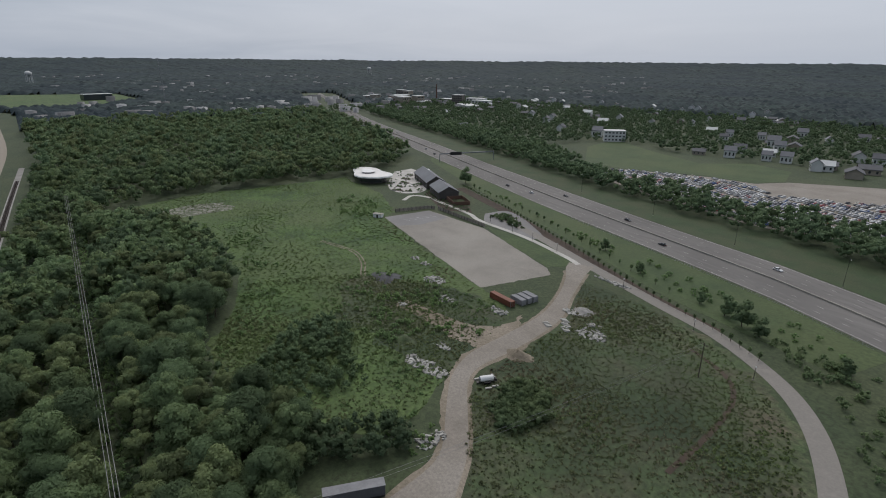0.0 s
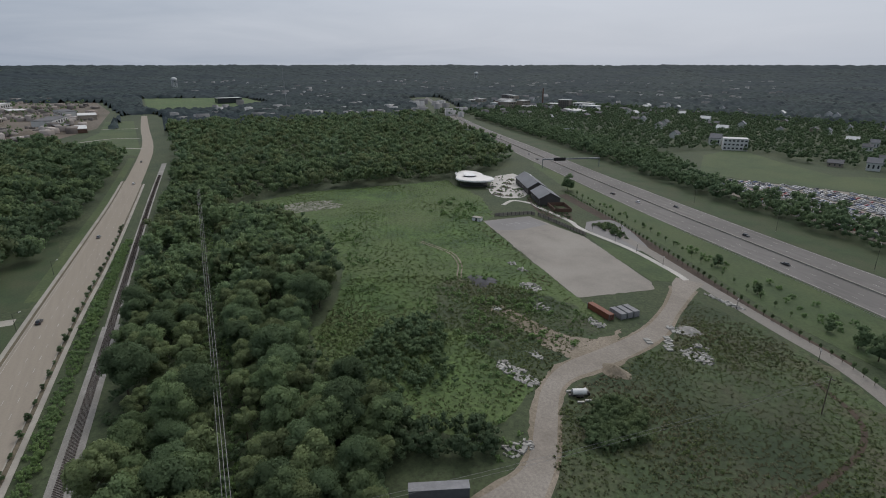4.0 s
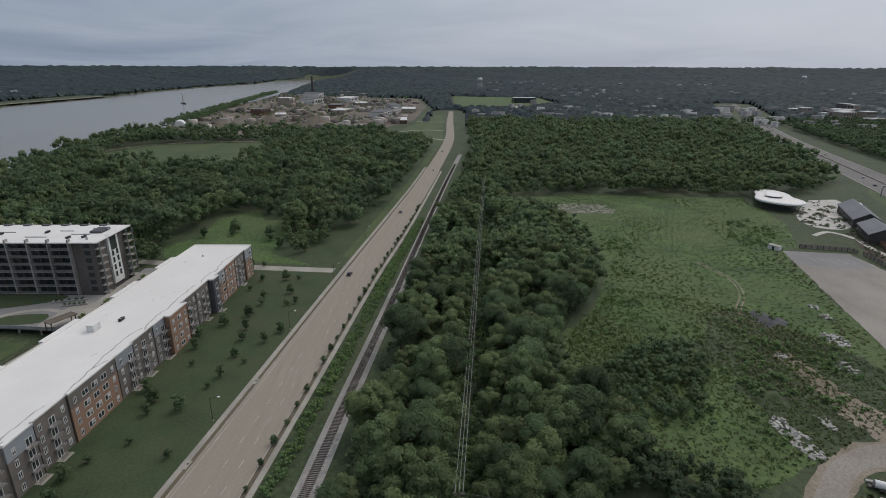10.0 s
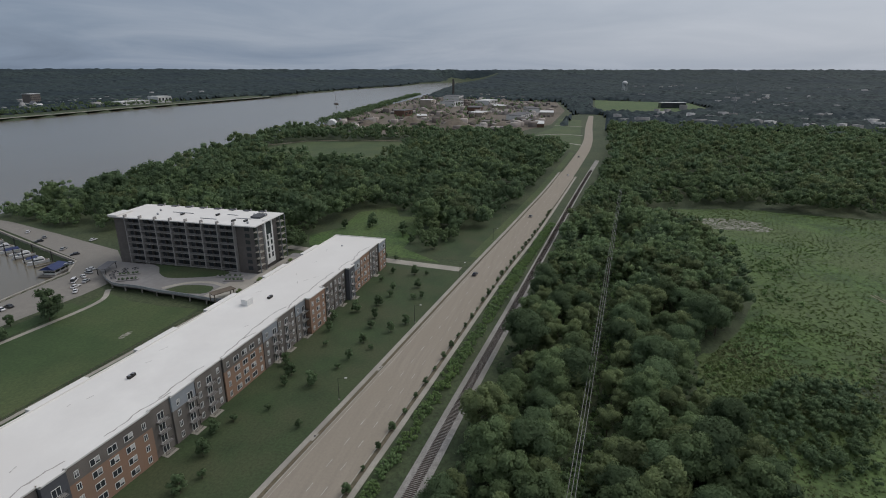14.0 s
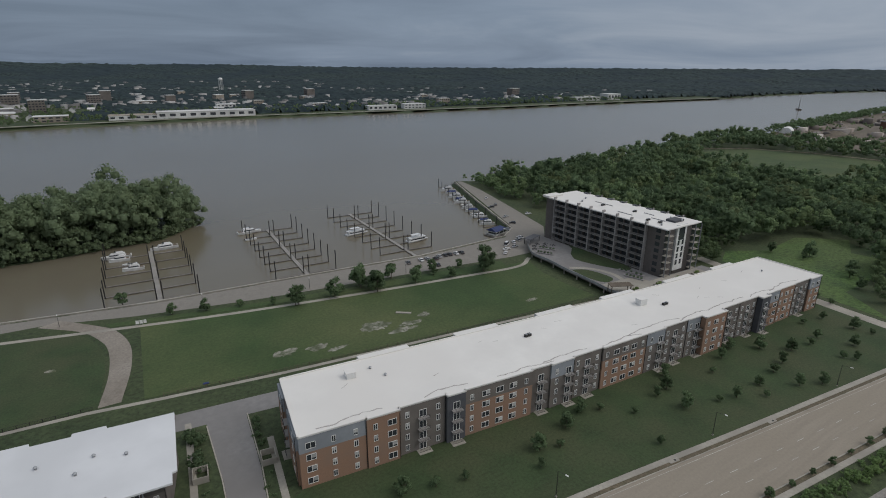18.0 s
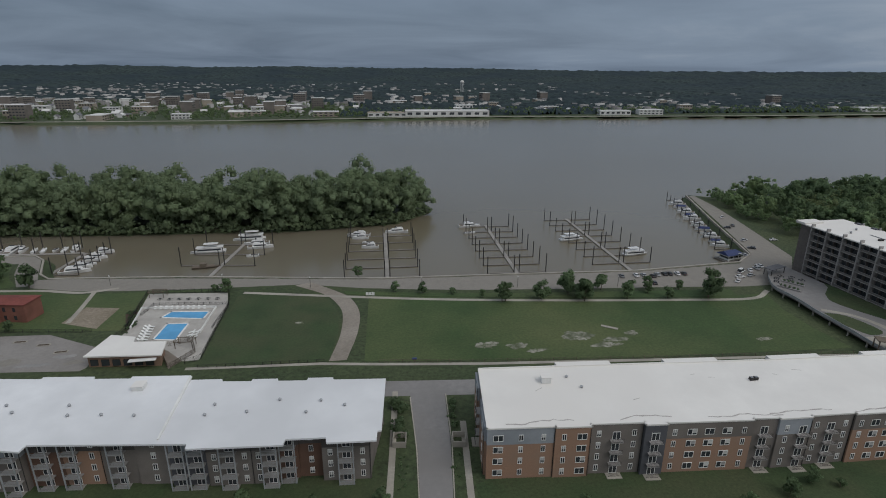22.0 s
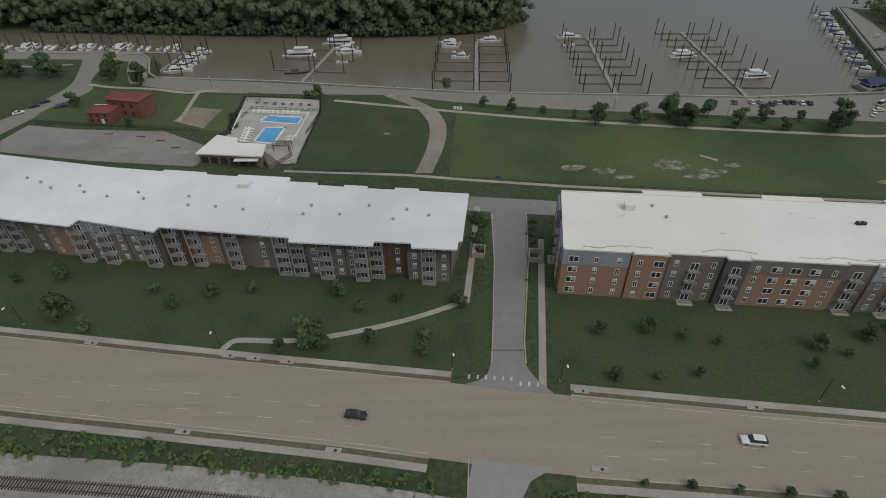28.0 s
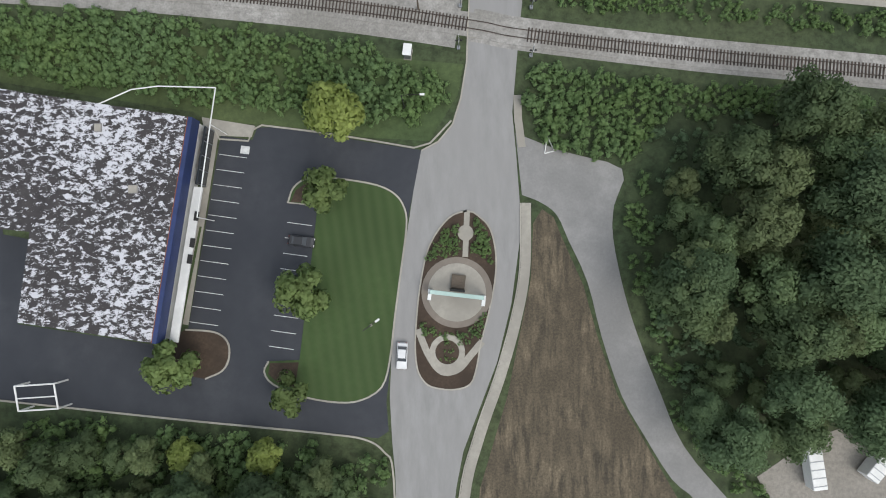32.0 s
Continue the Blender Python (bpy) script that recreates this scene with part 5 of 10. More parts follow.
# ---- apartment buildings ----
def shared(name, bm, material):
    me = bpy.data.meshes.new(name)
    bm.to_mesh(me)
    bm.free()
    me.materials.append(material)
    return me


def lattice(xs, zs, hole, y0, y1):
    """One connected frame: the cells of a grid but for its holes, y0 to y1 thick."""
    bm = bmesh.new()
    g = [[bm.verts.new((x, y1, z)) for z in zs] for x in xs]
    fs = [bm.faces.new((g[i][k], g[i][k + 1], g[i + 1][k + 1], g[i + 1][k])) for i in range(len(xs) - 1) for k in range(len(zs) - 1) if not hole(i, k)]
    r = bmesh.ops.extrude_face_region(bm, geom=fs)
    bmesh.ops.translate(bm, verts=[v for v in r["geom"] if isinstance(v, bmesh.types.BMVert)], vec=(0, y0 - y1, 0))
    bmesh.ops.recalc_face_normals(bm, faces=bm.faces[:])
    return bm


def window_meshes(w, h):
    """Frame with a middle bar and a sill, and the two panes behind it. Local: x along the wall, y out of it, z up from the sill."""
    t = 0.10
    fr = shared("window", lattice([-w / 2, -w / 2 + t, -t / 2, t / 2, w / 2 - t, w / 2], [0, t, h - t, h], lambda i, k: k == 1 and i in (1, 3), -0.05, 0.10), M["white"])
    return fr, shared("pane", bx(-w / 2 + t, -0.04, t, w / 2 - t, 0.03, h - t), M["glass"])


M["blind"] = mat("window_blind", (0.46, 0.46, 0.44), (0.38, 0.38, 0.365), s1=1, s2=0.3, bump=0, objvar=0.3)
WIN_S, WIN_W, WIN_D = window_meshes(1.1, 1.75), window_meshes(2.4, 1.75), window_meshes(2.0, 2.2)
BLIND_S = shared("blind", bx(-0.44, 0.031, 0.75, 0.44, 0.05, 1.64), M["blind"])
BLIND_W = shared("blind", bx(-1.08, 0.031, 0.55, -0.06, 0.05, 1.64), M["blind"])
M["galv"] = mat("galvanised_rail", (0.36, 0.375, 0.385), (0.29, 0.305, 0.315), s1=2, s2=0.3, rough=0.5, metal=0.1, bump=0)


def balcony_mesh(w, d, slab_m, rail_m, bar=0.3):
    bm = bmesh.new()
    box(bm, -w / 2, 0, -0.18, w / 2, d, 0)
    slab = shared("balcony", bm, M[slab_m])
    n = int(w / bar)
    xs = []
    for i in range(n + 1):
        x = -w / 2 + (w - 0.035) * i / n
        xs += [x, x + 0.035]
    return slab, shared("railing", lattice(xs, [0.05, 0.12, 1.0, 1.08], lambda i, k: k == 1 and i % 2 == 1, d - 0.06, d - 0.02), M[rail_m])


BALC = balcony_mesh(3.0, 1.4, "grey_slab", "dark_metal")
BALC_L = balcony_mesh(3.6, 1.9, "grey_slab", "galv", 0.16)


def facade(root, p0, p1, bays, storeys, sh, depth, roof_z, rnd, posts=False, top_band=True):
    """Bays along p0 to p1 with walls, windows and balconies. Returns the front corners of the roof, in the world."""
    p0, p1 = Vector(p0), Vector(p1)
    u = (p1 - p0).normalized()
    total = (p1 - p0).length
    scale = total / sum(b[0] for b in bays)
    ang = math.atan2(u.y, u.x)
    base = Matrix.Translation((p0.x - root.location.x, p0.y - root.location.y, 0)) @ Matrix.Rotation(ang, 4, "Z")
    s = 0.0
    edge = []
    zt = storeys * sh
    for length, back, top, body, cols in bays:
        length *= scale
        # y runs inwards here, so outwards is negative
        a, b = s, s + length
        edge += [(a, back), (b, back)]
        part("wall", bx(a + 0.004, back, 0, b - 0.004, depth * 0.5, zt - sh, 0, base), M[body], root)
        part("wall", bx(a + 0.004, back - (0.02 if top != body else 0), zt - sh, b - 0.004, depth * 0.5, roof_z - 0.02, 0, base), M[top], root)
        n = len(cols)
        for i, c in enumerate(cols):
            x = a + length * (i + 0.5) / n if n > 1 else (a + b) / 2
            for k in range(storeys):
                z = k * sh
                m = base @ Matrix.Translation((x, back - 0.004, z)) @ Matrix.Rotation(math.pi, 4, "Z")
                if c in "wW":
                    fr, gl = (WIN_S, WIN_W)[c == "W"]
                    o = ob_mesh("window", fr, None, root, m @ Matrix.Translation((0, 0, 0.95)))
                    ob_mesh("pane", gl, None, o)
                    if rnd.random() < 0.55:
                        ob_mesh("blind", BLIND_S if c == "w" else BLIND_W, None, o)
                elif c in "BP":
                    o = ob_mesh("balcony_door", WIN_D[0], None, root, m @ Matrix.Translation((0, 0, 0.06)))
                    ob_mesh("pane", WIN_D[1], None, o)
                    slab, rail = BALC if c == "B" else BALC_L
                    o = ob_mesh("balcony", slab, None, root, m @ Matrix.Translation((0, 0, 0.05)))
                    ob_mesh("railing", rail, None, o)
            if c == "P":
                for sx in (-1.75, 1.75):
                    part("balcony_post", bx(x + sx - 0.12, back - 1.95, 0, x + sx + 0.12, back - 1.7, roof_z - 0.35, 0, base), M["galv"], root)
            if c == "B":
                part("patio", bx(x - 1.9, back - 2.2, 0, x + 1.9, back - 0.01, 0.12, 0, base), M["concrete"], root, "pale concrete patio slab")
        if "w" in cols and rnd.random() < 0.9:
            part("downpipe", bx(b - 0.2, back - 0.14, 0.1, b - 0.08, back - 0.02, roof_z - 0.4, 0, base), M["dark_metal"], root)
        s = b
    out = []
    for x, y in edge:
        q = base @ Vector((x, y, 0))
        out.append((q.x + root.location.x, q.y + root.location.y))
    return out


def roof_unit(x, y, z, w=2.6, d=2.2, h=1.7):
    r = empty("roof_hatch_house", x, y, z, -6)
    part("casing", bx(-w / 2, -d / 2, 0, w / 2, d / 2, h, 0.05), M["white"], r)
    part("cap", bx(-w / 2 - 0.15, -d / 2 - 0.15, h, w / 2 + 0.15, d / 2 + 0.15, h + 0.14, 0.03), M["white_roof"], r)
    return tagged(r, "boxy white roof access housing", "roof unit", "roof access housings")


def roof_fan(x, y, z, s=1.0):
    r = empty("roof_vent", x, y, z)
    part("stack", rods(((0, 0, 0), (0, 0, 0.55 * s), 0.32 * s), seg=10), M["steel"], r)
    part("hood", rods(((0, 0, 0.5 * s), (0, 0, 0.8 * s), 0.5 * s, 0.25 * s), seg=10), M["galv"], r)
    return tagged(r, "small round metal roof vent", "roof vent", "roof vents")


def condenser(x, y, z):
    r = empty("roof_condenser", x, y, z)
    for k in (-0.65, 0.65):
        c = part("unit", bx(k - 0.55, -0.5, 0, k + 0.55, 0.5, 0.85, 0.05), M["dark_metal"], r)
        part("fan", rods(((k, 0, 0.85), (k, 0, 0.92), 0.42), seg=12), M["steel"], c)
    return tagged(r, "pair of dark roof condensers", "roof unit", "roof condensers")


def base_of(pts, root):
    return [(x - root.location.x, y - root.location.y) for x, y in pts]


_rnd = random.Random(3)
# brick building east of the side street
RZ = 14.2
FR = [(29.2, 104.4), (101, 96.4), (179, 91.2), (245, 88.0)]
BK = [(245.4, 114.2), (179.5, 117.6), (118, 122.4), (33.4, 131.2)]
aptR = empty("brick_apartment_building", 137, 109)
tagged(aptR, "long four-storey brick and grey apartment building with white roof", "apartment building")
B_END = (15, 0.0, "panel", "brick", "Www")
B_OR = (8, -0.35, "brick", "brick", "wW")
B_GB = (12, 0.5, "grey_brick", "grey_brick", "wBw")
B_DK = (5, -0.5, "slate", "slate", "B")
B_MX = (20, 0.0, "grey_brick", "brick", "wWWWw")
B_GR = (6, 0.5, "grey_brick", "grey_brick", "B")
B_BL = (9, 0.0, "panel", "grey_brick", "wB")
M["slate"] = mat("slate_blue_panel", (0.105, 0.108, 0.118), (0.085, 0.088, 0.097), s1=0.8, s2=0.1, bump=0.03)
edge = facade(aptR, FR[0], FR[1], [B_END, B_OR, B_GB, B_DK, B_MX, B_GR], 4, 3.3, 26, RZ, _rnd)
edge += facade(aptR, FR[1], FR[2], [B_BL, B_GB, B_MX, B_BL, B_GB, (7, 0.3, "panel", "grey_brick", "wB"), (12, -1.6, "brick", "brick", "wWw")], 4, 3.3, 26, RZ, _rnd)
edge += facade(aptR, FR[2], FR[3], [B_GB, B_GB, (6, -1.5, "slate", "slate", "B"), (10, 0.0, "panel", "brick", "wW"), (12, 0.2, "brick", "brick", "wWw"), B_GB, (9, -0.2, "panel", "brick", "wW")], 4, 3.3, 26, RZ, _rnd)
facade(aptR, (32.4, 130.6), (28.9, 106.0), [(8, 0.0, "panel", "brick", "w"), (9, 0.5, "grey_brick", "grey_brick", "B"), (8, 0.0, "panel", "brick", "w")], 4, 3.3, 3, RZ - 0.3, _rnd)
_loop = base_of(edge + BK, aptR)
part("core", prism_bm(base_of([(x, y + 2.0) for x, y in FR] + [(x, y - 0.3) for x, y in BK], aptR), 0.0, RZ - 0.5), M["grey_brick"], aptR, "grey brick rear and end walls")
part("roof", prism_bm(base_of([(x, y) for x, y in edge] + BK, aptR), RZ - 0.02, RZ + 0.22), M["white_roof"], aptR, "flat white membrane roof")


def rim(root, loop, z, h, w, material):
    pts = loop + [loop[0]]
    bm = bmesh.new()
    for a, b in zip(pts, pts[1:]):
        a, b = Vector(a), Vector(b)
        d = b - a
        if d.length < 0.3:
            continue
        m = Matrix.Translation((a.x, a.y, z)) @ Matrix.Rotation(math.atan2(d.y, d.x), 4, "Z")
        box(bm, -w / 2, -w / 2, 0, d.length + w / 2, w / 2, h, 0, m)
    return part("parapet", bm, material, root, "low white parapet rim")


rim(aptR, _loop, RZ + 0.2, 0.35, 0.35, M["white_roof"])
# rear roof steps
for x0, x1 in ((56, 72), (88, 104), (120, 136), (150, 166), (184, 200), (214, 228)):
    f0 = np.interp(x0, [33, 118, 179, 245], [131.2, 122.4, 117.6, 114.2])
    f1 = np.interp(x1, [33, 118, 179, 245], [131.2, 122.4, 117.6, 114.2])
    part("rear_bay", prism_bm(base_of([(x0, f0 - 0.5), (x1, f1 - 0.5), (x1 + 0.2, f1 + 2.6), (x0 + 0.2, f0 + 2.6)], aptR), 0, RZ + 0.2), M["white_roof"], aptR, "projecting rear bay")
roof_unit(50, 122, RZ + 0.22)
roof_unit(158, 110, RZ + 0.22, 3.2, 2.6, 2.2)
for x, y in ((56.5, 123), (58.5, 117.5), (229, 104)):
    roof_fan(x, y, RZ + 0.22, 0.9)
for x, y in ((107, 113.5), (165, 105)):
    condenser(x, y, RZ + 0.22)
# building west of the side street, with a metal roof and deep eaves
LZ = 13.8
FL = [(1.8, 109.3), (-45, 114.0), (-102, 121.4), (-150, 131)]
BL_ = [(-160, 161), (-102, 147.4), (-46, 140.4), (6.2, 131.8)]
aptL = empty("grey_apartment_building", -72, 132)
tagged(aptL, "long grey-brown four-storey apartment building with projecting balconies", "apartment building")
FLr = FL[::-1]
C1 = (13, 0.0, "grey_brick", "grey_brick", "wPwP")
C2 = (9, 1.2, "grey_brick", "brick_dark", "Pw")
C3 = (12, 0.0, "dark_panel", "grey_brick", "wPw")
C4 = (7, 1.6, "dark_panel", "brick_dark", "w")
M["brick_dark"] = mat("brown_brick", (0.150, 0.088, 0.062), (0.12, 0.07, 0.05), s1=3, s2=0.15, bump=0.2, stretch=(1, 1, 3))
edgeL = facade(aptL, FLr[0], FLr[1], [(12, 0.6, "dark_panel", "brick", "wPw"), (12, 0.2, "grey_brick", "grey_brick", "PwP"), (12, 1.0, "dark_panel", "grey_brick", "Pw"), (9, 0.3, "grey_brick", "brick", "ww")], 4, 3.2, 26, LZ - 0.5, _rnd)
edgeL += facade(aptL, FLr[1], FLr[2], [(15, 0.0, "panel", "grey_brick", "PwPw"), (9, 0.0, "panel", "grey_brick", "wP"), (8, 1.6, "dark_panel", "brick_dark", "P"), (9, 1.8, "dark_panel", "brick", "Pw"), (8, 1.8, "dark_panel", "grey_brick", "P"),
                                        (8, 1.4, "grey_brick", "grey_brick", "w")], 4, 3.2, 26, LZ - 0.5, _rnd)
edgeL += facade(aptL, FLr[2], FLr[3], [(9, 0.6, "panel", "slate", "PP"), (11, 0.0, "dark_panel", "grey_brick", "wPw"), (6, 0.0, "dark_panel", "grey_brick", "wP"), (5, 1.4, "dark_panel", "brick_dark", "P"), (6, 1.8, "dark_panel", "brick_dark", "w"),
                                        (12, 0.0, "dark_panel", "grey_brick", "wPw")], 4, 3.2, 26, LZ - 0.5, _rnd)
part("core", prism_bm(base_of([(x, y + 2.2) for x, y in FLr] + [(x, y - 1.2) for x, y in BL_[::-1]], aptL), 0, LZ - 0.6), M["grey_brick"], aptL, "grey brick rear walls")
_eave = [(-152, 129.4), (-118, 121.2), (-99.4, 117.6), (-98.6, 120.6), (-75.6, 114.6), (-75.2, 116.8), (-39.6, 111.4), (-39.4, 109.6), (-17.9, 107.4), (-17.6, 109.4), (-8.4, 108.6), (-8.2, 106.6), (3.2, 105.6), (3.6, 109), (4.6, 109.2)]
_back = [(7.2, 131.6), (-7, 133.4), (-7.2, 134.6), (-14, 135.4), (-14.2, 134.2), (-22, 135.2), (-22.2, 136.4), (-29, 137.2), (-29.2, 136.2), (-37, 137.4), (-37.2, 138.6), (-46, 139.6), (-46.2, 142), (-62, 144), (-62.2, 143), (-72, 144.4), (-72.2, 145.6),
         (-86, 147.6), (-86.2, 146.6), (-104, 149.6), (-162, 163)]
part("roof", prism_bm(base_of(_eave + _back, aptL), LZ - 0.45, LZ), M["metal_roof"], aptL, "pale low metal roof with stepped eaves")
part("roof_joint", prism_bm(base_of([(-46.6, 113.8), (-46.2, 113.8), (-45.6, 141), (-46.4, 141)], aptL), LZ, LZ + 0.35), M["white"], aptL)
roof_unit(-58, 137.5, LZ, 2.8, 3.0, 1.2)
for i, (x, y) in enumerate(((-4, 120.5), (-10, 123.5), (-20.5, 125.6), (-13.5, 119), (-28, 121.5), (-36.5, 126), (-38, 121.8), (-55, 124.4), (-63, 126), (-71, 127), (-72.5, 131.5), (-85, 130.5), (-88, 134), (-96, 132), (-104, 134.6), (-107, 138), (-115, 137),
                            (-120, 140.5), (-125.5, 143))):
    roof_fan(x, y, LZ, 0.9)
# seven-storey dark block
DZ = 25.6
M["rail_panel"] = mat("bronze_rail_panel", (0.17, 0.16, 0.15), (0.14, 0.132, 0.125), s1=1, s2=0.2, rough=0.4, bump=0)
M["fin_grey"] = mat("grey_wall_fin", (0.34, 0.325, 0.31), (0.28, 0.27, 0.26), s1=0.8, s2=0.1, bump=0.03)
tower = empty("dark_apartment_block", 227, 178)
tagged(tower, "seven-storey charcoal apartment block with balcony grid and white roof", "apartment building")
X0, X1, Y0, Y1 = 214.8, 241.0, 141.0, 221.6
def tw(x0, y0, z0, x1, y1, z1, bevel=0.0):
    return bx(x0 - 227, y0 - 178, z0, x1 - 227, y1 - 178, z1, bevel)


M["bronze"] = mat("bronze_brown_cladding", (0.150, 0.134, 0.124), (0.118, 0.106, 0.098), s1=0.8, s2=0.1, bump=0.03)
part("core", tw(X0 + 1.6, Y0 + 1.6, 0, X1 - 1.6, Y1 - 1, DZ - 0.6), M["bronze"], tower, "brown-charcoal walls")
part("roof", tw(X0 - 0.1, Y0 - 0.3, DZ - 0.5, X1 + 0.3, Y1 + 0.3, DZ), M["white_roof"], tower, "flat white roof")
for k in range(7):
    z = 2.7 + k * 3.24
    for i in range(7):
        y = Y0 + 11.5 + i * 8.6
        g = part("window", tw(X0 + 1.52, y + 0.8, z + 0.5, X0 + 1.58, y + 7.8, z + 2.6), M["glass"], tower)
        o = part("balcony", tw(X0, y + 0.1, z - 0.10, X0 + 1.6, y + 8.5, z + 0.10), M["fin_grey"], tower)
        part("railing", tw(X0 + 0.01, y + 0.15, z + 0.22, X0 + 0.05, y + 8.45, z + 1.0), M["rail_panel"], o)
        part("handrail", tw(X0 - 0.02, y + 0.15, z + 1.0, X0 + 0.08, y + 8.45, z + 1.08), M["steel"], o)
        part("divider", tw(X0 + 0.1, y + 4.2, z + 0.1, X0 + 1.5, y + 4.4, z + 3.0), M["dark_panel"], o)
    for cx in (X0 + 1.0, X1 - 4.6):
        o = part("balcony", tw(cx, Y0 - 1.2, z - 0.12, cx + 3.6, Y0 + 1.6, z + 0.1), M["concrete"], tower)
        part("railing", tw(cx + 0.05, Y0 - 1.2, z + 1.0, cx + 3.55, Y0 - 1.14, z + 1.1), M["steel"], o)
        part("window", tw(cx + 0.4, Y0 + 1.54, z + 0.3, cx + 3.2, Y0 + 1.59, z + 2.8), M["glass"], tower)
    if 1 <= k <= 4:
        for cx in (X0 + 11.0, X0 + 14.2):
            part("window", tw(cx, Y0 + 0.84, z + 0.2, cx + 1.4, Y0 + 0.895, z + 2.6), M["glass"], tower)
    part("window", tw(X0 + 1.54, Y0 + 4.0, z + 0.5, X0 + 1.58, Y0 + 6.5, z + 2.4), M["glass"], tower)
for i in range(8):
    y = Y0 + 11.5 + i * 8.6
    part("fin", tw(X0 - 0.3, y - 0.25, 0, X0 + 1.6, y + 0.25, DZ + 1.2), M["fin_grey"], tower, "grey wall fin")
for cx in (X0 + 0.4, X0 + 5.0, X1 - 5.4, X1 - 0.8):
    part("column", tw(cx, Y0 - 1.2, 0, cx + 0.4, Y0 - 0.8, DZ - 0.6), M["steel"], tower)
for i in range(8):
    y = Y0 + 9.5 + i * 8.6
    part("roof_fin", tw(X1 - 0.4, y - 0.2, DZ, X1 + 0.5, y + 0.2, DZ + 1.0), M["fin_grey"], tower, "grey fin above the roof edge")
    part("roof_step", tw(X1 - 1.6, y + 0.4, DZ, X1 + 0.2, y + 3.4, DZ + 0.45), M["slate"], tower, "dark step at the roof edge")
for x, y, L in ((222, 166, 9), (229, 184, 12), (226, 150, 8), (231, 160, 6)):
    part("roof_pipe", tw(x, y, DZ, x + 0.25, y + L, DZ + 0.3), M["steel"], tower)
for x, y in ((219, 147), (233, 146), (233, 152), (223, 200), (230, 204)):
    roof_fan(x, y, DZ, 1.3)
part("stripe", tw(X0 + 9.6, Y0 + 0.9, 3.4, X0 + 17.0, Y0 + 1.59, DZ + 0.35), M["white"], tower, "white vertical wall stripe")
part("stair_window", tw(X0 + 11.0, Y0 + 0.85, 18.4, X0 + 15.6, Y0 + 0.895, 25.2), M["glass"], tower)
part("roof_house", tw(X0 + 13, Y0 + 5, DZ, X0 + 20, Y0 + 10, DZ + 1.0), M["slate"], tower, "low grey roof housing")
part("parapet", tw(X0 - 0.5, Y1 - 5, DZ, X0 + 10, Y1 + 0.5, DZ + 0.8), M["white_roof"], tower)
for x, y in ((222, 150), (221, 156), (226, 188), (229, 170)):
    condenser(x, y, DZ)
# walls facing the river drive: pergola, planters and viaduct
per = empty("pergola", 184.5, 139.8, 2.5)
part("roof", bx(-5, -2.2, 3.3, 5, 2.2, 3.6, 0.05, pose(0, 0, 0, 0, 0, -28)), M["wood"], per, "brown boarded pergola roof")
for x, y in ((-4.2, 3), (4.2, -0.8), (-4.8, 0.4), (3.2, -3.2)):
    part("post", bx(x - 0.15, y - 0.15, 0, x + 0.15, y + 0.15, 3.3), M["wood"], per)
tagged(per, "brown wooden pergola on the terrace", "pergola")
DECK_EDGE = smooth_line([(194, 210), (190.5, 205), (186.2, 196.5), (186, 184.5), (184, 171.5), (183.4, 162), (182.6, 153), (181.4, 141), (184, 133)], 5)
tagged(part("terrace_deck", prism_bm(DECK_EDGE + [(240, 128.5), (246, 132), (246, 140), (214, 141), (213, 224), (205, 224)], 2.1, 2.5), M["grey_asphalt"]), "grey paved terrace on columns round the tower block", "terrace", kind="structure")
tagged(part("terrace_wall", prism_bm(offset_line(DECK_EDGE, 3.2) + [(239, 131), (244, 134), (244, 139), (213, 140), (211, 222), (206, 222)], 0, 2.1), M["dark_panel"]), "dark recessed wall below the terrace", "wall", kind="structure")
flat("terrace_lawn", smooth_line([(211, 193.6), (214, 196), (214, 160), (208.9, 156), (202.7, 167.5), (199.5, 179.4), (203.5, 187.3)], 4), 2.56, M["lawn_dry"], label="dark green lawn against the tower block", category="lawn")
flat("terrace_lawn", smooth_line([(186.6, 170.5), (193.2, 166.1), (195, 152.4), (187.6, 150.5), (185.3, 158.8)], 3), 2.55, M["lawn_dry"], label="small green lawn at the terrace edge", category="lawn")
flat("terrace_paving", [(184.5, 149.5), (206, 148), (206, 140.8), (240, 139.4), (240, 130.5), (186, 134.4), (182.2, 142)], 2.53, M["concrete"], label="pale paved forecourt with planters", category="pavement")
band("terrace_walk", smooth_line([(188, 173), (196, 166), (199, 156), (197, 148)], 5), 2.4, 2.54, M["concrete"], 2.45, label="curved pale walk across the terrace", category="path")
for x0, y0, x1, y1 in ((205.9, 157.9, 208.8, 145.5), (202.0, 151.5, 204.5, 142.5), (196, 204, 201, 196), (190, 199, 194.5, 191)):
    bk = empty("terrace_bed", x0, y0, 2.5)
    dx, dy = x1 - x0, y1 - y0
    m = pose(0, 0, 0, 0, 0, math.degrees(math.atan2(dy, dx)))
    ln = math.hypot(dx, dy)
    part("kerb", bx(0, -0.9, 0, ln, 0.9, 0.6, 0.05, m), M["fin_grey"], bk)
    ob_mesh("foliage", leaf_mesh("foliage", *leaf_cloud(np.random.default_rng(int(x0 * y0)), [(dx * f, dy * f, 0.9, 0.75) for f in (0.12, 0.3, 0.5, 0.7, 0.88)], 46, 0.26)), M["leaf_deep"], bk)
    tagged(bk, "low grey planting bed with dark shrubs on the terrace", "planting bed", "terrace beds")
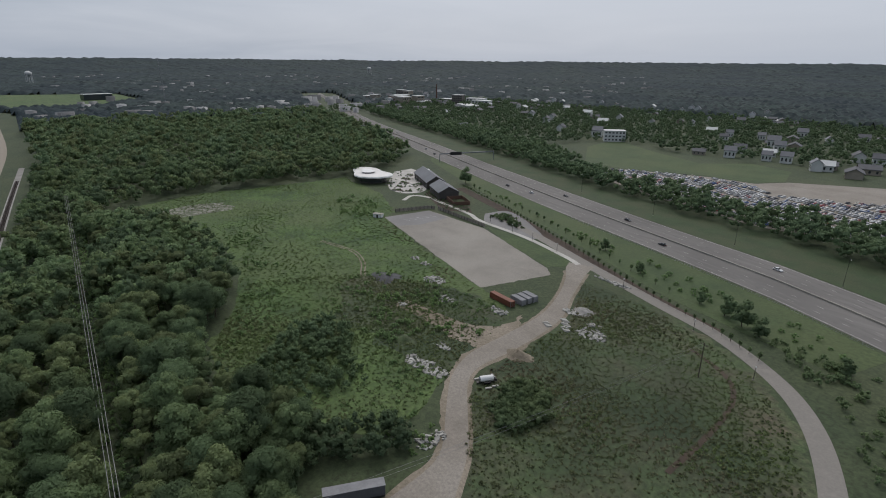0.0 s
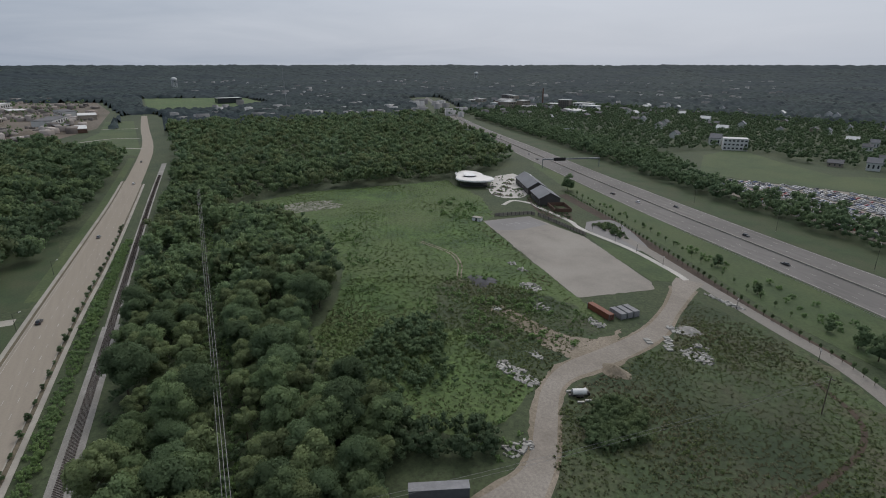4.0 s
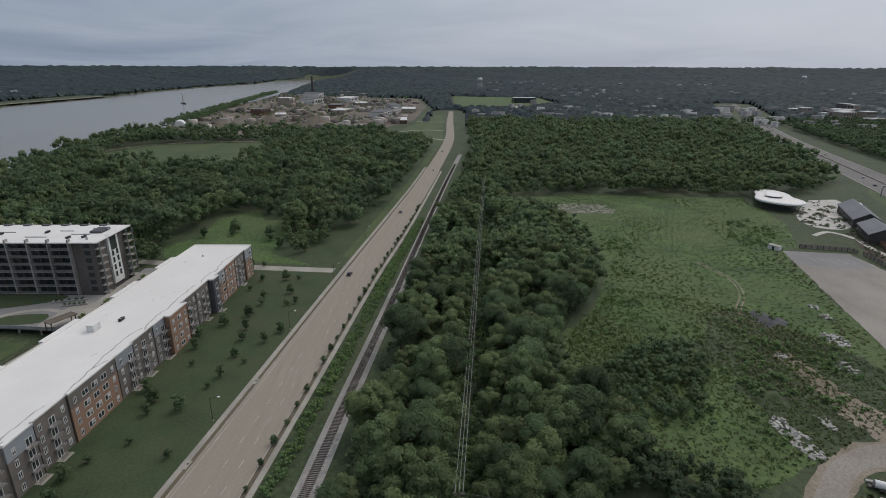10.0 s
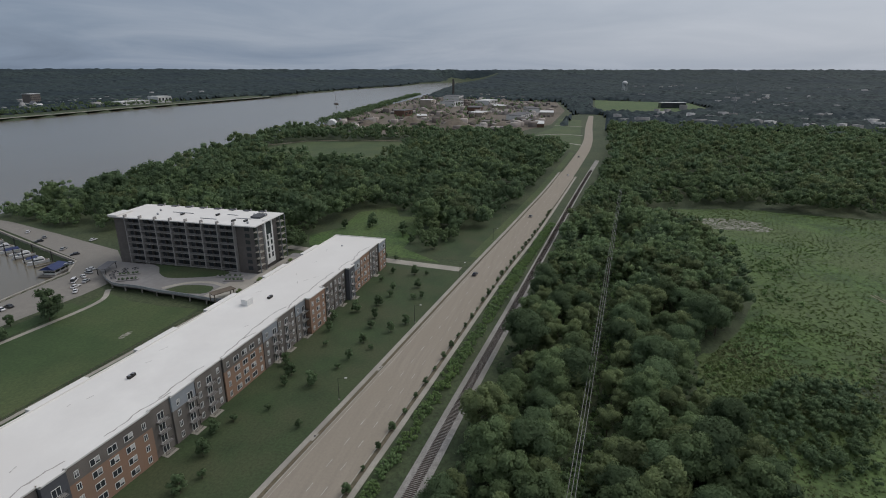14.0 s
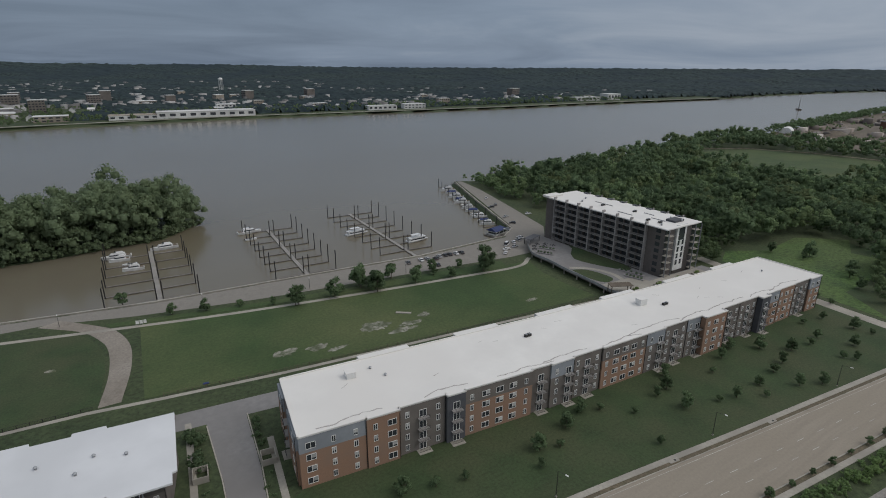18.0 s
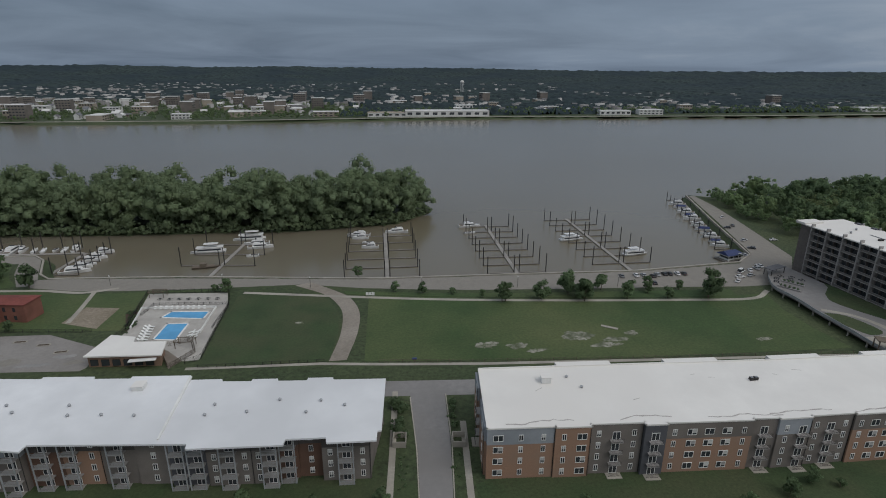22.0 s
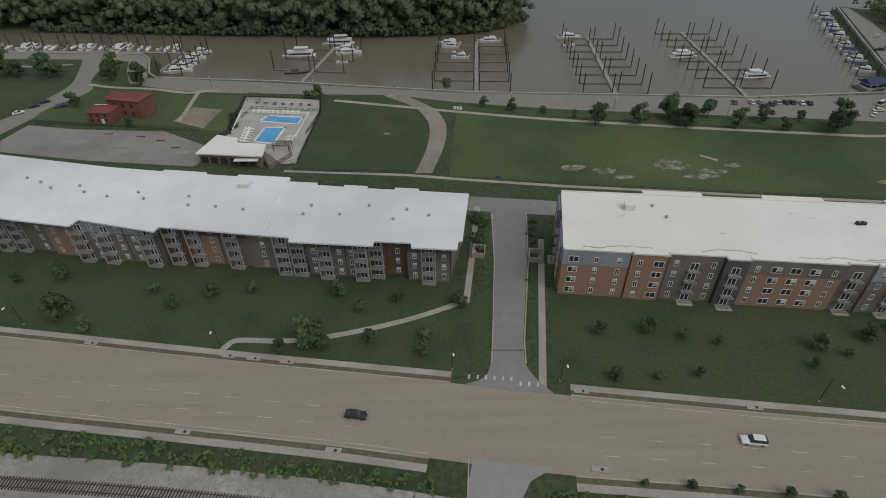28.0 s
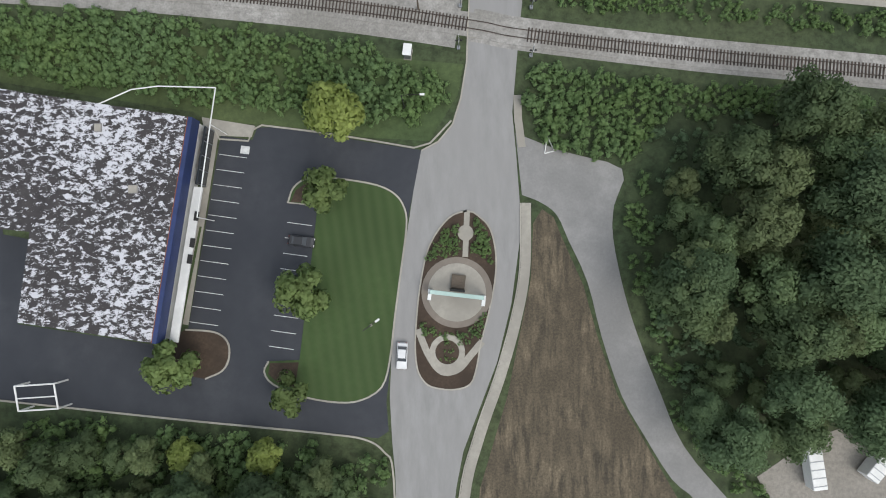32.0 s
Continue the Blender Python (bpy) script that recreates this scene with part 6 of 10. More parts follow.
for k, (x, y) in enumerate(((196, 207), (200, 209), (204, 207), (193, 203.5), (206, 203), (201, 204.5))):
    tb = empty("terrace_table", x, y, 2.5, 31 * k)
    part("top", rods(((0, 0, 0.7), (0, 0, 0.76), 0.65), seg=12), M["dark_metal"], tb)
    part("stem", rods(((0, 0, 0), (0, 0, 0.7), 0.07)), M["dark_metal"], tb)
    for a in range(4):
        c_, s_ = math.cos(a * 1.571), math.sin(a * 1.571)
        part("seat", bx(-0.24, -0.24, 0, 0.24, 0.24, 0.45, 0.03, pose(c_ * 1.15, s_ * 1.15, 0, 0, 0, a * 90)), M["slate"], tb)
    tagged(tb, "dark round table with four seats on the terrace", "table", "tables on the terrace")
hood = empty("terrace_canopy", 200, 213.5, 2.5, 18)
for x in (-5, 5):
    for y in (-1.8, 1.8):
        part("post", bx(x - 0.12, y - 0.12, 0, x + 0.12, y + 0.12, 3.0), M["dark_metal"], hood)
part("roof", bx(-5.5, -2.2, 3.0, 5.5, 2.2, 3.25, 0.04), M["slate"], hood, "slate-grey flat canopy roof")
tagged(hood, "dark flat canopy at the end of the terrace", "canopy")
ramp = empty("terrace_balustrade", 186, 176, 2.5)
_r = resample(DECK_EDGE, 3.0)
for k, (a, b) in enumerate(zip(_r, _r[1:])):
    d = b - a
    m = pose(a.x - 186, a.y - 176, 0, 0, 0, math.degrees(math.atan2(d.y, d.x)))
    part("rail_panel", bx(0.05, -0.05, 0.1, d.length - 0.05, 0.05, 1.1, 0, m), M["galv"], ramp)
    part("post", bx(-0.06, -0.06, 0, 0.06, 0.06, 1.2, 0, m), M["steel"], ramp)
    if k % 3 == 1:
        part("column", bx(-0.25, 0.3, -2.5, 0.25, 0.8, -0.402, 0, m), M["concrete"], ramp)
tagged(ramp, "pale balustrade on columns along the terrace edge", "balustrade")
for x, y in ((191, 136.6), (205.6, 135.3), (218.6, 135), (232.8, 134.5)):
    pl = empty("planter", x, y, 2.5)
    part("trough", bx(-2.4, -1.2, 0, 2.4, 1.2, 0.7, 0.06), M["concrete"], pl)
    ob_mesh("foliage", leaf_mesh("foliage", *leaf_cloud(np.random.default_rng(int(x)), [(-1, 0, 1.0, 0.8), (0.6, 0.1, 1.1, 0.9), (1.3, 0, 0.9, 0.6)], 60, 0.3)), M["leaf"], pl)
    tagged(pl, "long concrete planter with a dark shrub", "planter", "planters by the tower block")
# patched sealant lines on the white roof
M["sealant"] = mat("grey_roof_sealant", (0.24, 0.225, 0.205), (0.42, 0.40, 0.375), s1=0.6, s2=0.2, bump=0.1)
_rs = np.random.default_rng(14)
_fx, _fy = np.array([29, 101, 179, 245.0]), np.array([104.4, 96.4, 91.2, 88.0])
for x0, x1, off in ((34, 52, 1.6), (62, 76, 2.0), (84, 104, 1.8), (100, 118, 2.2), (122, 140, 1.4), (134, 160, 2.6), (158, 176, 1.6), (174, 196, 2.4), (198, 214, 1.6), (210, 232, 2.2)):
    ln, w = [], off
    for x in np.arange(x0, x1, 1.2):
        w = 0.8 * w + 0.2 * off + _rs.normal() * 0.22
        ln.append((x, float(np.interp(x, _fx, _fy)) + max(0.7, w) + 1.1 * math.sin((x - x0) / (x1 - x0) * math.pi)))
    tagged(part("roof_sealant", ribbon_bm([(x - 137, y - 109 + _rs.uniform(0.08, 0.28)) for x, y in ln], [(x - 137, y - 109 - _rs.uniform(0.08, 0.28)) for x, y in ln], RZ + 0.2, RZ + 0.226), M["sealant"], aptR))
for k in range(14):
    x = float(_rs.uniform(40, 236))
    y = float(np.interp(x, _fx, _fy)) + float(_rs.uniform(6, 22))
    part("roof_patch", bx(-_rs.uniform(0.5, 1.6), -0.08, RZ + 0.2, _rs.uniform(0.5, 1.6), 0.08, RZ + 0.227, 0, pose(x - 137, y - 109, 0, 0, 0, float(_rs.uniform(-50, 30)))), M["sealant"], aptR)


# ---- marina ----
WZ = WATER_Z


def dock(name, root, head, left, right, n, first=0.1, last=0.97, pile_h=9.6, width=2.0):
    """A walkway from root to head with n fingers on each side (lengths left, right) and dark piles."""
    a, b = Vector(root), Vector(head)
    u = (b - a).normalized()
    L = (b - a).length
    ang = math.degrees(math.atan2(u.y, u.x))
    d = empty(name, a.x, a.y, WZ, ang)
    part("walkway", bx(-2.5, -width / 2, 0.15, L, width / 2, 0.55, 0.03), M["dock_walk"], d, "grey floating walkway")
    pile = shared("pile", rods(((0, 0, -3), (0, 0, pile_h), 0.25), ((0, 0, pile_h), (0, 0, pile_h + 0.35), 0.27, 0.03), seg=8), M["dark_metal"])
    for side, ln in ((1, left), (-1, right)):
        if ln <= 0:
            continue
        for i in range(n):
            s = L * (first + (last - first) * i / max(1, n - 1))
            y0, y1 = side * (width / 2 + 0.004), side * (width / 2 + ln)
            part("finger", bx(s - 0.45, min(y0, y1), 0.18, s + 0.45, max(y0, y1), 0.5), M["dock"], d)
            ob_mesh("pile", pile, None, d, Matrix.Translation((s, y1 + side * 0.25, random.uniform(-0.8, 0.8))))
            if i % 2 == 0:
                ob_mesh("pile", pile, None, d, Matrix.Translation((s + 0.5, side * (width / 2 + 0.3), random.uniform(-0.8, 0.6))))
    return tagged(d, "floating marina dock with finger piers and tall dark piles", "dock", "marina docks")


M["dock"] = mat("grey_dock_decking", (0.20, 0.185, 0.165), (0.15, 0.138, 0.122), s1=1.0, s2=0.1, bump=0.2)
M["dock_walk"] = mat("pale_dock_decking", (0.30, 0.285, 0.262), (0.235, 0.222, 0.203), s1=1.0, s2=0.1, bump=0.2)
dock("marina_dock", (16, 247), (20.5, 331), 20, 15, 6, 0.08, 0.92)
dock("marina_dock", (82, 244), (88, 338), 14, 14, 8, 0.06, 0.98)
dock("marina_dock", (142, 240), (148, 346), 15, 15, 8, 0.14, 0.98)
dock("marina_dock", (-71, 268), (-63, 322), 20, 16, 3, 0.3, 0.95)
dock("marina_dock", (-151, 279), (-147.5, 317), 0, 13, 6, 0.1, 0.97)
dock("long_dock", (-330, 328), (-149, 317.5), 9, 0, 17, 0.03, 0.97)
_d = dock("long_dock", (213, 249), (262, 388), 9, 0, 12, 0.12, 0.98, 7.0, 2.6)


def boat_hull(L, W, Hh, sheer=0.25):
    bm = bmesh.new()
    st = []
    n = 9
    for i in range(n):
        t = i / (n - 1)
        x = -L / 2 + L * t
        w = W / 2 * (1 - max(0, (t - 0.45) / 0.55) ** 2.2) * (0.92 if i == 0 else 1)
        w = max(w, 0.04)
        z = Hh * (1 + sheer * t * t)
        k = 0.72 - 0.45 * max(0, t - 0.5)
        st.append([bm.verts.new(c) for c in ((x, -w, z), (x, -w * k, -0.15), (x, 0, -0.35), (x, w * k, -0.15), (x, w, z))])
    for a, b in zip(st, st[1:]):
        for j in range(4):
            bm.faces.new((a[j], a[j + 1], b[j + 1], b[j]))
        bm.faces.new((a[4], a[0], b[0], b[4]))
    bm.faces.new(st[0])
    bm.faces.new(st[-1][::-1])
    bmesh.ops.recalc_face_normals(bm, faces=bm.faces[:])
    return bm


def wedge(x0, x1, w0, z0, z1, rake=0.6, w1=None):
    """A cabin: a box narrowing upwards with a raked front."""
    bm = bmesh.new()
    w1 = w1 or w0 * 0.86
    c = [(x0, -w0 / 2, z0), (x1, -w0 / 2, z0), (x1, w0 / 2, z0), (x0, w0 / 2, z0), (x0 + rake * 0.2, -w1 / 2, z1), (x1 - rake, -w1 / 2, z1), (x1 - rake, w1 / 2, z1), (x0 + rake * 0.2, w1 / 2, z1)]
    v = [bm.verts.new(p) for p in c]
    for f in ((0, 1, 2, 3), (4, 5, 6, 7), (0, 1, 5, 4), (1, 2, 6, 5), (2, 3, 7, 6), (3, 0, 4, 7)):
        bm.faces.new([v[i] for i in f])
    bmesh.ops.recalc_face_normals(bm, faces=bm.faces[:])
    return bm


M["boat"] = mat("white_gelcoat", (0.70, 0.70, 0.69), (0.62, 0.62, 0.61), s1=1, s2=0.2, rough=0.3, bump=0.01)


def cruiser(L):
    r = empty("motor_cruiser")
    W = L * 0.30
    part("hull", boat_hull(L, W, 1.3), M["boat"], r)
    part("cabin", wedge(-L * 0.30, L * 0.26, W * 0.72, 1.35, 2.7, 1.2), M["boat"], r)
    part("window_band", wedge(-L * 0.25, L * 0.235, W * 0.745, 1.75, 2.35, 0.55, W * 0.70), M["glass"], r)
    part("flybridge", wedge(-L * 0.24, L * 0.08, W * 0.6, 2.7, 3.35, 0.5), M["boat"], r)
    part("windscreen", wedge(L * 0.0, L * 0.06, W * 0.5, 3.35, 3.8, 0.3), M["glass"], r)
    part("rail", rods(((L * 0.1, W * 0.42, 1.45), (L * 0.1, W * 0.42, 2.1), 0.03), ((L * 0.1, W * 0.42, 2.1), (L * 0.46, 0.05, 2.2), 0.03), ((L * 0.1, -W * 0.42, 1.45), (L * 0.1, -W * 0.42, 2.1), 0.03),
                      ((L * 0.1, -W * 0.42, 2.1), (L * 0.46, -0.05, 2.2), 0.03), seg=6), M["steel"], r)
    part("aft_deck", bx(-L * 0.47, -W * 0.36, 1.36, -L * 0.31, W * 0.36, 1.46), M["wood"], r)
    return tagged(r, "white motor cruiser moored at the dock", "boat", "moored boats")


def houseboat(L):
    r = empty("houseboat")
    W = L * 0.28
    part("hull", boat_hull(L, W, 0.9, 0.1), M["boat"], r)
    part("cabin", wedge(-L * 0.42, L * 0.30, W * 0.86, 0.95, 3.1, 0.5, W * 0.82), M["boat"], r)
    part("window_band", wedge(-L * 0.38, L * 0.275, W * 0.875, 1.6, 2.5, 0.2, W * 0.85), M["glass"], r)
    part("upper_deck", bx(-L * 0.44, -W * 0.45, 3.1, L * 0.32, W * 0.45, 3.25), M["boat"], r)
    part("canopy", bx(-L * 0.30, -W * 0.36, 5.0, L * 0.10, W * 0.36, 5.1), M["boat"], r)
    for x in (-0.28, 0.08):
        for s in (-1, 1):
            part("canopy_post", rods(((L * x, s * W * 0.33, 3.25), (L * x, s * W * 0.33, 5.0), 0.05)), M["steel"], r)
    part("rail", bx(-L * 0.43, -W * 0.44, 4.0, L * 0.31, -W * 0.43, 4.06), M["steel"], r)
    return tagged(r, "long white houseboat with an upper deck", "boat", "moored boats")


def runabout(L):
    r = empty("runabout")
    W = L * 0.34
    part("hull", boat_hull(L, W, 0.8), M["boat"], r)
    part("cockpit", bx(-L * 0.40, -W * 0.32, 0.84, L * 0.05, W * 0.32, 0.9), M["dark_metal"], r)
    part("windscreen", wedge(L * 0.02, L * 0.14, W * 0.7, 0.9, 1.5, 0.5), M["glass"], r)
    part("motor", bx(-L * 0.56, -0.25, 0.2, -L * 0.49, 0.25, 1.2, 0.05), M["dark_metal"], r)
    return tagged(r, "small white runabout at its slip", "boat", "moored boats")


def covered(L):
    r = empty("covered_boat")
    W = L * 0.34
    part("hull", boat_hull(L, W, 0.9), M["boat"], r)
    part("cover", wedge(-L * 0.46, L * 0.32, W * 0.9, 0.95, 1.9, 1.0, W * 0.4), M["blue"], r, "blue canvas cover")
    return tagged(r, "boat under a blue canvas cover", "boat", "moored boats")


def sailboat(L):
    r = empty("sailing_boat")
    W = L * 0.3
    part("hull", boat_hull(L, W, 0.9), M["boat"], r)
    part("cabin", wedge(-L * 0.1, L * 0.22, W * 0.55, 0.95, 1.5, 0.6), M["boat"], r)
    part("mast", rods(((L * 0.08, 0, 0.9), (L * 0.08, 0, 11.5), 0.09, 0.06)), M["wood"], r)
    part("boom", rods(((L * 0.08, 0, 2.2), (-L * 0.38, 0, 2.2), 0.09)), M["boat"], r)
    return tagged(r, "white sailing boat with bare mast", "boat", "moored boats")


CR, CR2, HB, RU, CV, SB = cruiser(14.5), cruiser(10), houseboat(19), runabout(6.8), covered(7.5), sailboat(8.5)
for src, x, y, rz in ((HB, -81, 309, 184), (HB, -62, 331, 184), (CR, -56, 320, 184), (CR, -53, 313, 4), (RU, -55, 298, 190), (CR, 4, 328, 178), (CR2, 5, 322, 178), (CR, 28, 332, 184), (CR2, 10, 303, 176), (RU, 9, 312, 180), (CR, 77, 338, 0),
                      (RU, 74, 323, 0), (HB, 133, 300, 5), (HB, 158, 268, 4), (CR, -140, 286, 8)):
    place(src, x, y, WZ + 0.12, 0.8 if x > 100 else 1.0, rz)
_r = random.Random(8)
for i in range(30):
    x = -322 + i * 5.75 + _r.uniform(-0.7, 0.7)
    src = (CR2, SB, RU, CR, CR2, SB, SB, RU, SB, CR2)[i % 10]
    place(src, x, 334.5 - (x + 330) * 0.058, WZ + 0.12, _r.uniform(0.9, 1.1), 93 + _r.uniform(-5, 5) + 180 * (i % 3 == 0))
for i in range(6):
    place((CR2, RU, CR2, CR2, RU)[i % 5], -139.5 + (i % 2) * 1.5, 292.5 + i * 4.9, WZ + 0.12, 1.0, 8)
_u = Vector((49, 139)).normalized()
for i in range(14):
    s = 24 + i * 8.8
    x, y = 213 + _u.x * s - _u.y * 6.2, 249 + _u.y * s + _u.x * 6.2
    place((CR2, CV, CR2, RU, CV, CR2, RU)[i % 7], x, y, WZ + 0.12, _r.uniform(1.0, 1.25), 158 + _r.uniform(-6, 6))
bh = empty("boat_house", 206, 252, WZ, 12)
part("float", bx(-7, -4.5, 0.1, 7, 4.5, 0.6), M["dock"], bh)
part("wall", bx(-4.6, -2.8, 0.6, 4.6, 2.8, 3.4), M["white"], bh)
part("window_band", bx(-4.65, -2.85, 1.6, 4.65, 2.85, 2.6), M["glass"], bh)
bm = bmesh.new()
prism(bm, [(-6, -4), (6, -4), (6, 4), (-6, 4)], 3.4, 3.55)
for v in bm.verts:
    pass
part("eave", bm, M["white"], bh)
part("roof", wedge(-6.1, 6.1, 8.2, 3.55, 5.4, 2.5, 0.6), M["blue"], bh, "blue hipped roof")
for x in (-5.4, -1.8, 1.8, 5.4):
    part("post", bx(x - 0.1, -3.9, 0.6, x + 0.1, -3.7, 3.4), M["white"], bh)
tagged(bh, "floating boat house with a blue roof", "boat house")
barge = empty("wooden_barge", -76, 283, WZ, 4)
part("hull", boat_hull(14, 4.4, 0.9, 0.05), M["wood"], barge)
part("deck", bx(-6.6, -1.9, 0.95, 4, 1.9, 1.05), M["wood"], barge)
part("shelter", bx(-3, -1.4, 1.05, 0, 1.4, 2.6, 0.05), M["wood"], barge)
tagged(barge, "old brown wooden barge", "boat")
# retaining wall along the water
_q = [(-600, 361), (-300, 315), (-251, 310), (-207, 307), (-166, 304), (-158.6, 296), (-149.6, 274), (-143, 267), (-82, 260), (-24, 249.5), (13, 243), (84, 238), (139, 233.5), (200, 237), (214, 247), (240, 318), (267, 388)]
band("quay_wall", _q, 0.9, 0.35, M["concrete"], z0=-6, label="concrete quay wall at the water's edge", category="quay")
# pool court
flat("pool_deck", [(-89, 190), (-73, 190), (-66, 184), (-59.3, 176), (-54, 176), (-53.4, 222), (-56, 236), (-90, 240.2), (-88, 222), (-86, 203)], 0.08, M["deck_white"], label="pale concrete pool deck", category="terrace")
M["pool"] = mat("blue_pool_water", (0.10, 0.36, 0.62), (0.085, 0.32, 0.57), s1=0.4, s2=0.1, rough=0.08, bump=0.08, bscale=2.0, spec=0.5)
for name, pts in (("pool_long", [(-77.2, 213.5), (-60.4, 209.8), (-59.4, 216.6), (-74.8, 218.8)]), ("pool_square", [(-74.3, 194.2), (-66.0, 192.4), (-64.9, 206.4), (-73.1, 207.2)])):
    p = empty("swimming_pool", *np.mean(pts, 0))
    c = np.mean(pts, 0)
    lp = [(x - c[0], y - c[1]) for x, y in pts]
    part("water", prism_bm(lp, 0.0, 0.10), M["pool"], p, "clear blue water")
    rim(p, lp, 0.08, 0.10, 0.7, M["white"])["label"] = "white pool edge"
    tagged(p, "blue swimming pool with a white edge", "swimming pool", "swimming pools")
ph = empty("pool_house", -77, 180)
_pf = [(-89.6, 176.2), (-64.6, 173.4), (-65.8, 183.2), (-77, 184.6), (-77.6, 188.5), (-86.6, 191.4)]
part("wall", prism_bm(base_of([(-88.8, 177.0), (-65.4, 174.2), (-66.6, 182.4), (-77.8, 183.8), (-78.4, 187.7), (-86.2, 190.4)], ph), 0, 4.0), M["brick"], ph, "orange brick walls")
part("roof", prism_bm(base_of(_pf, ph), 4.0, 4.5), M["white_roof"], ph, "flat white roof")
for i in range(6):
    x = -11 + i * 3.6
    part("window", bx(x, -2.9 - i * 0.51 - 0.62, 0.6, x + 2.4, -2.9 - i * 0.51 + 0.2, 2.8), M["glass"], ph)
part("awning", bx(2, -7.6, 3.0, 10.6, -5.6, 3.2), M["white"], ph)
tagged(ph, "low brick pool house with a flat white roof", "pool house")
LOUNGE = empty("sun_lounger")
part("bed", bx(-0.35, -1.0, 0.28, 0.35, 0.4, 0.36, 0.02), M["white"], LOUNGE)
part("backrest", bx(-0.35, 0.0, -0.04, 0.35, 0.7, 0.04, 0.02, pose(0, 0.4, 0.32, 35)), M["white"], LOUNGE)
for x in (-0.3, 0.3):
    for y in (-0.85, 0.3):
        part("leg", bx(x - 0.03, y - 0.03, 0, x + 0.03, y + 0.03, 0.28), M["white"], LOUNGE)
tagged(LOUNGE, "white sun lounger by the pool", "sun lounger", "sun loungers by the pool")
for i in range(12):
    place(LOUNGE, -78.5 + (i % 2) * 1.6 - 0.1 * i, 194 + (i // 2) * 2.2, 0.08, 1.3, 70)
for i in range(10):
    place(LOUNGE, -82 + i * 2.2, 222.6 - i * 0.27, 0.08, 1.3, 10)
for i in range(6):
    place(LOUNGE, -61.5 + (i % 2) * 1.8, 193 + (i // 2) * 2.4, 0.08, 1.3, -60)


def fence_line(name, line, h, step, label, material, post=0.06, bar=0.35):
    pts = resample(line, step)
    r = empty(name, pts[0].x, pts[0].y)
    for a, b in zip(pts, pts[1:]):
        d = b - a
        ang = math.degrees(math.atan2(d.y, d.x))
        m = pose(a.x - pts[0].x, a.y - pts[0].y, 0, 0, 0, ang)
        part("post", bx(-post, -post, 0, post, post, h, 0, m), material, r)
        n = max(2, int(d.length / bar))
        xs = []
        for i in range(n + 1):
            x = post + (d.length - 2 * post - 0.04) * i / n
            xs += [x, x + 0.04]
        bm = lattice(xs, [0.12, 0.18, h - 0.16, h - 0.1], lambda i, k: k == 1 and i % 2 == 1, -0.02, 0.02)
        bmesh.ops.transform(bm, matrix=m, verts=bm.verts[:])
        part("panel", bm, material, r)
    return tagged(r, label, "fence")


fence_line("pool_fence", [(-58, 174), (-53.4, 176), (-52.8, 222), (-55.4, 236.6), (-90.5, 241), (-88.8, 222), (-86.8, 203), (-90, 191)], 2.0, 3.0, "dark metal fence round the pool", M["dark_metal"])
fence_line("guard_rail", [(203, -281.5), (120, -258.5), (60.7, -239.5), (25, -223.5)], 0.9, 4.0, "grey steel guard rail beside the highway", M["steel"], bar=4.0)
fence_line("pool_railing", [(-85.6, 216.3), (-83.9, 226.8), (-52.8, 222.9), (-54.3, 207.5), (-55.1, 199.2)], 1.3, 2.6, "dark railing round the upper pool deck", M["dark_metal"])
fence_line("patio_fence", [(-66, 178.5), (-62.6, 171.5), (-56.4, 181.5), (-59.5, 190.5), (-68, 188)], 1.9, 2.2, "brown board fence round the pool house yard", M["wood"], bar=0.16)
flat("patio_paving", [(-66, 178.5), (-62.6, 171.5), (-56.4, 181.5), (-59.5, 190.5), (-68, 188)], 0.07, M["plaza"], label="brown-grey paved yard beside the pool house", category="pavement")
flat("pool_bed", [(-92.6, 219.8), (-89.2, 225.3), (-84.6, 207.7), (-85.4, 199.5)], 0.07, M["mulch"], label="dark planting bed beside the pool deck", category="planting bed")
fence_line("lawn_fence", [(-53, 170.5), (-10, 167.6)], 1.3, 3.0, "dark metal fence at the lawn's edge", M["dark_metal"])
fence_line("lot_fence", [(-172, 214), (-119, 207.5), (-101.5, 204.5), (-96, 205)], 1.5, 3.2, "dark fence along the empty lot", M["dark_metal"])
fence_line("walk_fence", [(7, 164.6), (41, 159.4), (96, 152.6), (142, 147.2), (182, 142.4)], 1.1, 4.0, "low fence along the back walk", M["wood"], bar=2.0)
# terrace round the pools: low walls, pergola, parasols, planting
pw = empty("pool_terrace_wall", -72, 215)
for x0, y0, x1, y1 in ((-15.5, 8.5, 14.5, 5.0), (-15.5, 8.5, -13.5, -10.5), (14.5, 5.0, 13.5, -18)):
    _d2 = Vector((x1 - x0, y1 - y0))
    part("wall", bx(0, -0.2, 0, _d2.length, 0.2, 0.9, 0.03, pose(x0, y0, 0.08, 0, 0, math.degrees(math.atan2(_d2.y, _d2.x)))), M["white"], pw)
tagged(pw, "low white wall round the swimming pools", "wall")
for x, y, rz in ((-85, 236.5, -7), (-61, 187, -6)):
    pg = empty("pool_pergola", x, y, 0.08, rz)
    for i in range(9):
        part("slat", bx(-3.4 + i * 0.82, -2.2, 2.7, -3.28 + i * 0.82, 2.2, 2.85), M["wood"], pg)
    for sx in (-3, 3):
        part("beam", bx(-3.5, sx * 0.6 - 0.08, 2.5, 3.5, sx * 0.6 + 0.08, 2.7), M["wood"], pg)
        for sy in (-1.8, 1.8):
            part("post", bx(sx - 0.1, sy - 0.1, 0, sx + 0.1, sy + 0.1, 2.5), M["wood"], pg)
    tagged(pg, "dark wooden pergola at the pool terrace", "pergola", "pool pergolas")
_r3 = random.Random(31)
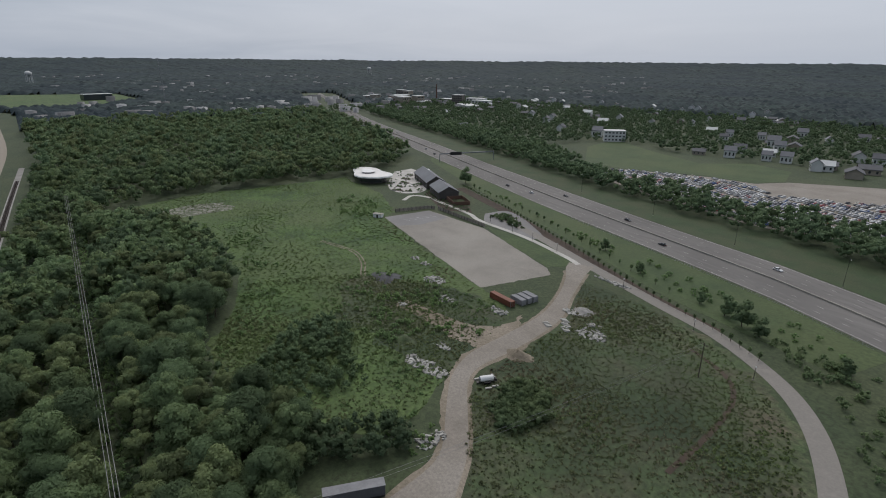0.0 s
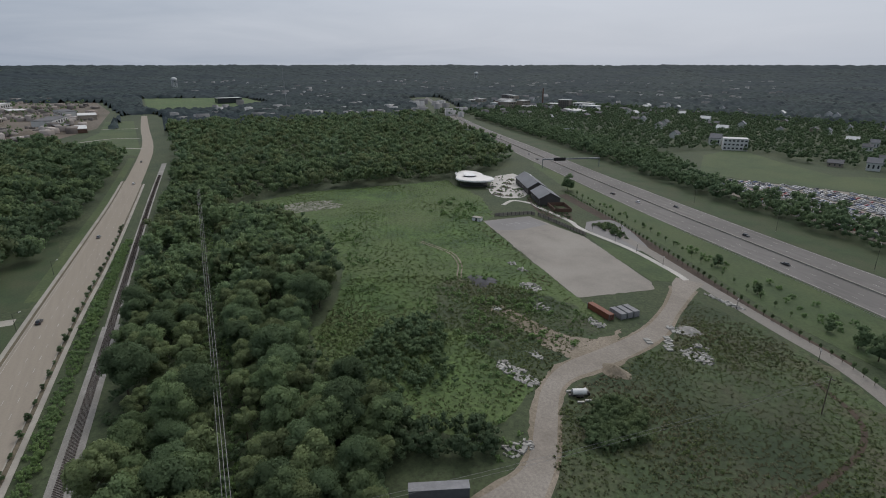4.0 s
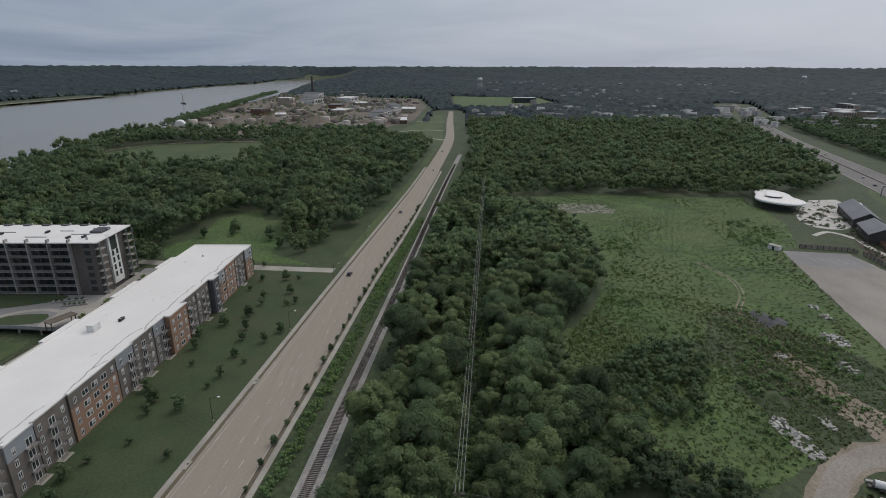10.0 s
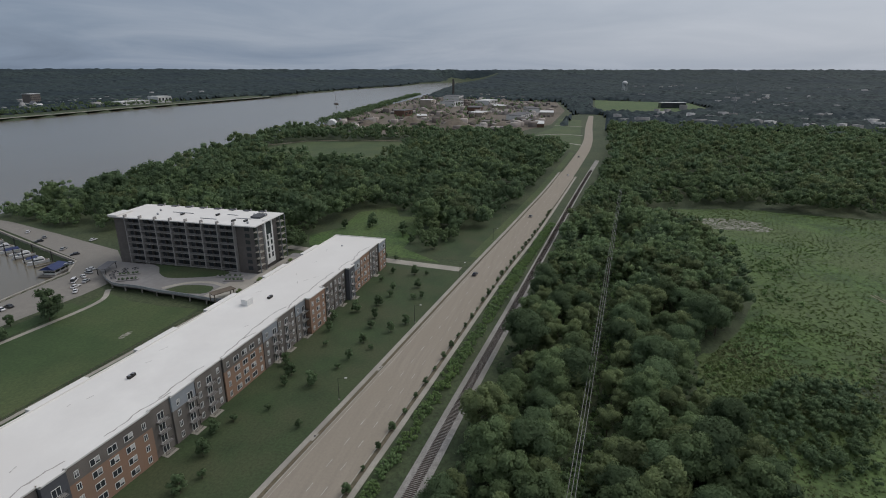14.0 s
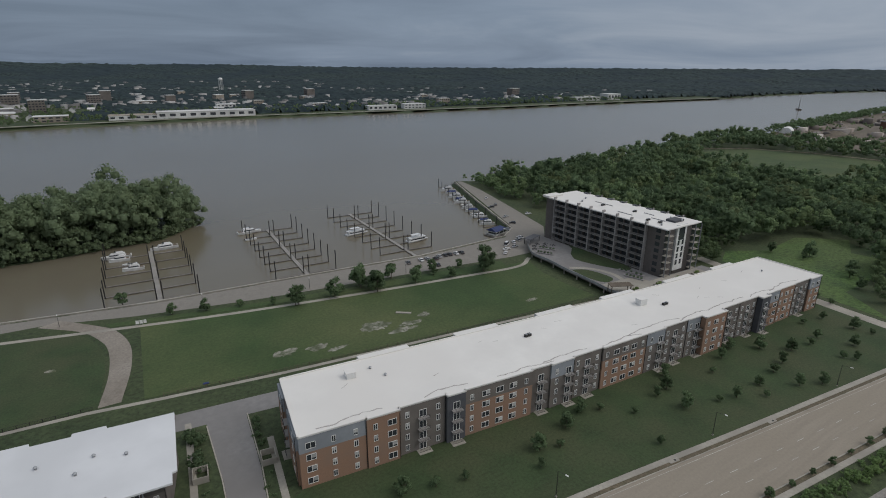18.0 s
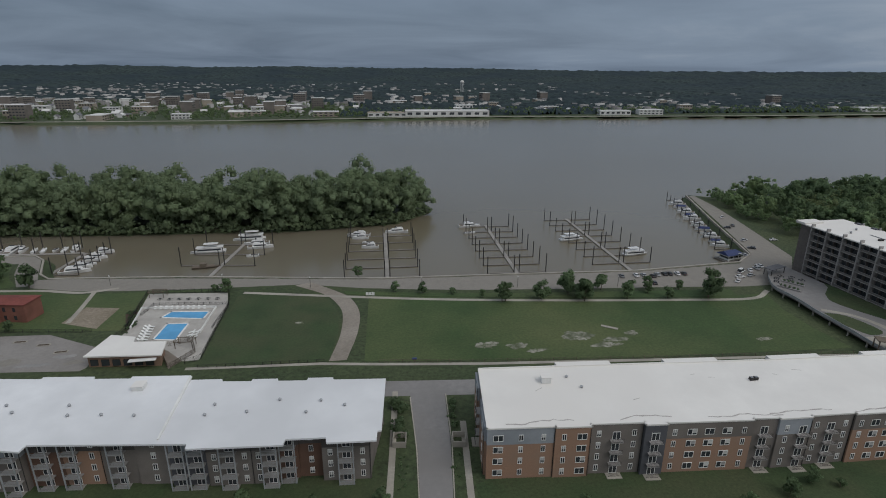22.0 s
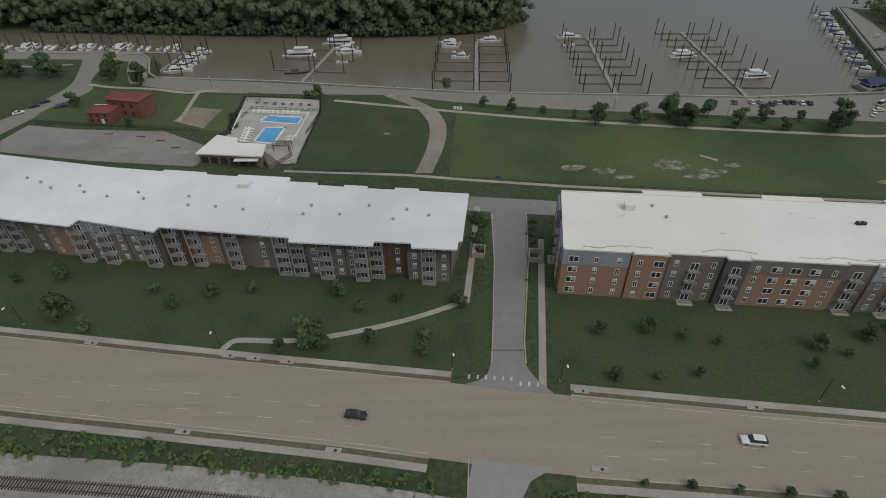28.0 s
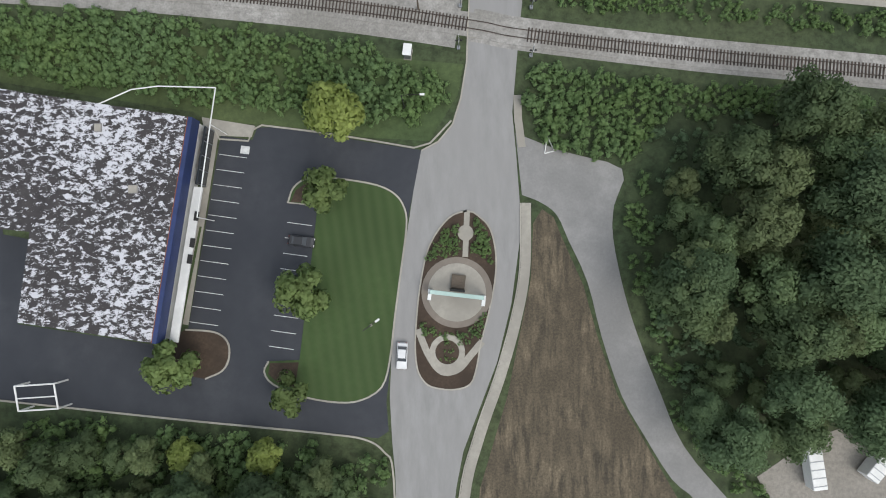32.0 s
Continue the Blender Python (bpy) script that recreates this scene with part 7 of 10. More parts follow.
for k in range(7):
    x, y = -83 + k * 4.0, 232.2 - k * 0.5
    ds = empty("pool_table", x, y, 0.08, k * 25)
    part("top", rods(((0, 0, 0.7), (0, 0, 0.75), 0.6), seg=14), M["dark_metal"], ds)
    part("stem", rods(((0, 0, 0), (0, 0, 0.7), 0.06)), M["dark_metal"], ds)
    part("foot", rods(((0, 0, 0), (0, 0, 0.05), 0.35), seg=10), M["dark_metal"], ds)
    for a in range(4):
        c_, s_ = math.cos(a * 1.571), math.sin(a * 1.571)
        part("seat", bx(-0.22, -0.22, 0.4, 0.22, 0.22, 0.46, 0.02, pose(c_ * 1.0, s_ * 1.0, 0, 0, 0, a * 90)), M["dark_metal"], ds)
    tagged(ds, "dark round table with four seats on the pool terrace", "table", "tables on the pool terrace")
# red brick house
rh = empty("red_brick_house", -138, 218)
def bw(pts, z1, name="wall"):
    bm = bmesh.new()
    for (a, b), (c, d) in zip(pts, pts[1:]):
        A, B = Vector((a, b)), Vector((c, d))
        dd = B - A
        m = Matrix.Translation((A.x, A.y, 0)) @ Matrix.Rotation(math.atan2(dd.y, dd.x), 4, "Z")
        box(bm, 0, -0.2, 0, dd.length, 0.2, z1, 0, m)
    return part(name, bm, M["brick_red"], rh, "red brick wall")


M["brick_red"] = mat("red_brick", (0.225, 0.098, 0.072), (0.175, 0.078, 0.058), s1=3, s2=0.2, bump=0.2, stretch=(1, 1, 3))
M["red_tile"] = mat("faded_red_roofing", (0.205, 0.062, 0.050), (0.150, 0.048, 0.040), s1=1.2, s2=0.2, bump=0.2)


def red_roof(pts, z, rise, name="roof"):
    """A low hipped roof over four corners."""
    bm = bmesh.new()
    c = [Vector((x, y, z)) for x, y in pts]
    a, b = (c[0] + c[1]) / 2, (c[2] + c[3]) / 2
    r0, r1 = a.lerp(b, 0.22) + Vector((0, 0, rise)), a.lerp(b, 0.78) + Vector((0, 0, rise))
    lo = [bm.verts.new(v) for v in c]
    under = [bm.verts.new(v - Vector((0, 0, 0.25))) for v in c]
    p, q = bm.verts.new(r0), bm.verts.new(r1)
    for f in ((lo[0], lo[1], p), (lo[1], lo[2], q, p), (lo[2], lo[3], q), (lo[3], lo[0], p, q)):
        bm.faces.new(f)
    for k in range(4):
        bm.faces.new((under[k], under[(k + 1) % 4], lo[(k + 1) % 4], lo[k]))
    bm.faces.new(under[::-1])
    bmesh.ops.recalc_face_normals(bm, faces=bm.faces[:])
    return part(name, bm, M["red_tile"], rh, "faded red roof")


bw([(-10.2, 2), (-9.6, -5), (0, -5.4), (0.4, 3), (-10.2, 2)], 4.8)
red_roof([(-10.8, 2.6), (-10.2, -5.6), (0.2, -6), (0.6, 3.4)], 4.9, 1.5)
bw([(-6, 11), (-4.5, 3), (10.6, -0.6), (12.4, 8), (-6, 11)], 7.6)
red_roof([(-6.6, 11.8), (-5, 2.2), (11.2, -1.4), (13, 8.6)], 7.7, 1.0)
part("ridge_cap", rods(((-8, -0.4, 6.5), (-2.6, -0.6, 6.5), 0.15), seg=6), M["white"], rh)
for x, y, a in ((-8.4, -5.1, -2), (-5.6, -5.2, -2), (-2.4, -5.3, -2)):
    for z in (0.9, 2.9):
        part("window", bx(-0.55, -0.26, z, 0.55, 0.26, z + 1.3, 0, pose(x, y, 0, 0, 0, a)), M["glass"], rh)
for x, y, a in ((-1.4, 2.3, -13.4), (2.6, 1.35, -13.4), (6.6, 0.4, -13.4)):
    for z in (1.0, 4.4):
        part("window", bx(-0.6, -0.26, z, 0.6, 0.26, z + 1.8, 0, pose(x, y, 0, 0, 0, a)), M["glass"], rh)
part("white_door", bx(-0.6, -0.28, 0, 0.6, 0.28, 2.2, 0, pose(-4, -5.25, 0, 0, 0, -2)), M["white"], rh)
tagged(rh, "two-storey red brick house with faded red roofs", "house")


# ---- vehicles ----
def paint(name, c):
    return mat(name, c, tuple(v * 0.9 for v in c), s1=1, s2=0.3, rough=0.3, bump=0, spec=0.5)


PAINTS = {"white": paint("white_car_paint", (0.68, 0.68, 0.68)), "black": paint("black_car_paint", (0.022, 0.023, 0.026)), "silver": paint("silver_car_paint", (0.36, 0.37, 0.38)), "grey": paint("grey_car_paint", (0.13, 0.135, 0.14)),
          "red": paint("red_car_paint", (0.25, 0.03, 0.025)), "blue": paint("blue_car_paint", (0.03, 0.06, 0.16))}


def car(color, L=4.6, W=1.82, Hc=1.45, cab=(-0.36, 0.20), style="car"):
    r = empty(style)
    bm = bmesh.new()
    prof = [(-0.5, 0.32), (-0.5, 0.62), (-0.47, 0.86), (-0.30, 0.93), (0.16, 0.93), (0.36, 0.85), (0.475, 0.68), (0.5, 0.48), (0.5, 0.30)]
    A = [bm.verts.new((x * L, -W / 2 * (0.97 if z > 0.8 else 1), z)) for x, z in prof]
    B = [bm.verts.new((x * L, W / 2 * (0.97 if z > 0.8 else 1), z)) for x, z in prof]
    n = len(prof)
    bm.faces.new(A)
    bm.faces.new(B[::-1])
    for i in range(n):
        bm.faces.new((A[i], B[i], B[(i + 1) % n], A[(i + 1) % n]))
    bmesh.ops.recalc_face_normals(bm, faces=bm.faces[:])
    bmesh.ops.bevel(bm, geom=bm.edges[:], offset=0.05, segments=1, affect="EDGES")
    body = part("body", bm, PAINTS[color], r)
    x0, x1 = cab[0] * L, cab[1] * L
    part("glasshouse", wedge(x0, x1, W * 0.86, 0.92, Hc - 0.06, 0.62, W * 0.72), M["glass"], r)
    part("roof", bx(x0 + 0.45, -W * 0.36, Hc - 0.06, x1 - 0.62, W * 0.36, Hc, 0.025), PAINTS[color], r)
    for s in (-1, 1):
        part("headlight", bx(L * 0.478, s * W * 0.32 - 0.16, 0.58, L * 0.497, s * W * 0.32 + 0.16, 0.72), M["white"], body)
        part("tail_light", bx(-L * 0.502, s * W * 0.36 - 0.14, 0.66, -L * 0.492, s * W * 0.36 + 0.14, 0.82), PAINTS["red"], body)
        for x in (-0.30, 0.31):
            w = part("wheel", rods(((x * L, s * (W / 2 - 0.2), 0.32), (x * L, s * (W / 2 + 0.01), 0.32), 0.32), seg=14), M["rubber"], r)
            part("rim", rods(((x * L, s * (W / 2 + 0.011), 0.32), (x * L, s * (W / 2 + 0.02), 0.32), 0.2), seg=10), M["steel"], w)
    return tagged(r, "%s car with dark windows" % color, "car")


CARS = {c: car(c) for c in PAINTS}
SUV = car("white", 4.8, 1.9, 1.75, (-0.47, 0.22), "suv")
tagged(SUV, "white sport utility vehicle on the boulevard", "car")
VAN = car("white", 5.4, 2.0, 2.2, (-0.48, 0.30), "van")
tagged(VAN, "white van parked on the lot", "van")


def park(color, x, y, rz, label, z=0.05, src=None):
    c = place(src or CARS[color], x, y, z, 1.0, rz)
    c["label"] = label
    return c


park("black", -18.5, 67.5, -8, "black sedan driving on the concrete boulevard")
place(SUV, 60, 60.6, 0.03, 1.0, 172)
park("white", -8.75, -14.9, -93, "white sedan on the entrance drive")
park("black", -26.3, 5.2, -8, "black pickup parked at the lawn island", 0.036)
park("black", 243, 41.5, -8, "dark car turning at the cross drive")
park("grey", 360, 24, -8, "grey car on the boulevard far off")
park("white", 520, 2, -8, "pale car on the boulevard far off")
park("black", 640, -8, 172, "dark car on the boulevard far off")
park("black", 6, 151, 170, "black car at the end of the side street")
tagged(part("blue_tarp", bx(-0.9, -0.5, 0.03, 0.9, 0.5, 0.5, 0.2, pose(19.1, 164.6, 0, 0, 0, -8)), M["blue"]), "small bundled blue tarpaulin by the back walk", "tarpaulin")
for i, (x, y, c) in enumerate(((128, 226.7, "grey"), (135.5, 226.5, "white"), (139.2, 226.2, "silver"), (143.2, 224.4, "black"), (146.5, 226, "silver"), (150.2, 226.1, "black"), (153, 226, "black"), (156.7, 225.4, "white"), (160, 225, "black"),
                               (139, 216, "black"))):
    park(c, x, y, 80, c + " car parked along the riverside drive")
for i, (x, y, c) in enumerate(((184.6, 216.6, "white"), (191.3, 217.7, "silver"), (180, 212, "white"), (196, 224, "white"), (201, 226, "silver"), (205, 229, "white"), (209, 246, "silver"), (222, 256, "black"), (236, 296, "black"), (246, 268, "white"),
                               (228, 270, "silver"), (250, 320, "white"), (243, 300, "grey"))):
    park(c, x, y, (20 * i) % 180, c + " car parked at the marina")
place(VAN, 190, 223, 0.06, 1.0, 30)
for i, (x, y, c) in enumerate(((-182.5, 231, "black"), (-180.5, 236, "black"), (-185, 224, "white"), (-190, 212, "black"), (-192, 206, "grey"), (-170.5, 231, "blue"))):
    park(c, x, y, 40, c + " car parked along the lane")
for i, (x, y, c) in enumerate(((-118, 170, "white"), (-160, 181, "white"), (-172, 184, "grey"), (60, 139.5, "white"), (75, 138.5, "silver"), (90, 137.6, "white"), (120, 136, "white"), (132, 135, "silver"), (-22, 151, "white"))):
    park(c, x, y, -8, c + " car parked in the service lane")
for t, lane, c, dr in ((0.10, 0.22, "silver", 0), (0.16, 0.72, "white", 1), (0.24, 0.25, "black", 0), (0.315, 0.3, "white", 0), (0.33, 0.18, "black", 0), (0.30, 0.75, "black", 1), (0.205, 0.8, "white", 1), (0.27, 0.68, "black", 1), (0.44, 0.3, "white", 0),
                       (0.5, 0.7, "grey", 1), (0.42, 0.2, "black", 0), (0.56, 0.25, "white", 0), (0.62, 0.7, "silver", 1), (0.60, 0.3, "grey", 0)):
    i = int(t * 59)
    a, b = Vector(_hn[i]), Vector(_hf[i])
    p = a.lerp(b, lane)
    d = Vector(_hn[i + 1]) - a
    park(c, p.x, p.y, math.degrees(math.atan2(d.y, d.x)) + 180 * dr, c + " car driving on the highway", 0.06)


def salvage_rows():
    """Rows of cars packed on the salvage lot: painted shells, with dark glass bands round their cabins."""
    rng = np.random.default_rng(4)
    shell = np.array([(-2.2, -0.85, 0.3), (2.2, -0.85, 0.3), (2.2, 0.85, 0.3), (-2.2, 0.85, 0.3), (-2.2, -0.85, 0.9), (2.1, -0.85, 0.8), (2.1, 0.85, 0.8), (-2.2, 0.85, 0.9),
                      (-1.4, -0.66, 1.45), (0.35, -0.66, 1.45), (0.35, 0.66, 1.45), (-1.4, 0.66, 1.45), (-1.9, -0.8, 0.92), (1.0, -0.8, 0.9), (1.0, 0.8, 0.9), (-1.9, 0.8, 0.92)])
    faces = np.array([(4, 5, 13, 12), (5, 6, 14, 13), (6, 7, 15, 14), (7, 4, 12, 15), (12, 13, 9, 8), (13, 14, 10, 9), (14, 15, 11, 10), (15, 12, 8, 11), (8, 9, 10, 11), (0, 1, 5, 4), (1, 2, 6, 5), (2, 3, 7, 6), (3, 0, 4, 7)])
    glass = np.array([(-1.7, -0.78, 1.02), (0.72, -0.78, 1.02), (0.30, -0.71, 1.36), (-1.42, -0.71, 1.36), (-1.7, 0.78, 1.02), (0.72, 0.78, 1.02), (0.30, 0.71, 1.36), (-1.42, 0.71, 1.36),
                      (0.90, -0.66, 1.02), (0.90, 0.66, 1.02), (0.47, 0.6, 1.40), (0.47, -0.6, 1.40), (-1.84, -0.66, 1.04), (-1.84, 0.66, 1.04), (-1.47, 0.6, 1.40), (-1.47, -0.6, 1.40)])
    gfaces = np.array([(0, 1, 2, 3), (5, 4, 7, 6), (8, 9, 10, 11), (13, 12, 15, 14)])
    lot = [(298, -432), (263, -458), (205, -481), (167, -478), (140, -452), (112, -462), (78, -480), (20, -500), (-70, -440), (-60, -372), (58, -380), (87, -362), (121, -361), (154, -371), (192, -381), (268, -413)]
    u = Vector((140, -62)).normalized()
    VB, VC = [], []
    for row in range(-14, 28):
        if row % 6 == 4:
            continue
        for col in range(-80, 80):
            x = 100 + u.x * col * 2.7 - u.y * row * 5.1 + rng.uniform(-0.4, 0.4)
            y = -420 + u.y * col * 2.7 + u.x * row * 5.1 + rng.uniform(-0.4, 0.4)
            if rng.random() < 0.08 or not inside(lot, [x], [y])[0]:
                continue
            a = math.atan2(u.x, -u.y) + rng.normal() * 0.12 + math.pi * int(rng.integers(2))
            c, s = math.cos(a), math.sin(a)
            R = np.array([[c, -s, 0], [s, c, 0], [0, 0, 1]])
            k = rng.uniform(0.92, 1.15)
            VB.append(shell @ R.T * k + (x, y, 0.03))
            VC.append(glass @ R.T * k + (x, y, 0.03))
    n = len(VB)
    F = (faces[None] + (np.arange(n) * 16)[:, None, None]).reshape(-1, 4)
    G = (gfaces[None] + (np.arange(n) * 16)[:, None, None]).reshape(-1, 4)
    pm = mat("mixed_car_paint", (0.30, 0.30, 0.31), (0.27, 0.27, 0.28), s1=0.5, s2=0.1, rough=0.35, bump=0, spec=0.5)
    nt = pm.node_tree
    g = nt.nodes.new("ShaderNodeNewGeometry")
    rp = nt.nodes.new("ShaderNodeValToRGB")
    rp.color_ramp.interpolation = "CONSTANT"
    cols = ((0.0, (0.52, 0.52, 0.51)), (0.22, (0.27, 0.275, 0.28)), (0.50, (0.03, 0.03, 0.035)), (0.70, (0.14, 0.145, 0.15)), (0.80, (0.24, 0.03, 0.03)), (0.86, (0.04, 0.08, 0.20)), (0.93, (0.42, 0.38, 0.30)))
    e = rp.color_ramp.elements
    e[0].color = (*cols[0][1], 1)
    e[1].position, e[1].color = cols[-1][0], (*cols[-1][1], 1)
    for p_, c_ in cols[1:-1]:
        e.new(p_).color = (*c_, 1)
    nt.links.new(g.outputs["Random Per Island"], rp.inputs[0])
    nt.links.new(rp.outputs[0], nt.nodes["Principled BSDF"].inputs["Base Color"])
    o = ob_mesh("salvage_cars", mesh_arrays("salvage_cars", np.concatenate(VB), F), pm)
    tagged(o, "packed rows of old cars on the salvage lot", "cars", kind="stuff")
    g2 = ob_mesh("salvage_car_glass", mesh_arrays("salvage_car_glass", np.concatenate(VC), G), M["glass"], o)
    tagged(g2, kind="stuff")


salvage_rows()


# ---- visitor centre, gravel lot, yard ----
vc = empty("curved_pavilion", 380, -247)
def organic(r0, n=48, ph=0.0):
    out = []
    for k in range(n):
        a = 2 * math.pi * k / n
        r = r0 * (1 + 0.24 * math.cos(2 * a + 0.6 + ph) + 0.13 * math.cos(3 * a + 1.2))
        out.append((r * math.cos(a) * 1.15, r * math.sin(a)))
    return out


part("wall", prism_bm(organic(12.5), 0, 5.2), M["dark_panel"], vc, "dark curved wall")
part("window_band", prism_bm(organic(12.6), 1.0, 3.6), M["glass"], vc, "curved glass band")
part("roof", prism_bm(organic(17.2), 5.2, 6.2), M["white"], vc, "white free-form roof")
part("roof_deck", prism_bm(organic(16.0), 6.2, 6.35), M["white_roof"], vc, "pale roof deck")
part("clerestory", prism_bm([(x + 3, y + 1) for x, y in organic(5.6, 36, 0.3)], 6.35, 7.3), M["dark_panel"], vc)
part("upper_roof", prism_bm([(x + 3, y + 1) for x, y in organic(6.4, 36, 0.3)], 7.3, 7.6), M["white"], vc, "small upper white roof")
tagged(vc, "pavilion with a white free-form curved roof", "pavilion")


def gable(name, cx, cy, L, W, wall, ridge, rz, roof_m, wall_m, label, cat="house", windows=4):
    r = empty(name, cx, cy, 0, rz)
    part("wall", bx(-L / 2, -W / 2, 0, L / 2, W / 2, wall), wall_m, r)
    bm = bmesh.new()
    e = 0.6
    pts = [(-W / 2 - e, wall - 0.2), (0, ridge), (W / 2 + e, wall - 0.2), (W / 2 + e, wall + 0.1), (0, ridge + 0.35), (-W / 2 - e, wall + 0.1)]
    a = [bm.verts.new((-L / 2 - e, y, z)) for y, z in pts]
    b = [bm.verts.new((L / 2 + e, y, z)) for y, z in pts]
    bm.faces.new(a)
    bm.faces.new(b[::-1])
    for i in range(6):
        bm.faces.new((a[i], b[i], b[(i + 1) % 6], a[(i + 1) % 6]))
    bmesh.ops.recalc_face_normals(bm, faces=bm.faces[:])
    part("roof", bm, roof_m, r)
    for s in (-1, 1):
        x0, x1 = sorted((s * (L / 2 - 0.05), s * (L / 2 - 0.35)))
        bm = bmesh.new()
        v = [bm.verts.new((x, y, z)) for x in (x0, x1) for y, z in ((-W / 2, wall), (W / 2, wall), (0, ridge + 0.1))]
        for f in ((0, 1, 2), (5, 4, 3), (0, 3, 4, 1), (1, 4, 5, 2), (2, 5, 3, 0)):
            bm.faces.new([v[k] for k in f])
        bmesh.ops.recalc_face_normals(bm, faces=bm.faces[:])
        part("gable", bm, wall_m, r)
    if windows < 0:
        bm = bmesh.new()
        for i in range(-windows):
            x = -L / 2 + L * (i + 0.5) / -windows
            for s in (-1, 1):
                box(bm, x - 0.6, s * (W / 2 + 0.01) - 0.04, wall * 0.3, x + 0.6, s * (W / 2 + 0.01) + 0.04, wall * 0.75)
        tagged(part("window_row", bm, M["glass"], r), kind="stuff")
    for i in range(windows):
        x = -L / 2 + L * (i + 0.5) / windows
        for s in (-1, 1):
            part("window", bx(x - 0.5, s * (W / 2 + 0.01) - 0.04, wall * 0.35, x + 0.5, s * (W / 2 + 0.01) + 0.04, wall * 0.75), M["glass"], r)
    return tagged(r, label, cat)


M["slate_roof"] = mat("grey_metal_roofing", (0.165, 0.170, 0.180), (0.135, 0.140, 0.15), s1=0.6, s2=0.1, rough=0.5, bump=0.05, stretch=(3, 0.3, 1))
_bd = math.degrees(math.atan2(-284.6 + 253.2, 366.5 - 268.3)) + 180
gable("visitor_hall", 340, -278, 44, 15, 5.0, 9.5, 155, M["slate_roof"], M["dark_panel"], "long hall with a dark grey pitched roof", "hall", 8)
gable("visitor_hall", 300, -259.5, 26, 15, 5.0, 9.0, 155, M["slate_roof"], M["dark_panel"], "grey pitched-roof hall with a dark gable end", "hall", 5)
part("skylight", bx(-3, -2.6, 0, 3, 0.6, 0.25, 0, pose(0, 0, 0, 20)), M["white"], tagged(empty("roof_skylight", 352, -287.0, 8.0, 155), "pale rooflight on the hall's ridge", "rooflight"))
br = empty("brick_enclosure", 277, -253, 0, 155)
for x0, y0, x1, y1 in ((-9, -6, 9, -5.7), (-9, 5.7, 9, 6), (-9, -5.7, -8.7, 5.7), (8.7, -5.7, 9, 5.7)):
    part("wall", bx(x0, y0, 0, x1, y1, 2.6), M["brick_dark"], br)
tagged(br, "low brown brick service enclosure", "enclosure")
shed = empty("white_shed", 280.5, -187, 0, 30)
part("wall", bx(-3, -1.6, 0, 3, 1.6, 2.3), M["white"], shed)
part("roof", bx(-3.2, -1.8, 2.3, 3.2, 1.8, 2.5, 0.04), M["concrete"], shed)
part("door", bx(-0.6, 1.6, 0, 0.6, 1.64, 2.0), M["dark_metal"], shed)
tagged(shed, "small pale site shed by the gravel lot", "shed")


def panel_fence(line, step=2.9):
    pts = resample(line, step)
    r = empty("panel_fence", pts[0].x, pts[0].y)
    for a, b in zip(pts, pts[1:]):
        d = b - a
        m = pose(a.x - pts[0].x, a.y - pts[0].y, 0, 0, 0, math.degrees(math.atan2(d.y, d.x)))
        part("post", bx(-0.15, -0.15, 0, 0.15, 0.15, 2.5, 0.02, m), M["dark_metal"], r)
        part("panel", bx(0.16, -0.05, 0.2, d.length - 0.16, 0.05, 2.3, 0, m), M["fence_wood"], r)
    return tagged(r, "pale board fence with dark posts", "fence", "fences round the gravel lot")


panel_fence([(283, -202.5), (276, -226), (270, -228)])
panel_fence([(269.7, -228.4), (244, -226), (218.2, -223.6)])


def container(x, y, rz, mt, label, L=12.2):
    r = empty("shipping_container", x, y, 0.03, rz)
    bm = bmesh.new()
    box(bm, -L / 2, -1.2, 0.12, L / 2, 1.2, 2.55)
    part("body", bm, mt, r)
    n = int(L / 0.55)
    for s in (-1, 1):
        bm = bmesh.new()
        for i in range(n):
            xx = -L / 2 + L * (i + 0.5) / n
            box(bm, xx - 0.14, s * 1.2 - 0.03, 0.3, xx + 0.14, s * 1.2 + 0.03, 2.4)
        part("corrugation", bm, mt, r)
    for sx in (-1, 1):
        for sy in (-1, 1):
            part("corner_post", bx(sx * L / 2 - 0.09, sy * 1.2 - 0.09, 0, sx * L / 2 + 0.09, sy * 1.2 + 0.09, 2.62), M["steel"], r)
    d = part("door", bx(L / 2, -1.1, 0.2, L / 2 + 0.05, 1.1, 2.5), mt, r)
    for y_ in (-0.6, -0.2, 0.2, 0.6):
        part("lock_bar", rods(((L / 2 + 0.08, y_, 0.3), (L / 2 + 0.08, y_, 2.4), 0.03), seg=6), M["steel"], d)
    return tagged(r, label, "shipping container", "shipping containers")


M["grey_paint"] = mat("grey_container_paint", (0.26, 0.26, 0.265), (0.20, 0.20, 0.205), s1=0.7, s2=0.2, bump=0.05)
container(140, -153.7, 175, M["rust"], "rust-red steel shipping container on gravel", 13)
container(135.0, -158.2, -7, M["grey_paint"], "pale grey steel shipping container on gravel", 7)
container(134.6, -161.4, -7, M["grey_paint"], "pale grey steel shipping container on gravel", 7)
container(134.2, -164.6, -7, M["grey_paint"], "pale grey steel shipping container on gravel", 7)
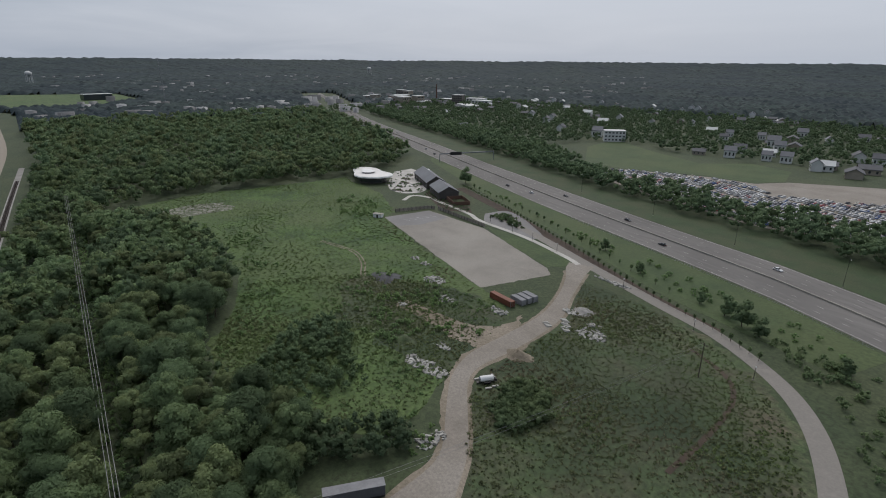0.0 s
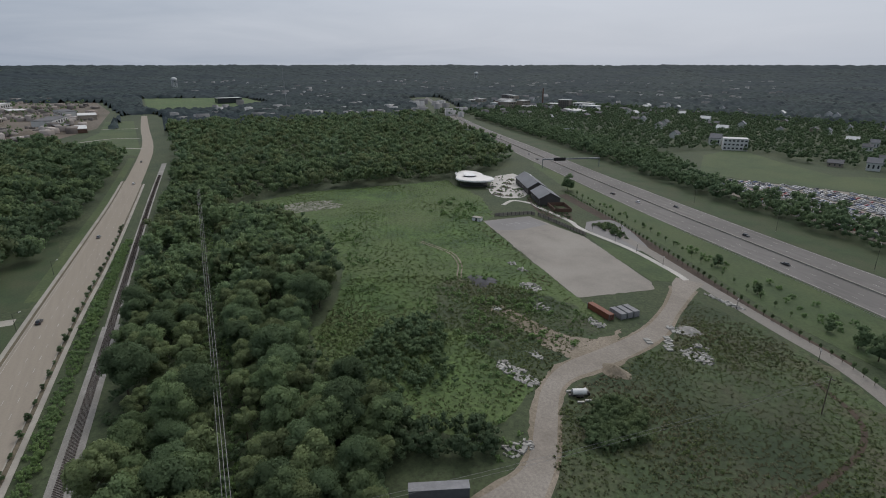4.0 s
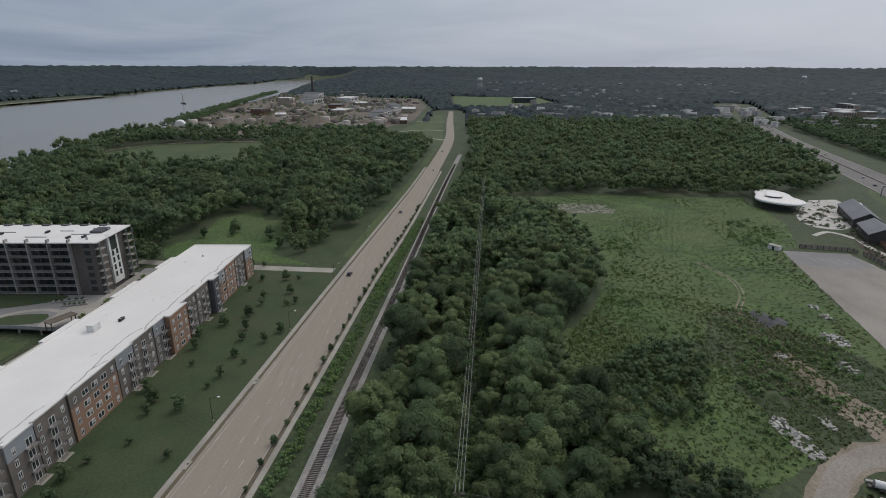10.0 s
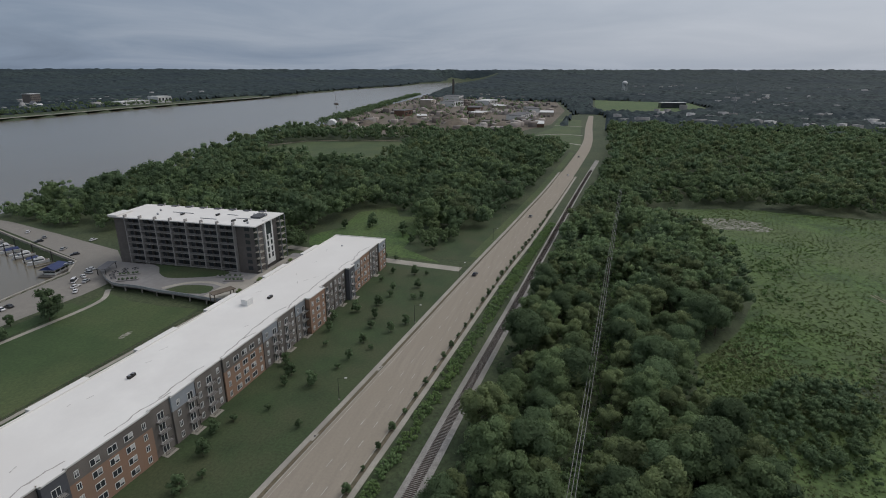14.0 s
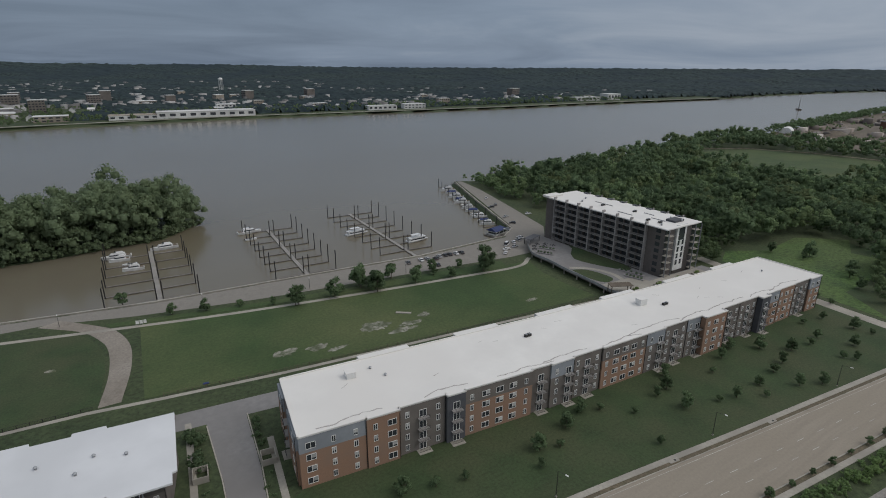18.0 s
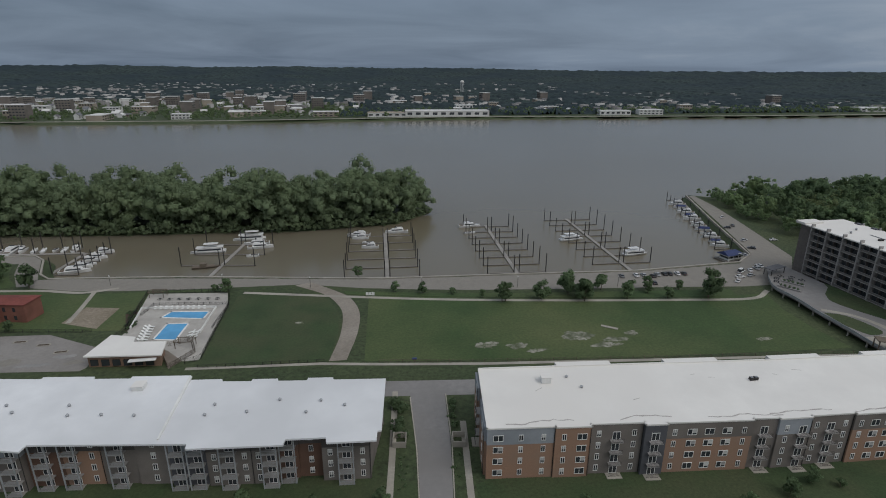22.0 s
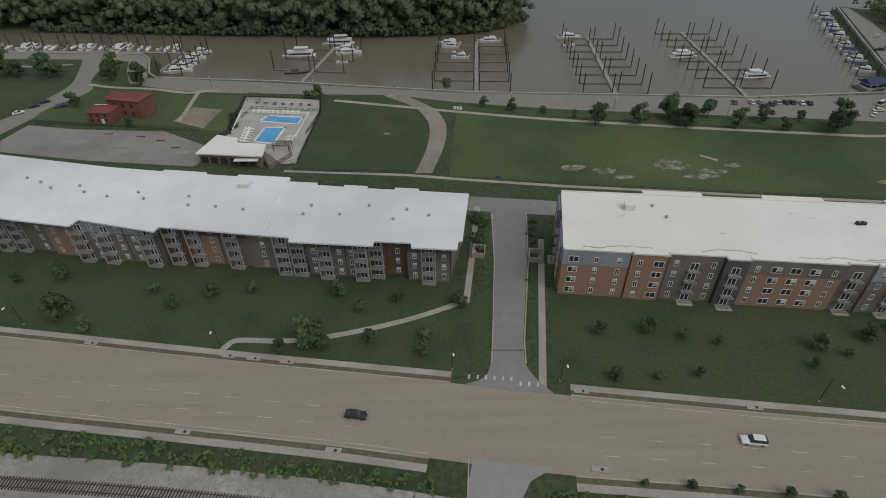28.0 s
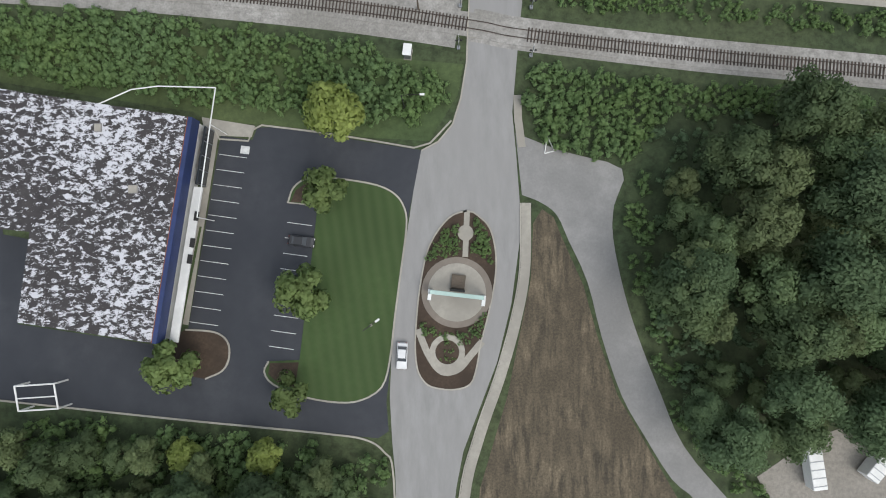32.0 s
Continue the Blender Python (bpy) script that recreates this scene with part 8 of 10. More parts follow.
# tank trailer
tk = empty("tank_trailer", 101.6, -106, 0.03, 63)
bm = rods(((-2.1, 0, 1.5), (2.1, 0, 1.5), 0.95), seg=20)
part("tank", bm, M["white"], tk, "white cylindrical tank")
part("end_cap", rods(((2.1, 0, 1.5), (2.4, 0, 1.5), 0.95, 0.5), ((-2.1, 0, 1.5), (-2.4, 0, 1.5), 0.95, 0.5), seg=20), M["steel"], tk)
part("chassis", bx(-3.4, -0.6, 0.45, 3.2, 0.6, 0.65, 0.02), M["dark_metal"], tk)
part("hose_reel", rods(((-3.0, -0.5, 0.95), (-3.0, 0.5, 0.95), 0.35), seg=12), M["dark_metal"], tk)
for s in (-1, 1):
    for x in (-0.6, 0.6):
        part("wheel", rods(((x, s * 0.95, 0.45), (x, s * 1.2, 0.45), 0.45), seg=14), M["rubber"], tk)
    part("fender", bx(-1.2, s * 1.5 - 0.25, 0.95, 1.2, s * 1.5 + 0.25, 1.0), M["dark_metal"], tk)
tagged(tk, "white cylindrical tank trailer beside the track", "trailer")
for dx, dy, a in ((-3, 2, 60), (-3.5, -0.5, 62), (3, 1, 70), (1, -4, -20)):
    b = empty("concrete_block", 101.6 + dx, -106 + dy, 0.03, a)
    part("block", bx(-1.0, -0.35, 0, 1.0, 0.35, 0.5, 0.03), M["rubble"], b)
    tagged(b, "pale concrete block on the ground", "concrete block", "concrete blocks")


def rubble_heap(name, cx, cy, rx, ry, n, seed, smin, smax, mt, label, h=0.6):
    rng = np.random.default_rng(seed)
    bm = bmesh.new()
    for i in range(n):
        a, d = rng.uniform(0, 6.28), math.sqrt(rng.random())
        x, y = rx * d * math.cos(a), ry * d * math.sin(a)
        s = rng.uniform(smin, smax)
        m = pose(x, y, max(0.08, (1 - d) * h * rng.uniform(0.3, 1)), rng.uniform(-25, 25), rng.uniform(-25, 25), rng.uniform(0, 360))
        box(bm, -s, -s * 0.55, -s * 0.3, s, s * 0.55, s * 0.3, 0, m)
    o = part(name, bm, mt)
    o.matrix_basis = pose(cx, cy, 0.03)
    return tagged(o, label, "rubble", kind="stuff")


for i, (x, y, rx, ry, n) in enumerate(((115, -168, 4, 2, 40), (98.5, -158, 6, 4, 60), (102, -164, 3, 2, 14), (176, -147, 6, 4, 70), (157, -137, 4, 3, 30), (134, -146, 6, 2, 26), (125.4, -97, 5, 3, 45), (165, -120, 3, 2, 10), (128, -110, 4, 2, 16),
                                       (118, -98, 6, 3, 50), (205, -158, 3, 2, 14), (195, -157, 3, 2, 12), (92, -76, 3, 5, 40), (122, -208, 10, 1.2, 46), (118, -207, 6, 1.2, 26))):
    rubble_heap("rubble_heap", x, y, rx, ry, n, 30 + i, 0.35, 0.9, M["rubble"], "scattered pale broken concrete slabs")
for k, (x, y) in enumerate(((106, -153), (108, -156), (110.5, -158.6), (113, -151))):
    for j in range(4):
        b = empty("concrete_block", x + j * 1.0, y - j * 0.5, 0.03, 62)
        part("block", bx(-1.1, -0.3, 0, 1.1, 0.3, 0.45, 0.03), M["rubble"], b)
        tagged(b, "pale concrete block on the ground", "concrete block", "concrete blocks")


def mound(name, cx, cy, rx, ry, h, seed, mt, label, cat="heap"):
    rng = np.random.default_rng(seed)
    n, m = 9, 22
    V = [(0, 0, h)]
    for i in range(1, n):
        f = i / (n - 1)
        for j in range(m):
            a = 2 * math.pi * j / m
            r = f * (1 + 0.15 * math.sin(3 * a + seed) + rng.normal() * 0.04)
            V.append((rx * r * math.cos(a), ry * r * math.sin(a), h * (0.5 + 0.5 * math.cos(math.pi * f)) * (1 + rng.normal() * 0.07) - 0.05))
    bm = bmesh.new()
    vs = [bm.verts.new(v) for v in V]
    for j in range(m):
        bm.faces.new((vs[0], vs[1 + j], vs[1 + (j + 1) % m]))
    for i in range(n - 2):
        for j in range(m):
            a, b = 1 + i * m + j, 1 + i * m + (j + 1) % m
            bm.faces.new((vs[a], vs[a + m], vs[b + m], vs[b]))
    o = part(name, bm, mt, smooth=True)
    o.matrix_basis = pose(cx, cy, 0.02)
    return tagged(o, label, cat)


M["dark_gravel"] = mat("dark_grey_gravel", (0.095, 0.095, 0.10), (0.06, 0.06, 0.064), s1=0.9, s2=0.2, bump=0.6)
mound("gravel_heap", 193, -132, 9, 7, 1.2, 1, M["dark_gravel"], "low heap of dark grey gravel")
mound("gravel_heap", 112, -172, 5, 4, 1.8, 2, M["ballast"], "pale grey gravel heap beside the track")
mound("earth_heap", 106, -126, 6, 4, 2.2, 3, M["dirt"], "brown earth heap beside the track")
mound("earth_heap", 140, -103, 5, 4, 1.5, 4, M["brush"], "low weedy heap of earth")
for s in (-0.9, 0.9):
    band("wheel_rut", offset_line(smooth_line([(260.0, -135.0), (244.8, -138.3), (232.1, -139.5), (216.4, -134.3), (202.7, -125.6), (192.8, -123.5), (188.4, -126.4)], 6), s), 0.7, 0.03, M["dirt"], label="worn wheel rut in the grass", category="track")
# young evergreens and lamp posts
EVER = tree_kind("young_evergreen", 95, 3.6, 0.9, 9, 40, 0.3, M["leaf_dark"], "narrow young evergreen in the mulch strip", "tree", 0.1, group="young evergreens")
for k, q in enumerate(resample([(308, -287), (242, -265), (170, -236), (111, -211), (70, -196), (50, -185)], 4.6)):
    place(EVER, q.x, q.y, 0.03, random.uniform(0.7, 1.1))
for k, q in enumerate(resample([(300, -290), (209, -262), (140, -232), (95, -213)], 9)):
    place(EVER, q.x + 2, q.y - 3, 0.03, random.uniform(0.8, 1.2))


def lamp(x, y, h, rz, label="tall steel street lamp with one arm", arm=2.2, name="street_lamp", z=0.0):
    r = empty(name, x, y, z, rz)
    part("base", bx(-0.2, -0.2, 0, 0.2, 0.2, 0.35, 0.03), M["concrete"], r)
    part("pole", rods(((0, 0, 0.3), (0, 0, h), 0.10, 0.06)), M["dark_metal"], r)
    if arm:
        a = part("arm", rods(((0, 0, h - 0.1), (arm, 0, h + 0.25), 0.045)), M["dark_metal"], r)
        part("lamp_head", bx(arm - 0.15, -0.18, h + 0.16, arm + 0.65, 0.18, h + 0.32, 0.04), M["white"], a, "white lamp head")
    else:
        part("lamp_head", rods(((0, 0, h), (0, 0, h + 0.5), 0.22, 0.14), seg=10), M["white"], r, "white lantern head")
    return tagged(r, label, "street lamp", "street lamps")


for x, y, rz in ((-52.5, 86.5, 100), (1.5, 79.5, 95), (25, 76, 95), (78, 70, 98), (130, 63, 97), (186, 55.5, 96), (-104, 95, 98), (238, 48, 96), (300, 41, 96), (-160, 104, 98)):
    lamp(x, y, 7.5, rz + 180, "dark street lamp with a white head on the lawn")
lamp(-14.2, -9.6, 9, 35, "grey lamp post on the lawn island", 2.6)
lamp(-8.0, 28.5, 8, 0, "white street lamp in the shrubs", 3.2)
for x, y in ((52.4, -283), (108.8, -306), (-10, -262), (170, -329), (240, -348)):
    lamp(x, y, 14, 110, "tall highway lamp beside the carriageway", 3.0)
for x, y in ((228, -236), (204, -230), (186, -227), (165, -222), (214, -246), (115, -205), (76, -190), (48, -172)):
    lamp(x, y, 4.5, 0, "short path lamp with a lantern head", 0)
for x, y in ((-20, 236), (30, 228), (74, 222), (-60, 246), (120, 215), (-110, 252)):
    lamp(x, y, 5, 0, "short lamp post beside the riverside drive", 0)
# sign gantry and utility poles
ga = empty("sign_gantry", 398, -372, 0, -22)
for y in (-31, 27):
    part("leg", rods(((0, y, 0), (0, y, 8), 0.35)), M["steel"], ga)
part("truss", bx(-0.5, -31, 7.6, 0.5, 27, 8.8), M["steel"], ga)
part("sign_panel", bx(-0.7, 4, 6.4, -0.55, 16, 9.6), M["dark_metal"], ga, "dark sign panel seen from behind")
tagged(ga, "steel sign gantry across the highway", "gantry")


def pole(x, y, h, rz):
    r = empty("utility_pole", x, y, 0, rz)
    part("shaft", rods(((0, 0, -0.2), (0, 0, h), 0.17, 0.11)), M["wood"], r)
    part("cross_arm", bx(-0.08, -1.3, h - 0.9, 0.08, 1.3, h - 0.72), M["wood"], r)
    for y_ in (-1.2, -0.5, 0.5, 1.2):
        part("insulator", rods(((0, y_, h - 0.72), (0, y_, h - 0.5), 0.06), seg=8), M["steel"], r)
    return tagged(r, "wooden utility pole with a cross arm", "utility pole", "utility poles")


POLES = [(87.5, -4.6, 14.0), (245, -20.5, 14.0), (404, -36.5, 14.0)]
for x, y, h in POLES:
    pole(x, y, h, -5.7)
M["wire"] = mat("pale_wire", (0.32, 0.32, 0.31), s1=1, bump=0)
def wires(p, q, offs, sag, label, n=14, thick=0.06):
    p, q = Vector(p), Vector(q)
    d = (q - p)
    side = Vector((-d.y, d.x, 0)).normalized()
    r = empty("power_line", p.x, p.y, 0)
    for o in offs:
        pts = []
        for i in range(n + 1):
            t = i / n
            v = p.lerp(q, t) + side * o
            v.z -= sag * 4 * t * (1 - t)
            pts.append(v - Vector((p.x, p.y, 0)))
        bm = bmesh.new()
        rings = [[bm.verts.new(v + side * dx + Vector((0, 0, dz))) for dx, dz in ((thick, 0), (0, thick), (-thick, 0), (0, -thick))] for v in pts]
        for a, b in zip(rings, rings[1:]):
            for k in range(4):
                bm.faces.new((a[k], a[(k + 1) % 4], b[(k + 1) % 4], b[k]))
        part("wire", bm, M["wire"], r)
    return tagged(r, label, "power line", "power lines")


for a, b in zip(POLES, POLES[1:]):
    wires((a[0], a[1], 13.5), (b[0], b[1], 13.5), (-0.8, 0.0, 0.8), 1.6, "pale sagging power lines above the wood")
wires((87.5, -4.6, 13.2), (60, -160, 12), (-0.6, 0.6), 2.4, "thin service line over the weeds", thick=0.035)
pole(60, -160, 12.6, 70)
pole(-5.5, 46.5, 7.5, 0)
# dark roofed trailer at the track's foot
tr = empty("long_trailer", 87.4, -49.2, 0.02, 64.5)
part("body", bx(-7, -1.3, 0.6, 7, 1.3, 3.3, 0.05), M["slate"], tr, "slate-grey trailer body")
part("roof", bx(-7.1, -1.4, 3.3, 7.1, 1.4, 3.42, 0.03), M["grey_paint"], tr)
part("skirt", bx(-6.9, -1.25, 0, 6.9, 1.25, 0.6), M["dark_metal"], tr)
tagged(tr, "long slate-grey trailer among trees", "trailer")
# camper and small buildings near the gravel drive
for x, y, rz, L in ((60.5, -33.5, 97, 7.5), (71.5, -33.0, 50, 6.5)):
    cp = empty("camper_trailer", x, y, 0.03, rz)
    part("body", bx(-L / 2, -1.2, 0.5, L / 2, 1.2, 2.9, 0.15), M["white"], cp, "white ribbed camper body")
    for i in range(5):
        part("roof_rib", bx(-L / 2 + 0.6 + i * L / 5.5, -1.1, 2.9, -L / 2 + 0.75 + i * L / 5.5, 1.1, 2.95), M["galv"], cp)
    part("window", bx(-1.2, -1.23, 1.4, 1.2, -1.205, 2.2), M["glass"], cp)
    for s in (-1, 1):
        part("wheel", rods(((0.4, s * 1.0, 0.35), (0.4, s * 1.19, 0.35), 0.35), seg=12), M["rubber"], cp)
    tagged(cp, "white camper trailer parked on gravel", "camper", "camper trailers")
flat("camper_yard", smooth_line([(52, -36), (66, -28), (84, -30), (86, -44), (70, -50), (58, -48)], 4), 0.06, M["gravel"], label="gravel yard with parked campers", category="yard")
# crossing hut, gates, signs
hut = empty("signal_cabinet", -7.4, 38.4, 0, -8)
part("body", bx(-0.6, -0.9, 0.15, 0.6, 0.9, 2.3, 0.04), M["steel"], hut, "pale metal cabinet")
part("roof", bx(-0.75, -1.05, 2.3, 0.75, 1.05, 2.42, 0.03), M["white"], hut)
part("plinth", bx(-0.7, -1.0, 0, 0.7, 1.0, 0.15), M["concrete"], hut)
tagged(hut, "pale metal signal cabinet beside the tracks", "cabinet")
for x, y, rz in ((2.0, 47.0, 90), (14.6, 46.5, 270), (14.4, 37.8, 270), (1.6, 39.4, 90)):
    sg = empty("crossing_signal", x, y, 0, rz)
    part("mast", rods(((0, 0, 0), (0, 0, 4.2), 0.08)), M["steel"], sg)
    for s in (-1, 1):
        part("cross_board", bx(-0.7, -0.09, -0.02, 0.7, 0.09, 0.02, 0, pose(0.1, 0, 3.8, 90, 0, 0) @ pose(0, 0, 0, 0, 0, 45 * s)), M["white"], sg)
        part("signal_lamp", rods(((0.1, s * 0.4, 3.0), (0.25, s * 0.4, 3.0), 0.22), seg=12), M["dark_metal"], sg)
    part("base_box", bx(-0.3, -0.3, 0, 0.3, 0.3, 0.5, 0.03), M["steel"], sg)
    tagged(sg, "steel crossing signal with crossed boards", "crossing signal", "crossing signals")
aw = empty("white_a_frame", 17.2, 21.5, 0, 15)
part("frame", rods(((-0.9, -1, 0), (0.2, 1.6, 0.9), 0.08), ((0.9, -1, 0), (0.2, 1.6, 0.9), 0.08), ((-0.9, -1, 0), (0.9, -1, 0), 0.12)), M["white"], aw)
tagged(aw, "white triangular metal frame in the weeds", "frame")
nb = empty("notice_board", 6.5, 221.5, 0, -8)
for x in (-1.3, 0, 1.3):
    part("board", bx(x - 0.55, -0.04, 0.8, x + 0.55, 0.04, 2.2), M["white"], nb)
    part("post", bx(x - 0.05, 0.042, 0, x + 0.05, 0.12, 2.2), M["dark_metal"], nb)
tagged(nb, "three white notice boards on posts", "notice board")
tagged(part("bay_symbol", bx(-0.8, -0.7, 0.03, 0.8, 0.7, 0.041, 0, pose(-36.6, 21.6, 0, 0, 0, -8)), M["mark2"]), "white square bay symbol on the asphalt", "road marking", kind="structure")
for x, y in ((9.8, 121.5), (25.6, 119.2)):
    e_ = empty("walled_enclosure", x, y, 0, -8)
    for x0, y0, x1, y1 in ((-1.8, -2.2, 1.8, -2), (-1.8, 2, 1.8, 2.2), (-1.8, -2, -1.6, 2), (1.6, -2, 1.8, 2)):
        part("wall", bx(x0, y0, 0, x1, y1, 1.8), M["concrete"], e_)
    tagged(e_, "low pale walled bin enclosure", "enclosure", "bin enclosures")
tagged(part("stop_bar", bx(-3.6, -0.12, 0.05, 3.6, 0.12, 0.064, 0, pose(14.5, 85, 0, 0, 0, -1)), M["dark_metal"]), "dark drain joint across the street", "drain", kind="structure")
for k in range(9):
    x = 5.2 + k * 1.85
    tagged(part("crosswalk_bar", bx(-0.22, -0.6, 0.05, 0.22, 0.6, 0.066, 0, pose(x, 77.4 - 0.14 * k - (1.2 if k > 5 else 0), 0, 0, 0, -8)), M["mark"]), "worn white crosswalk bar", "road marking", "crosswalk bars", "structure")
for x, y in ((-50, 84.2), (-44, 83.3), (-36, 82.2), (29, 73.2), (-22, 59.7), (-53, 64.2), (28.8, 55.2), (112, 62.5), (150, 57.3), (64, 68.6), (-84, 88.6)):
    d_ = empty("drain_inlet", x, y, 0, -8)
    part("slab", bx(-1.6, -0.6, 0, 1.6, 0.6, 0.185, 0.02), M["concrete"], d_)
    part("cover", rods(((0.4, 0, 0.185), (0.4, 0, 0.2), 0.32), seg=14), M["dark_metal"], d_)
    tagged(d_, "concrete storm drain inlet with a round iron cover", "drain", "storm drain inlets")

# far end of the gravel lot: older asphalt with bay lines
flat("lot_apron", [(277, -190), (272.4, -222), (251, -220.5), (250, -198), (257, -184.6)], 0.072, M["grey_asphalt"], label="old grey asphalt at the end of the gravel lot", category="parking lot")
for k in range(5):
    tagged(part("bay_line", bx(-3, -0.08, 0.07, 3, 0.08, 0.082, 0, pose(264 - 1.2 * k, -197 - 4.6 * k, 0, 0, 0, 14)), M["mark2"]), "thin white parking bay line", "road marking", "white bay lines", "structure")
# raised beds, seats and parasols on the visitor plaza
_rp = random.Random(61)
for x, y, L, W, a in ((334, -241, 9, 4, 30), (343, -250, 7, 3, 10), (326, -246, 6, 3, 40), (352, -262, 9, 4, 15), (364, -272, 8, 4, 25), (340, -268, 7, 3, -10), (374, -284, 7, 4, 20), (356, -249, 6, 3, 50)):
    b_ = empty("raised_bed", x, y, 0.06, a)
    part("kerb", bx(-L / 2, -W / 2, 0, L / 2, W / 2, 0.4, 0.04), M["concrete"], b_)
    part("soil", bx(-L / 2 + 0.3, -W / 2 + 0.3, 0.4, L / 2 - 0.3, W / 2 - 0.3, 0.45), M["mulch"], b_)
    blobs = [(_rp.uniform(-L / 2 + 0.8, L / 2 - 0.8), _rp.uniform(-W / 2 + 0.8, W / 2 - 0.8), 0.8, _rp.uniform(0.5, 0.9)) for _ in range(6)]
    ob_mesh("foliage", leaf_mesh("foliage", *leaf_cloud(np.random.default_rng(int(x)), blobs, 30, 0.3)), M["leaf_dark"], b_)
    tagged(b_, "raised concrete planting bed with green shrubs", "planting bed", "raised beds on the plaza")
for x, y in ((348, -256), (358, -256), (346, -263), (366, -264), (330, -252), (370, -279), (380, -290), (338, -258)):
    t_ = empty("plaza_table", x, y, 0.06, x * 7)
    part("top", rods(((0, 0, 0.72), (0, 0, 0.78), 0.7), seg=12), M["white"], t_)
    part("stem", rods(((0, 0, 0), (0, 0, 0.72), 0.08)), M["dark_metal"], t_)
    for k in range(4):
        c_, s_ = math.cos(k * 1.571), math.sin(k * 1.571)
        part("seat", bx(-0.25, -0.25, 0.42, 0.25, 0.25, 0.48, 0.02, pose(c_ * 1.2, s_ * 1.2, 0, 0, 0, 0)), M["white"], t_)
        part("leg", bx(c_ * 1.2 - 0.05, s_ * 1.2 - 0.05, 0, c_ * 1.2 + 0.05, s_ * 1.2 + 0.05, 0.42), M["dark_metal"], t_)
    tagged(t_, "white round table with four seats on the plaza", "table", "tables on the plaza")


# ---- far land: works, towns, woods ----
def block(name, x, y, L, W, h, rz, wall_m, roof_m, label, cat="building", rows=2, cols=6, z=0.0, single=False):
    r = empty(name, x, y, z, rz)
    part("wall", bx(-L / 2, -W / 2, -2, L / 2, W / 2, h), wall_m, r)
    part("roof", bx(-L / 2 - 0.3, -W / 2 - 0.3, h, L / 2 + 0.3, W / 2 + 0.3, h + 0.6), roof_m, r)
    bm = bmesh.new()
    for s in (-1, 1):
        for k in range(rows):
            for i in range(cols):
                xx = -L / 2 + L * (i + 0.5) / cols
                zz = h * (k + 0.35) / rows
                dims = (xx - L / cols * 0.28, s * W / 2 - 0.06, zz, xx + L / cols * 0.28, s * W / 2 + 0.06, zz + h / rows * 0.42)
                if single:
                    part("window", bx(*dims), M["glass"], r)
                else:
                    box(bm, *dims)
    if single:
        bm.free()
    else:
        tagged(part("window_row", bm, M["glass"], r), kind="stuff")
    return tagged(r, label, cat)


M["dull_white"] = mat("weathered_white", (0.62, 0.62, 0.60), (0.54, 0.54, 0.525), s1=0.2, s2=0.03, bump=0.02)
M["tan"] = mat("tan_render", (0.33, 0.29, 0.235), (0.28, 0.245, 0.20), s1=0.3, s2=0.05, bump=0.03)
M["grey_roof"] = mat("grey_roofing", (0.14, 0.14, 0.145), (0.11, 0.11, 0.113), s1=0.3, s2=0.05, bump=0.1)
# far bank: long sheds and riverside strip
block("river_warehouse", 215, 1188, 180, 40, 12, -4, M["dull_white"], M["dull_white"], "long white riverside warehouse", "warehouse", 1, 10)
block("river_warehouse", 100, 1196, 110, 40, 8, -3, M["dull_white"], M["tan"], "long low tan riverside warehouse", "warehouse", 1, 8)
block("river_depot", 600, 1180, 70, 25, 10, -8, M["dull_white"], M["dull_white"], "white depot building across the river", "depot", 1, 6)
block("river_depot", 690, 1185, 55, 25, 11, -8, M["dull_white"], M["dull_white"], "white depot building across the river", "depot", 2, 6)
block("river_depot", 1330, 1220, 90, 40, 10, -8, M["dull_white"], M["dull_white"], "pale depot building across the river", "depot", 1, 6)
block("river_depot", 1440, 1215, 50, 40, 18, -8, M["dull_white"], M["dull_white"], "pale arched depot across the river", "depot", 1, 4)
flat("far_quay", [(-200, 1108), (257, 1153), (616, 1123), (908, 1108), (1256, 1110), (1850, 1078), (1850, 1125), (1256, 1160), (908, 1150), (616, 1165), (257, 1185), (-200, 1140)], 0.3, M["brush"], label="weedy strip of quay across the river", category="quay")
band("far_bank_path", [(-900, 1135), (-230, 1120), (257, 1165), (616, 1135), (908, 1120), (1256, 1122), (1850, 1092)], 8, 0.6, M["concrete"], label="pale bank road across the river", category="road")
_rng = np.random.default_rng(77)
GABLES = []
for k, (wm, rm, lab) in enumerate(((M["dull_white"], M["grey_roof"], "small white house with a grey roof"), (M["tan"], M["grey_roof"], "small tan house with a grey roof"), (M["dull_white"], M["dull_white"], "small white house with a pale roof"),
                                  (M["dull_white"], M["slate_roof"], "pale two-storey house among trees"))):
    GABLES.append(gable("house", 0, 0, (10, 12, 11, 9)[k], (8, 9, 8, 8)[k], (5, 3.6, 4.2, 6.2)[k], (8, 6, 7, 9.6)[k], 0, rm, wm, lab, "house", -3))
    GABLES[-1]["group"] = "houses in the far town"
BLOCKS = []
for k, (L, W, h, wm, rm, lab) in enumerate(((30, 18, 9, M["dull_white"], M["dull_white"], "white flat-roofed town building"), (24, 16, 12, M["tan"], M["dull_white"], "tan town building with a white roof"),
                                           (36, 20, 7, M["tan"], M["dull_white"], "low tan commercial building"), (22, 18, 20, M["grey_brick"], M["dull_white"], "tall grey town block"))):
    BLOCKS.append(block("town_building", 0, 0, L, W, h, 0, wm, rm, lab, "building", 2 if h < 15 else 5, 5))
    BLOCKS[-1]["group"] = "buildings in the far town"
HOUSE_SPOTS = []
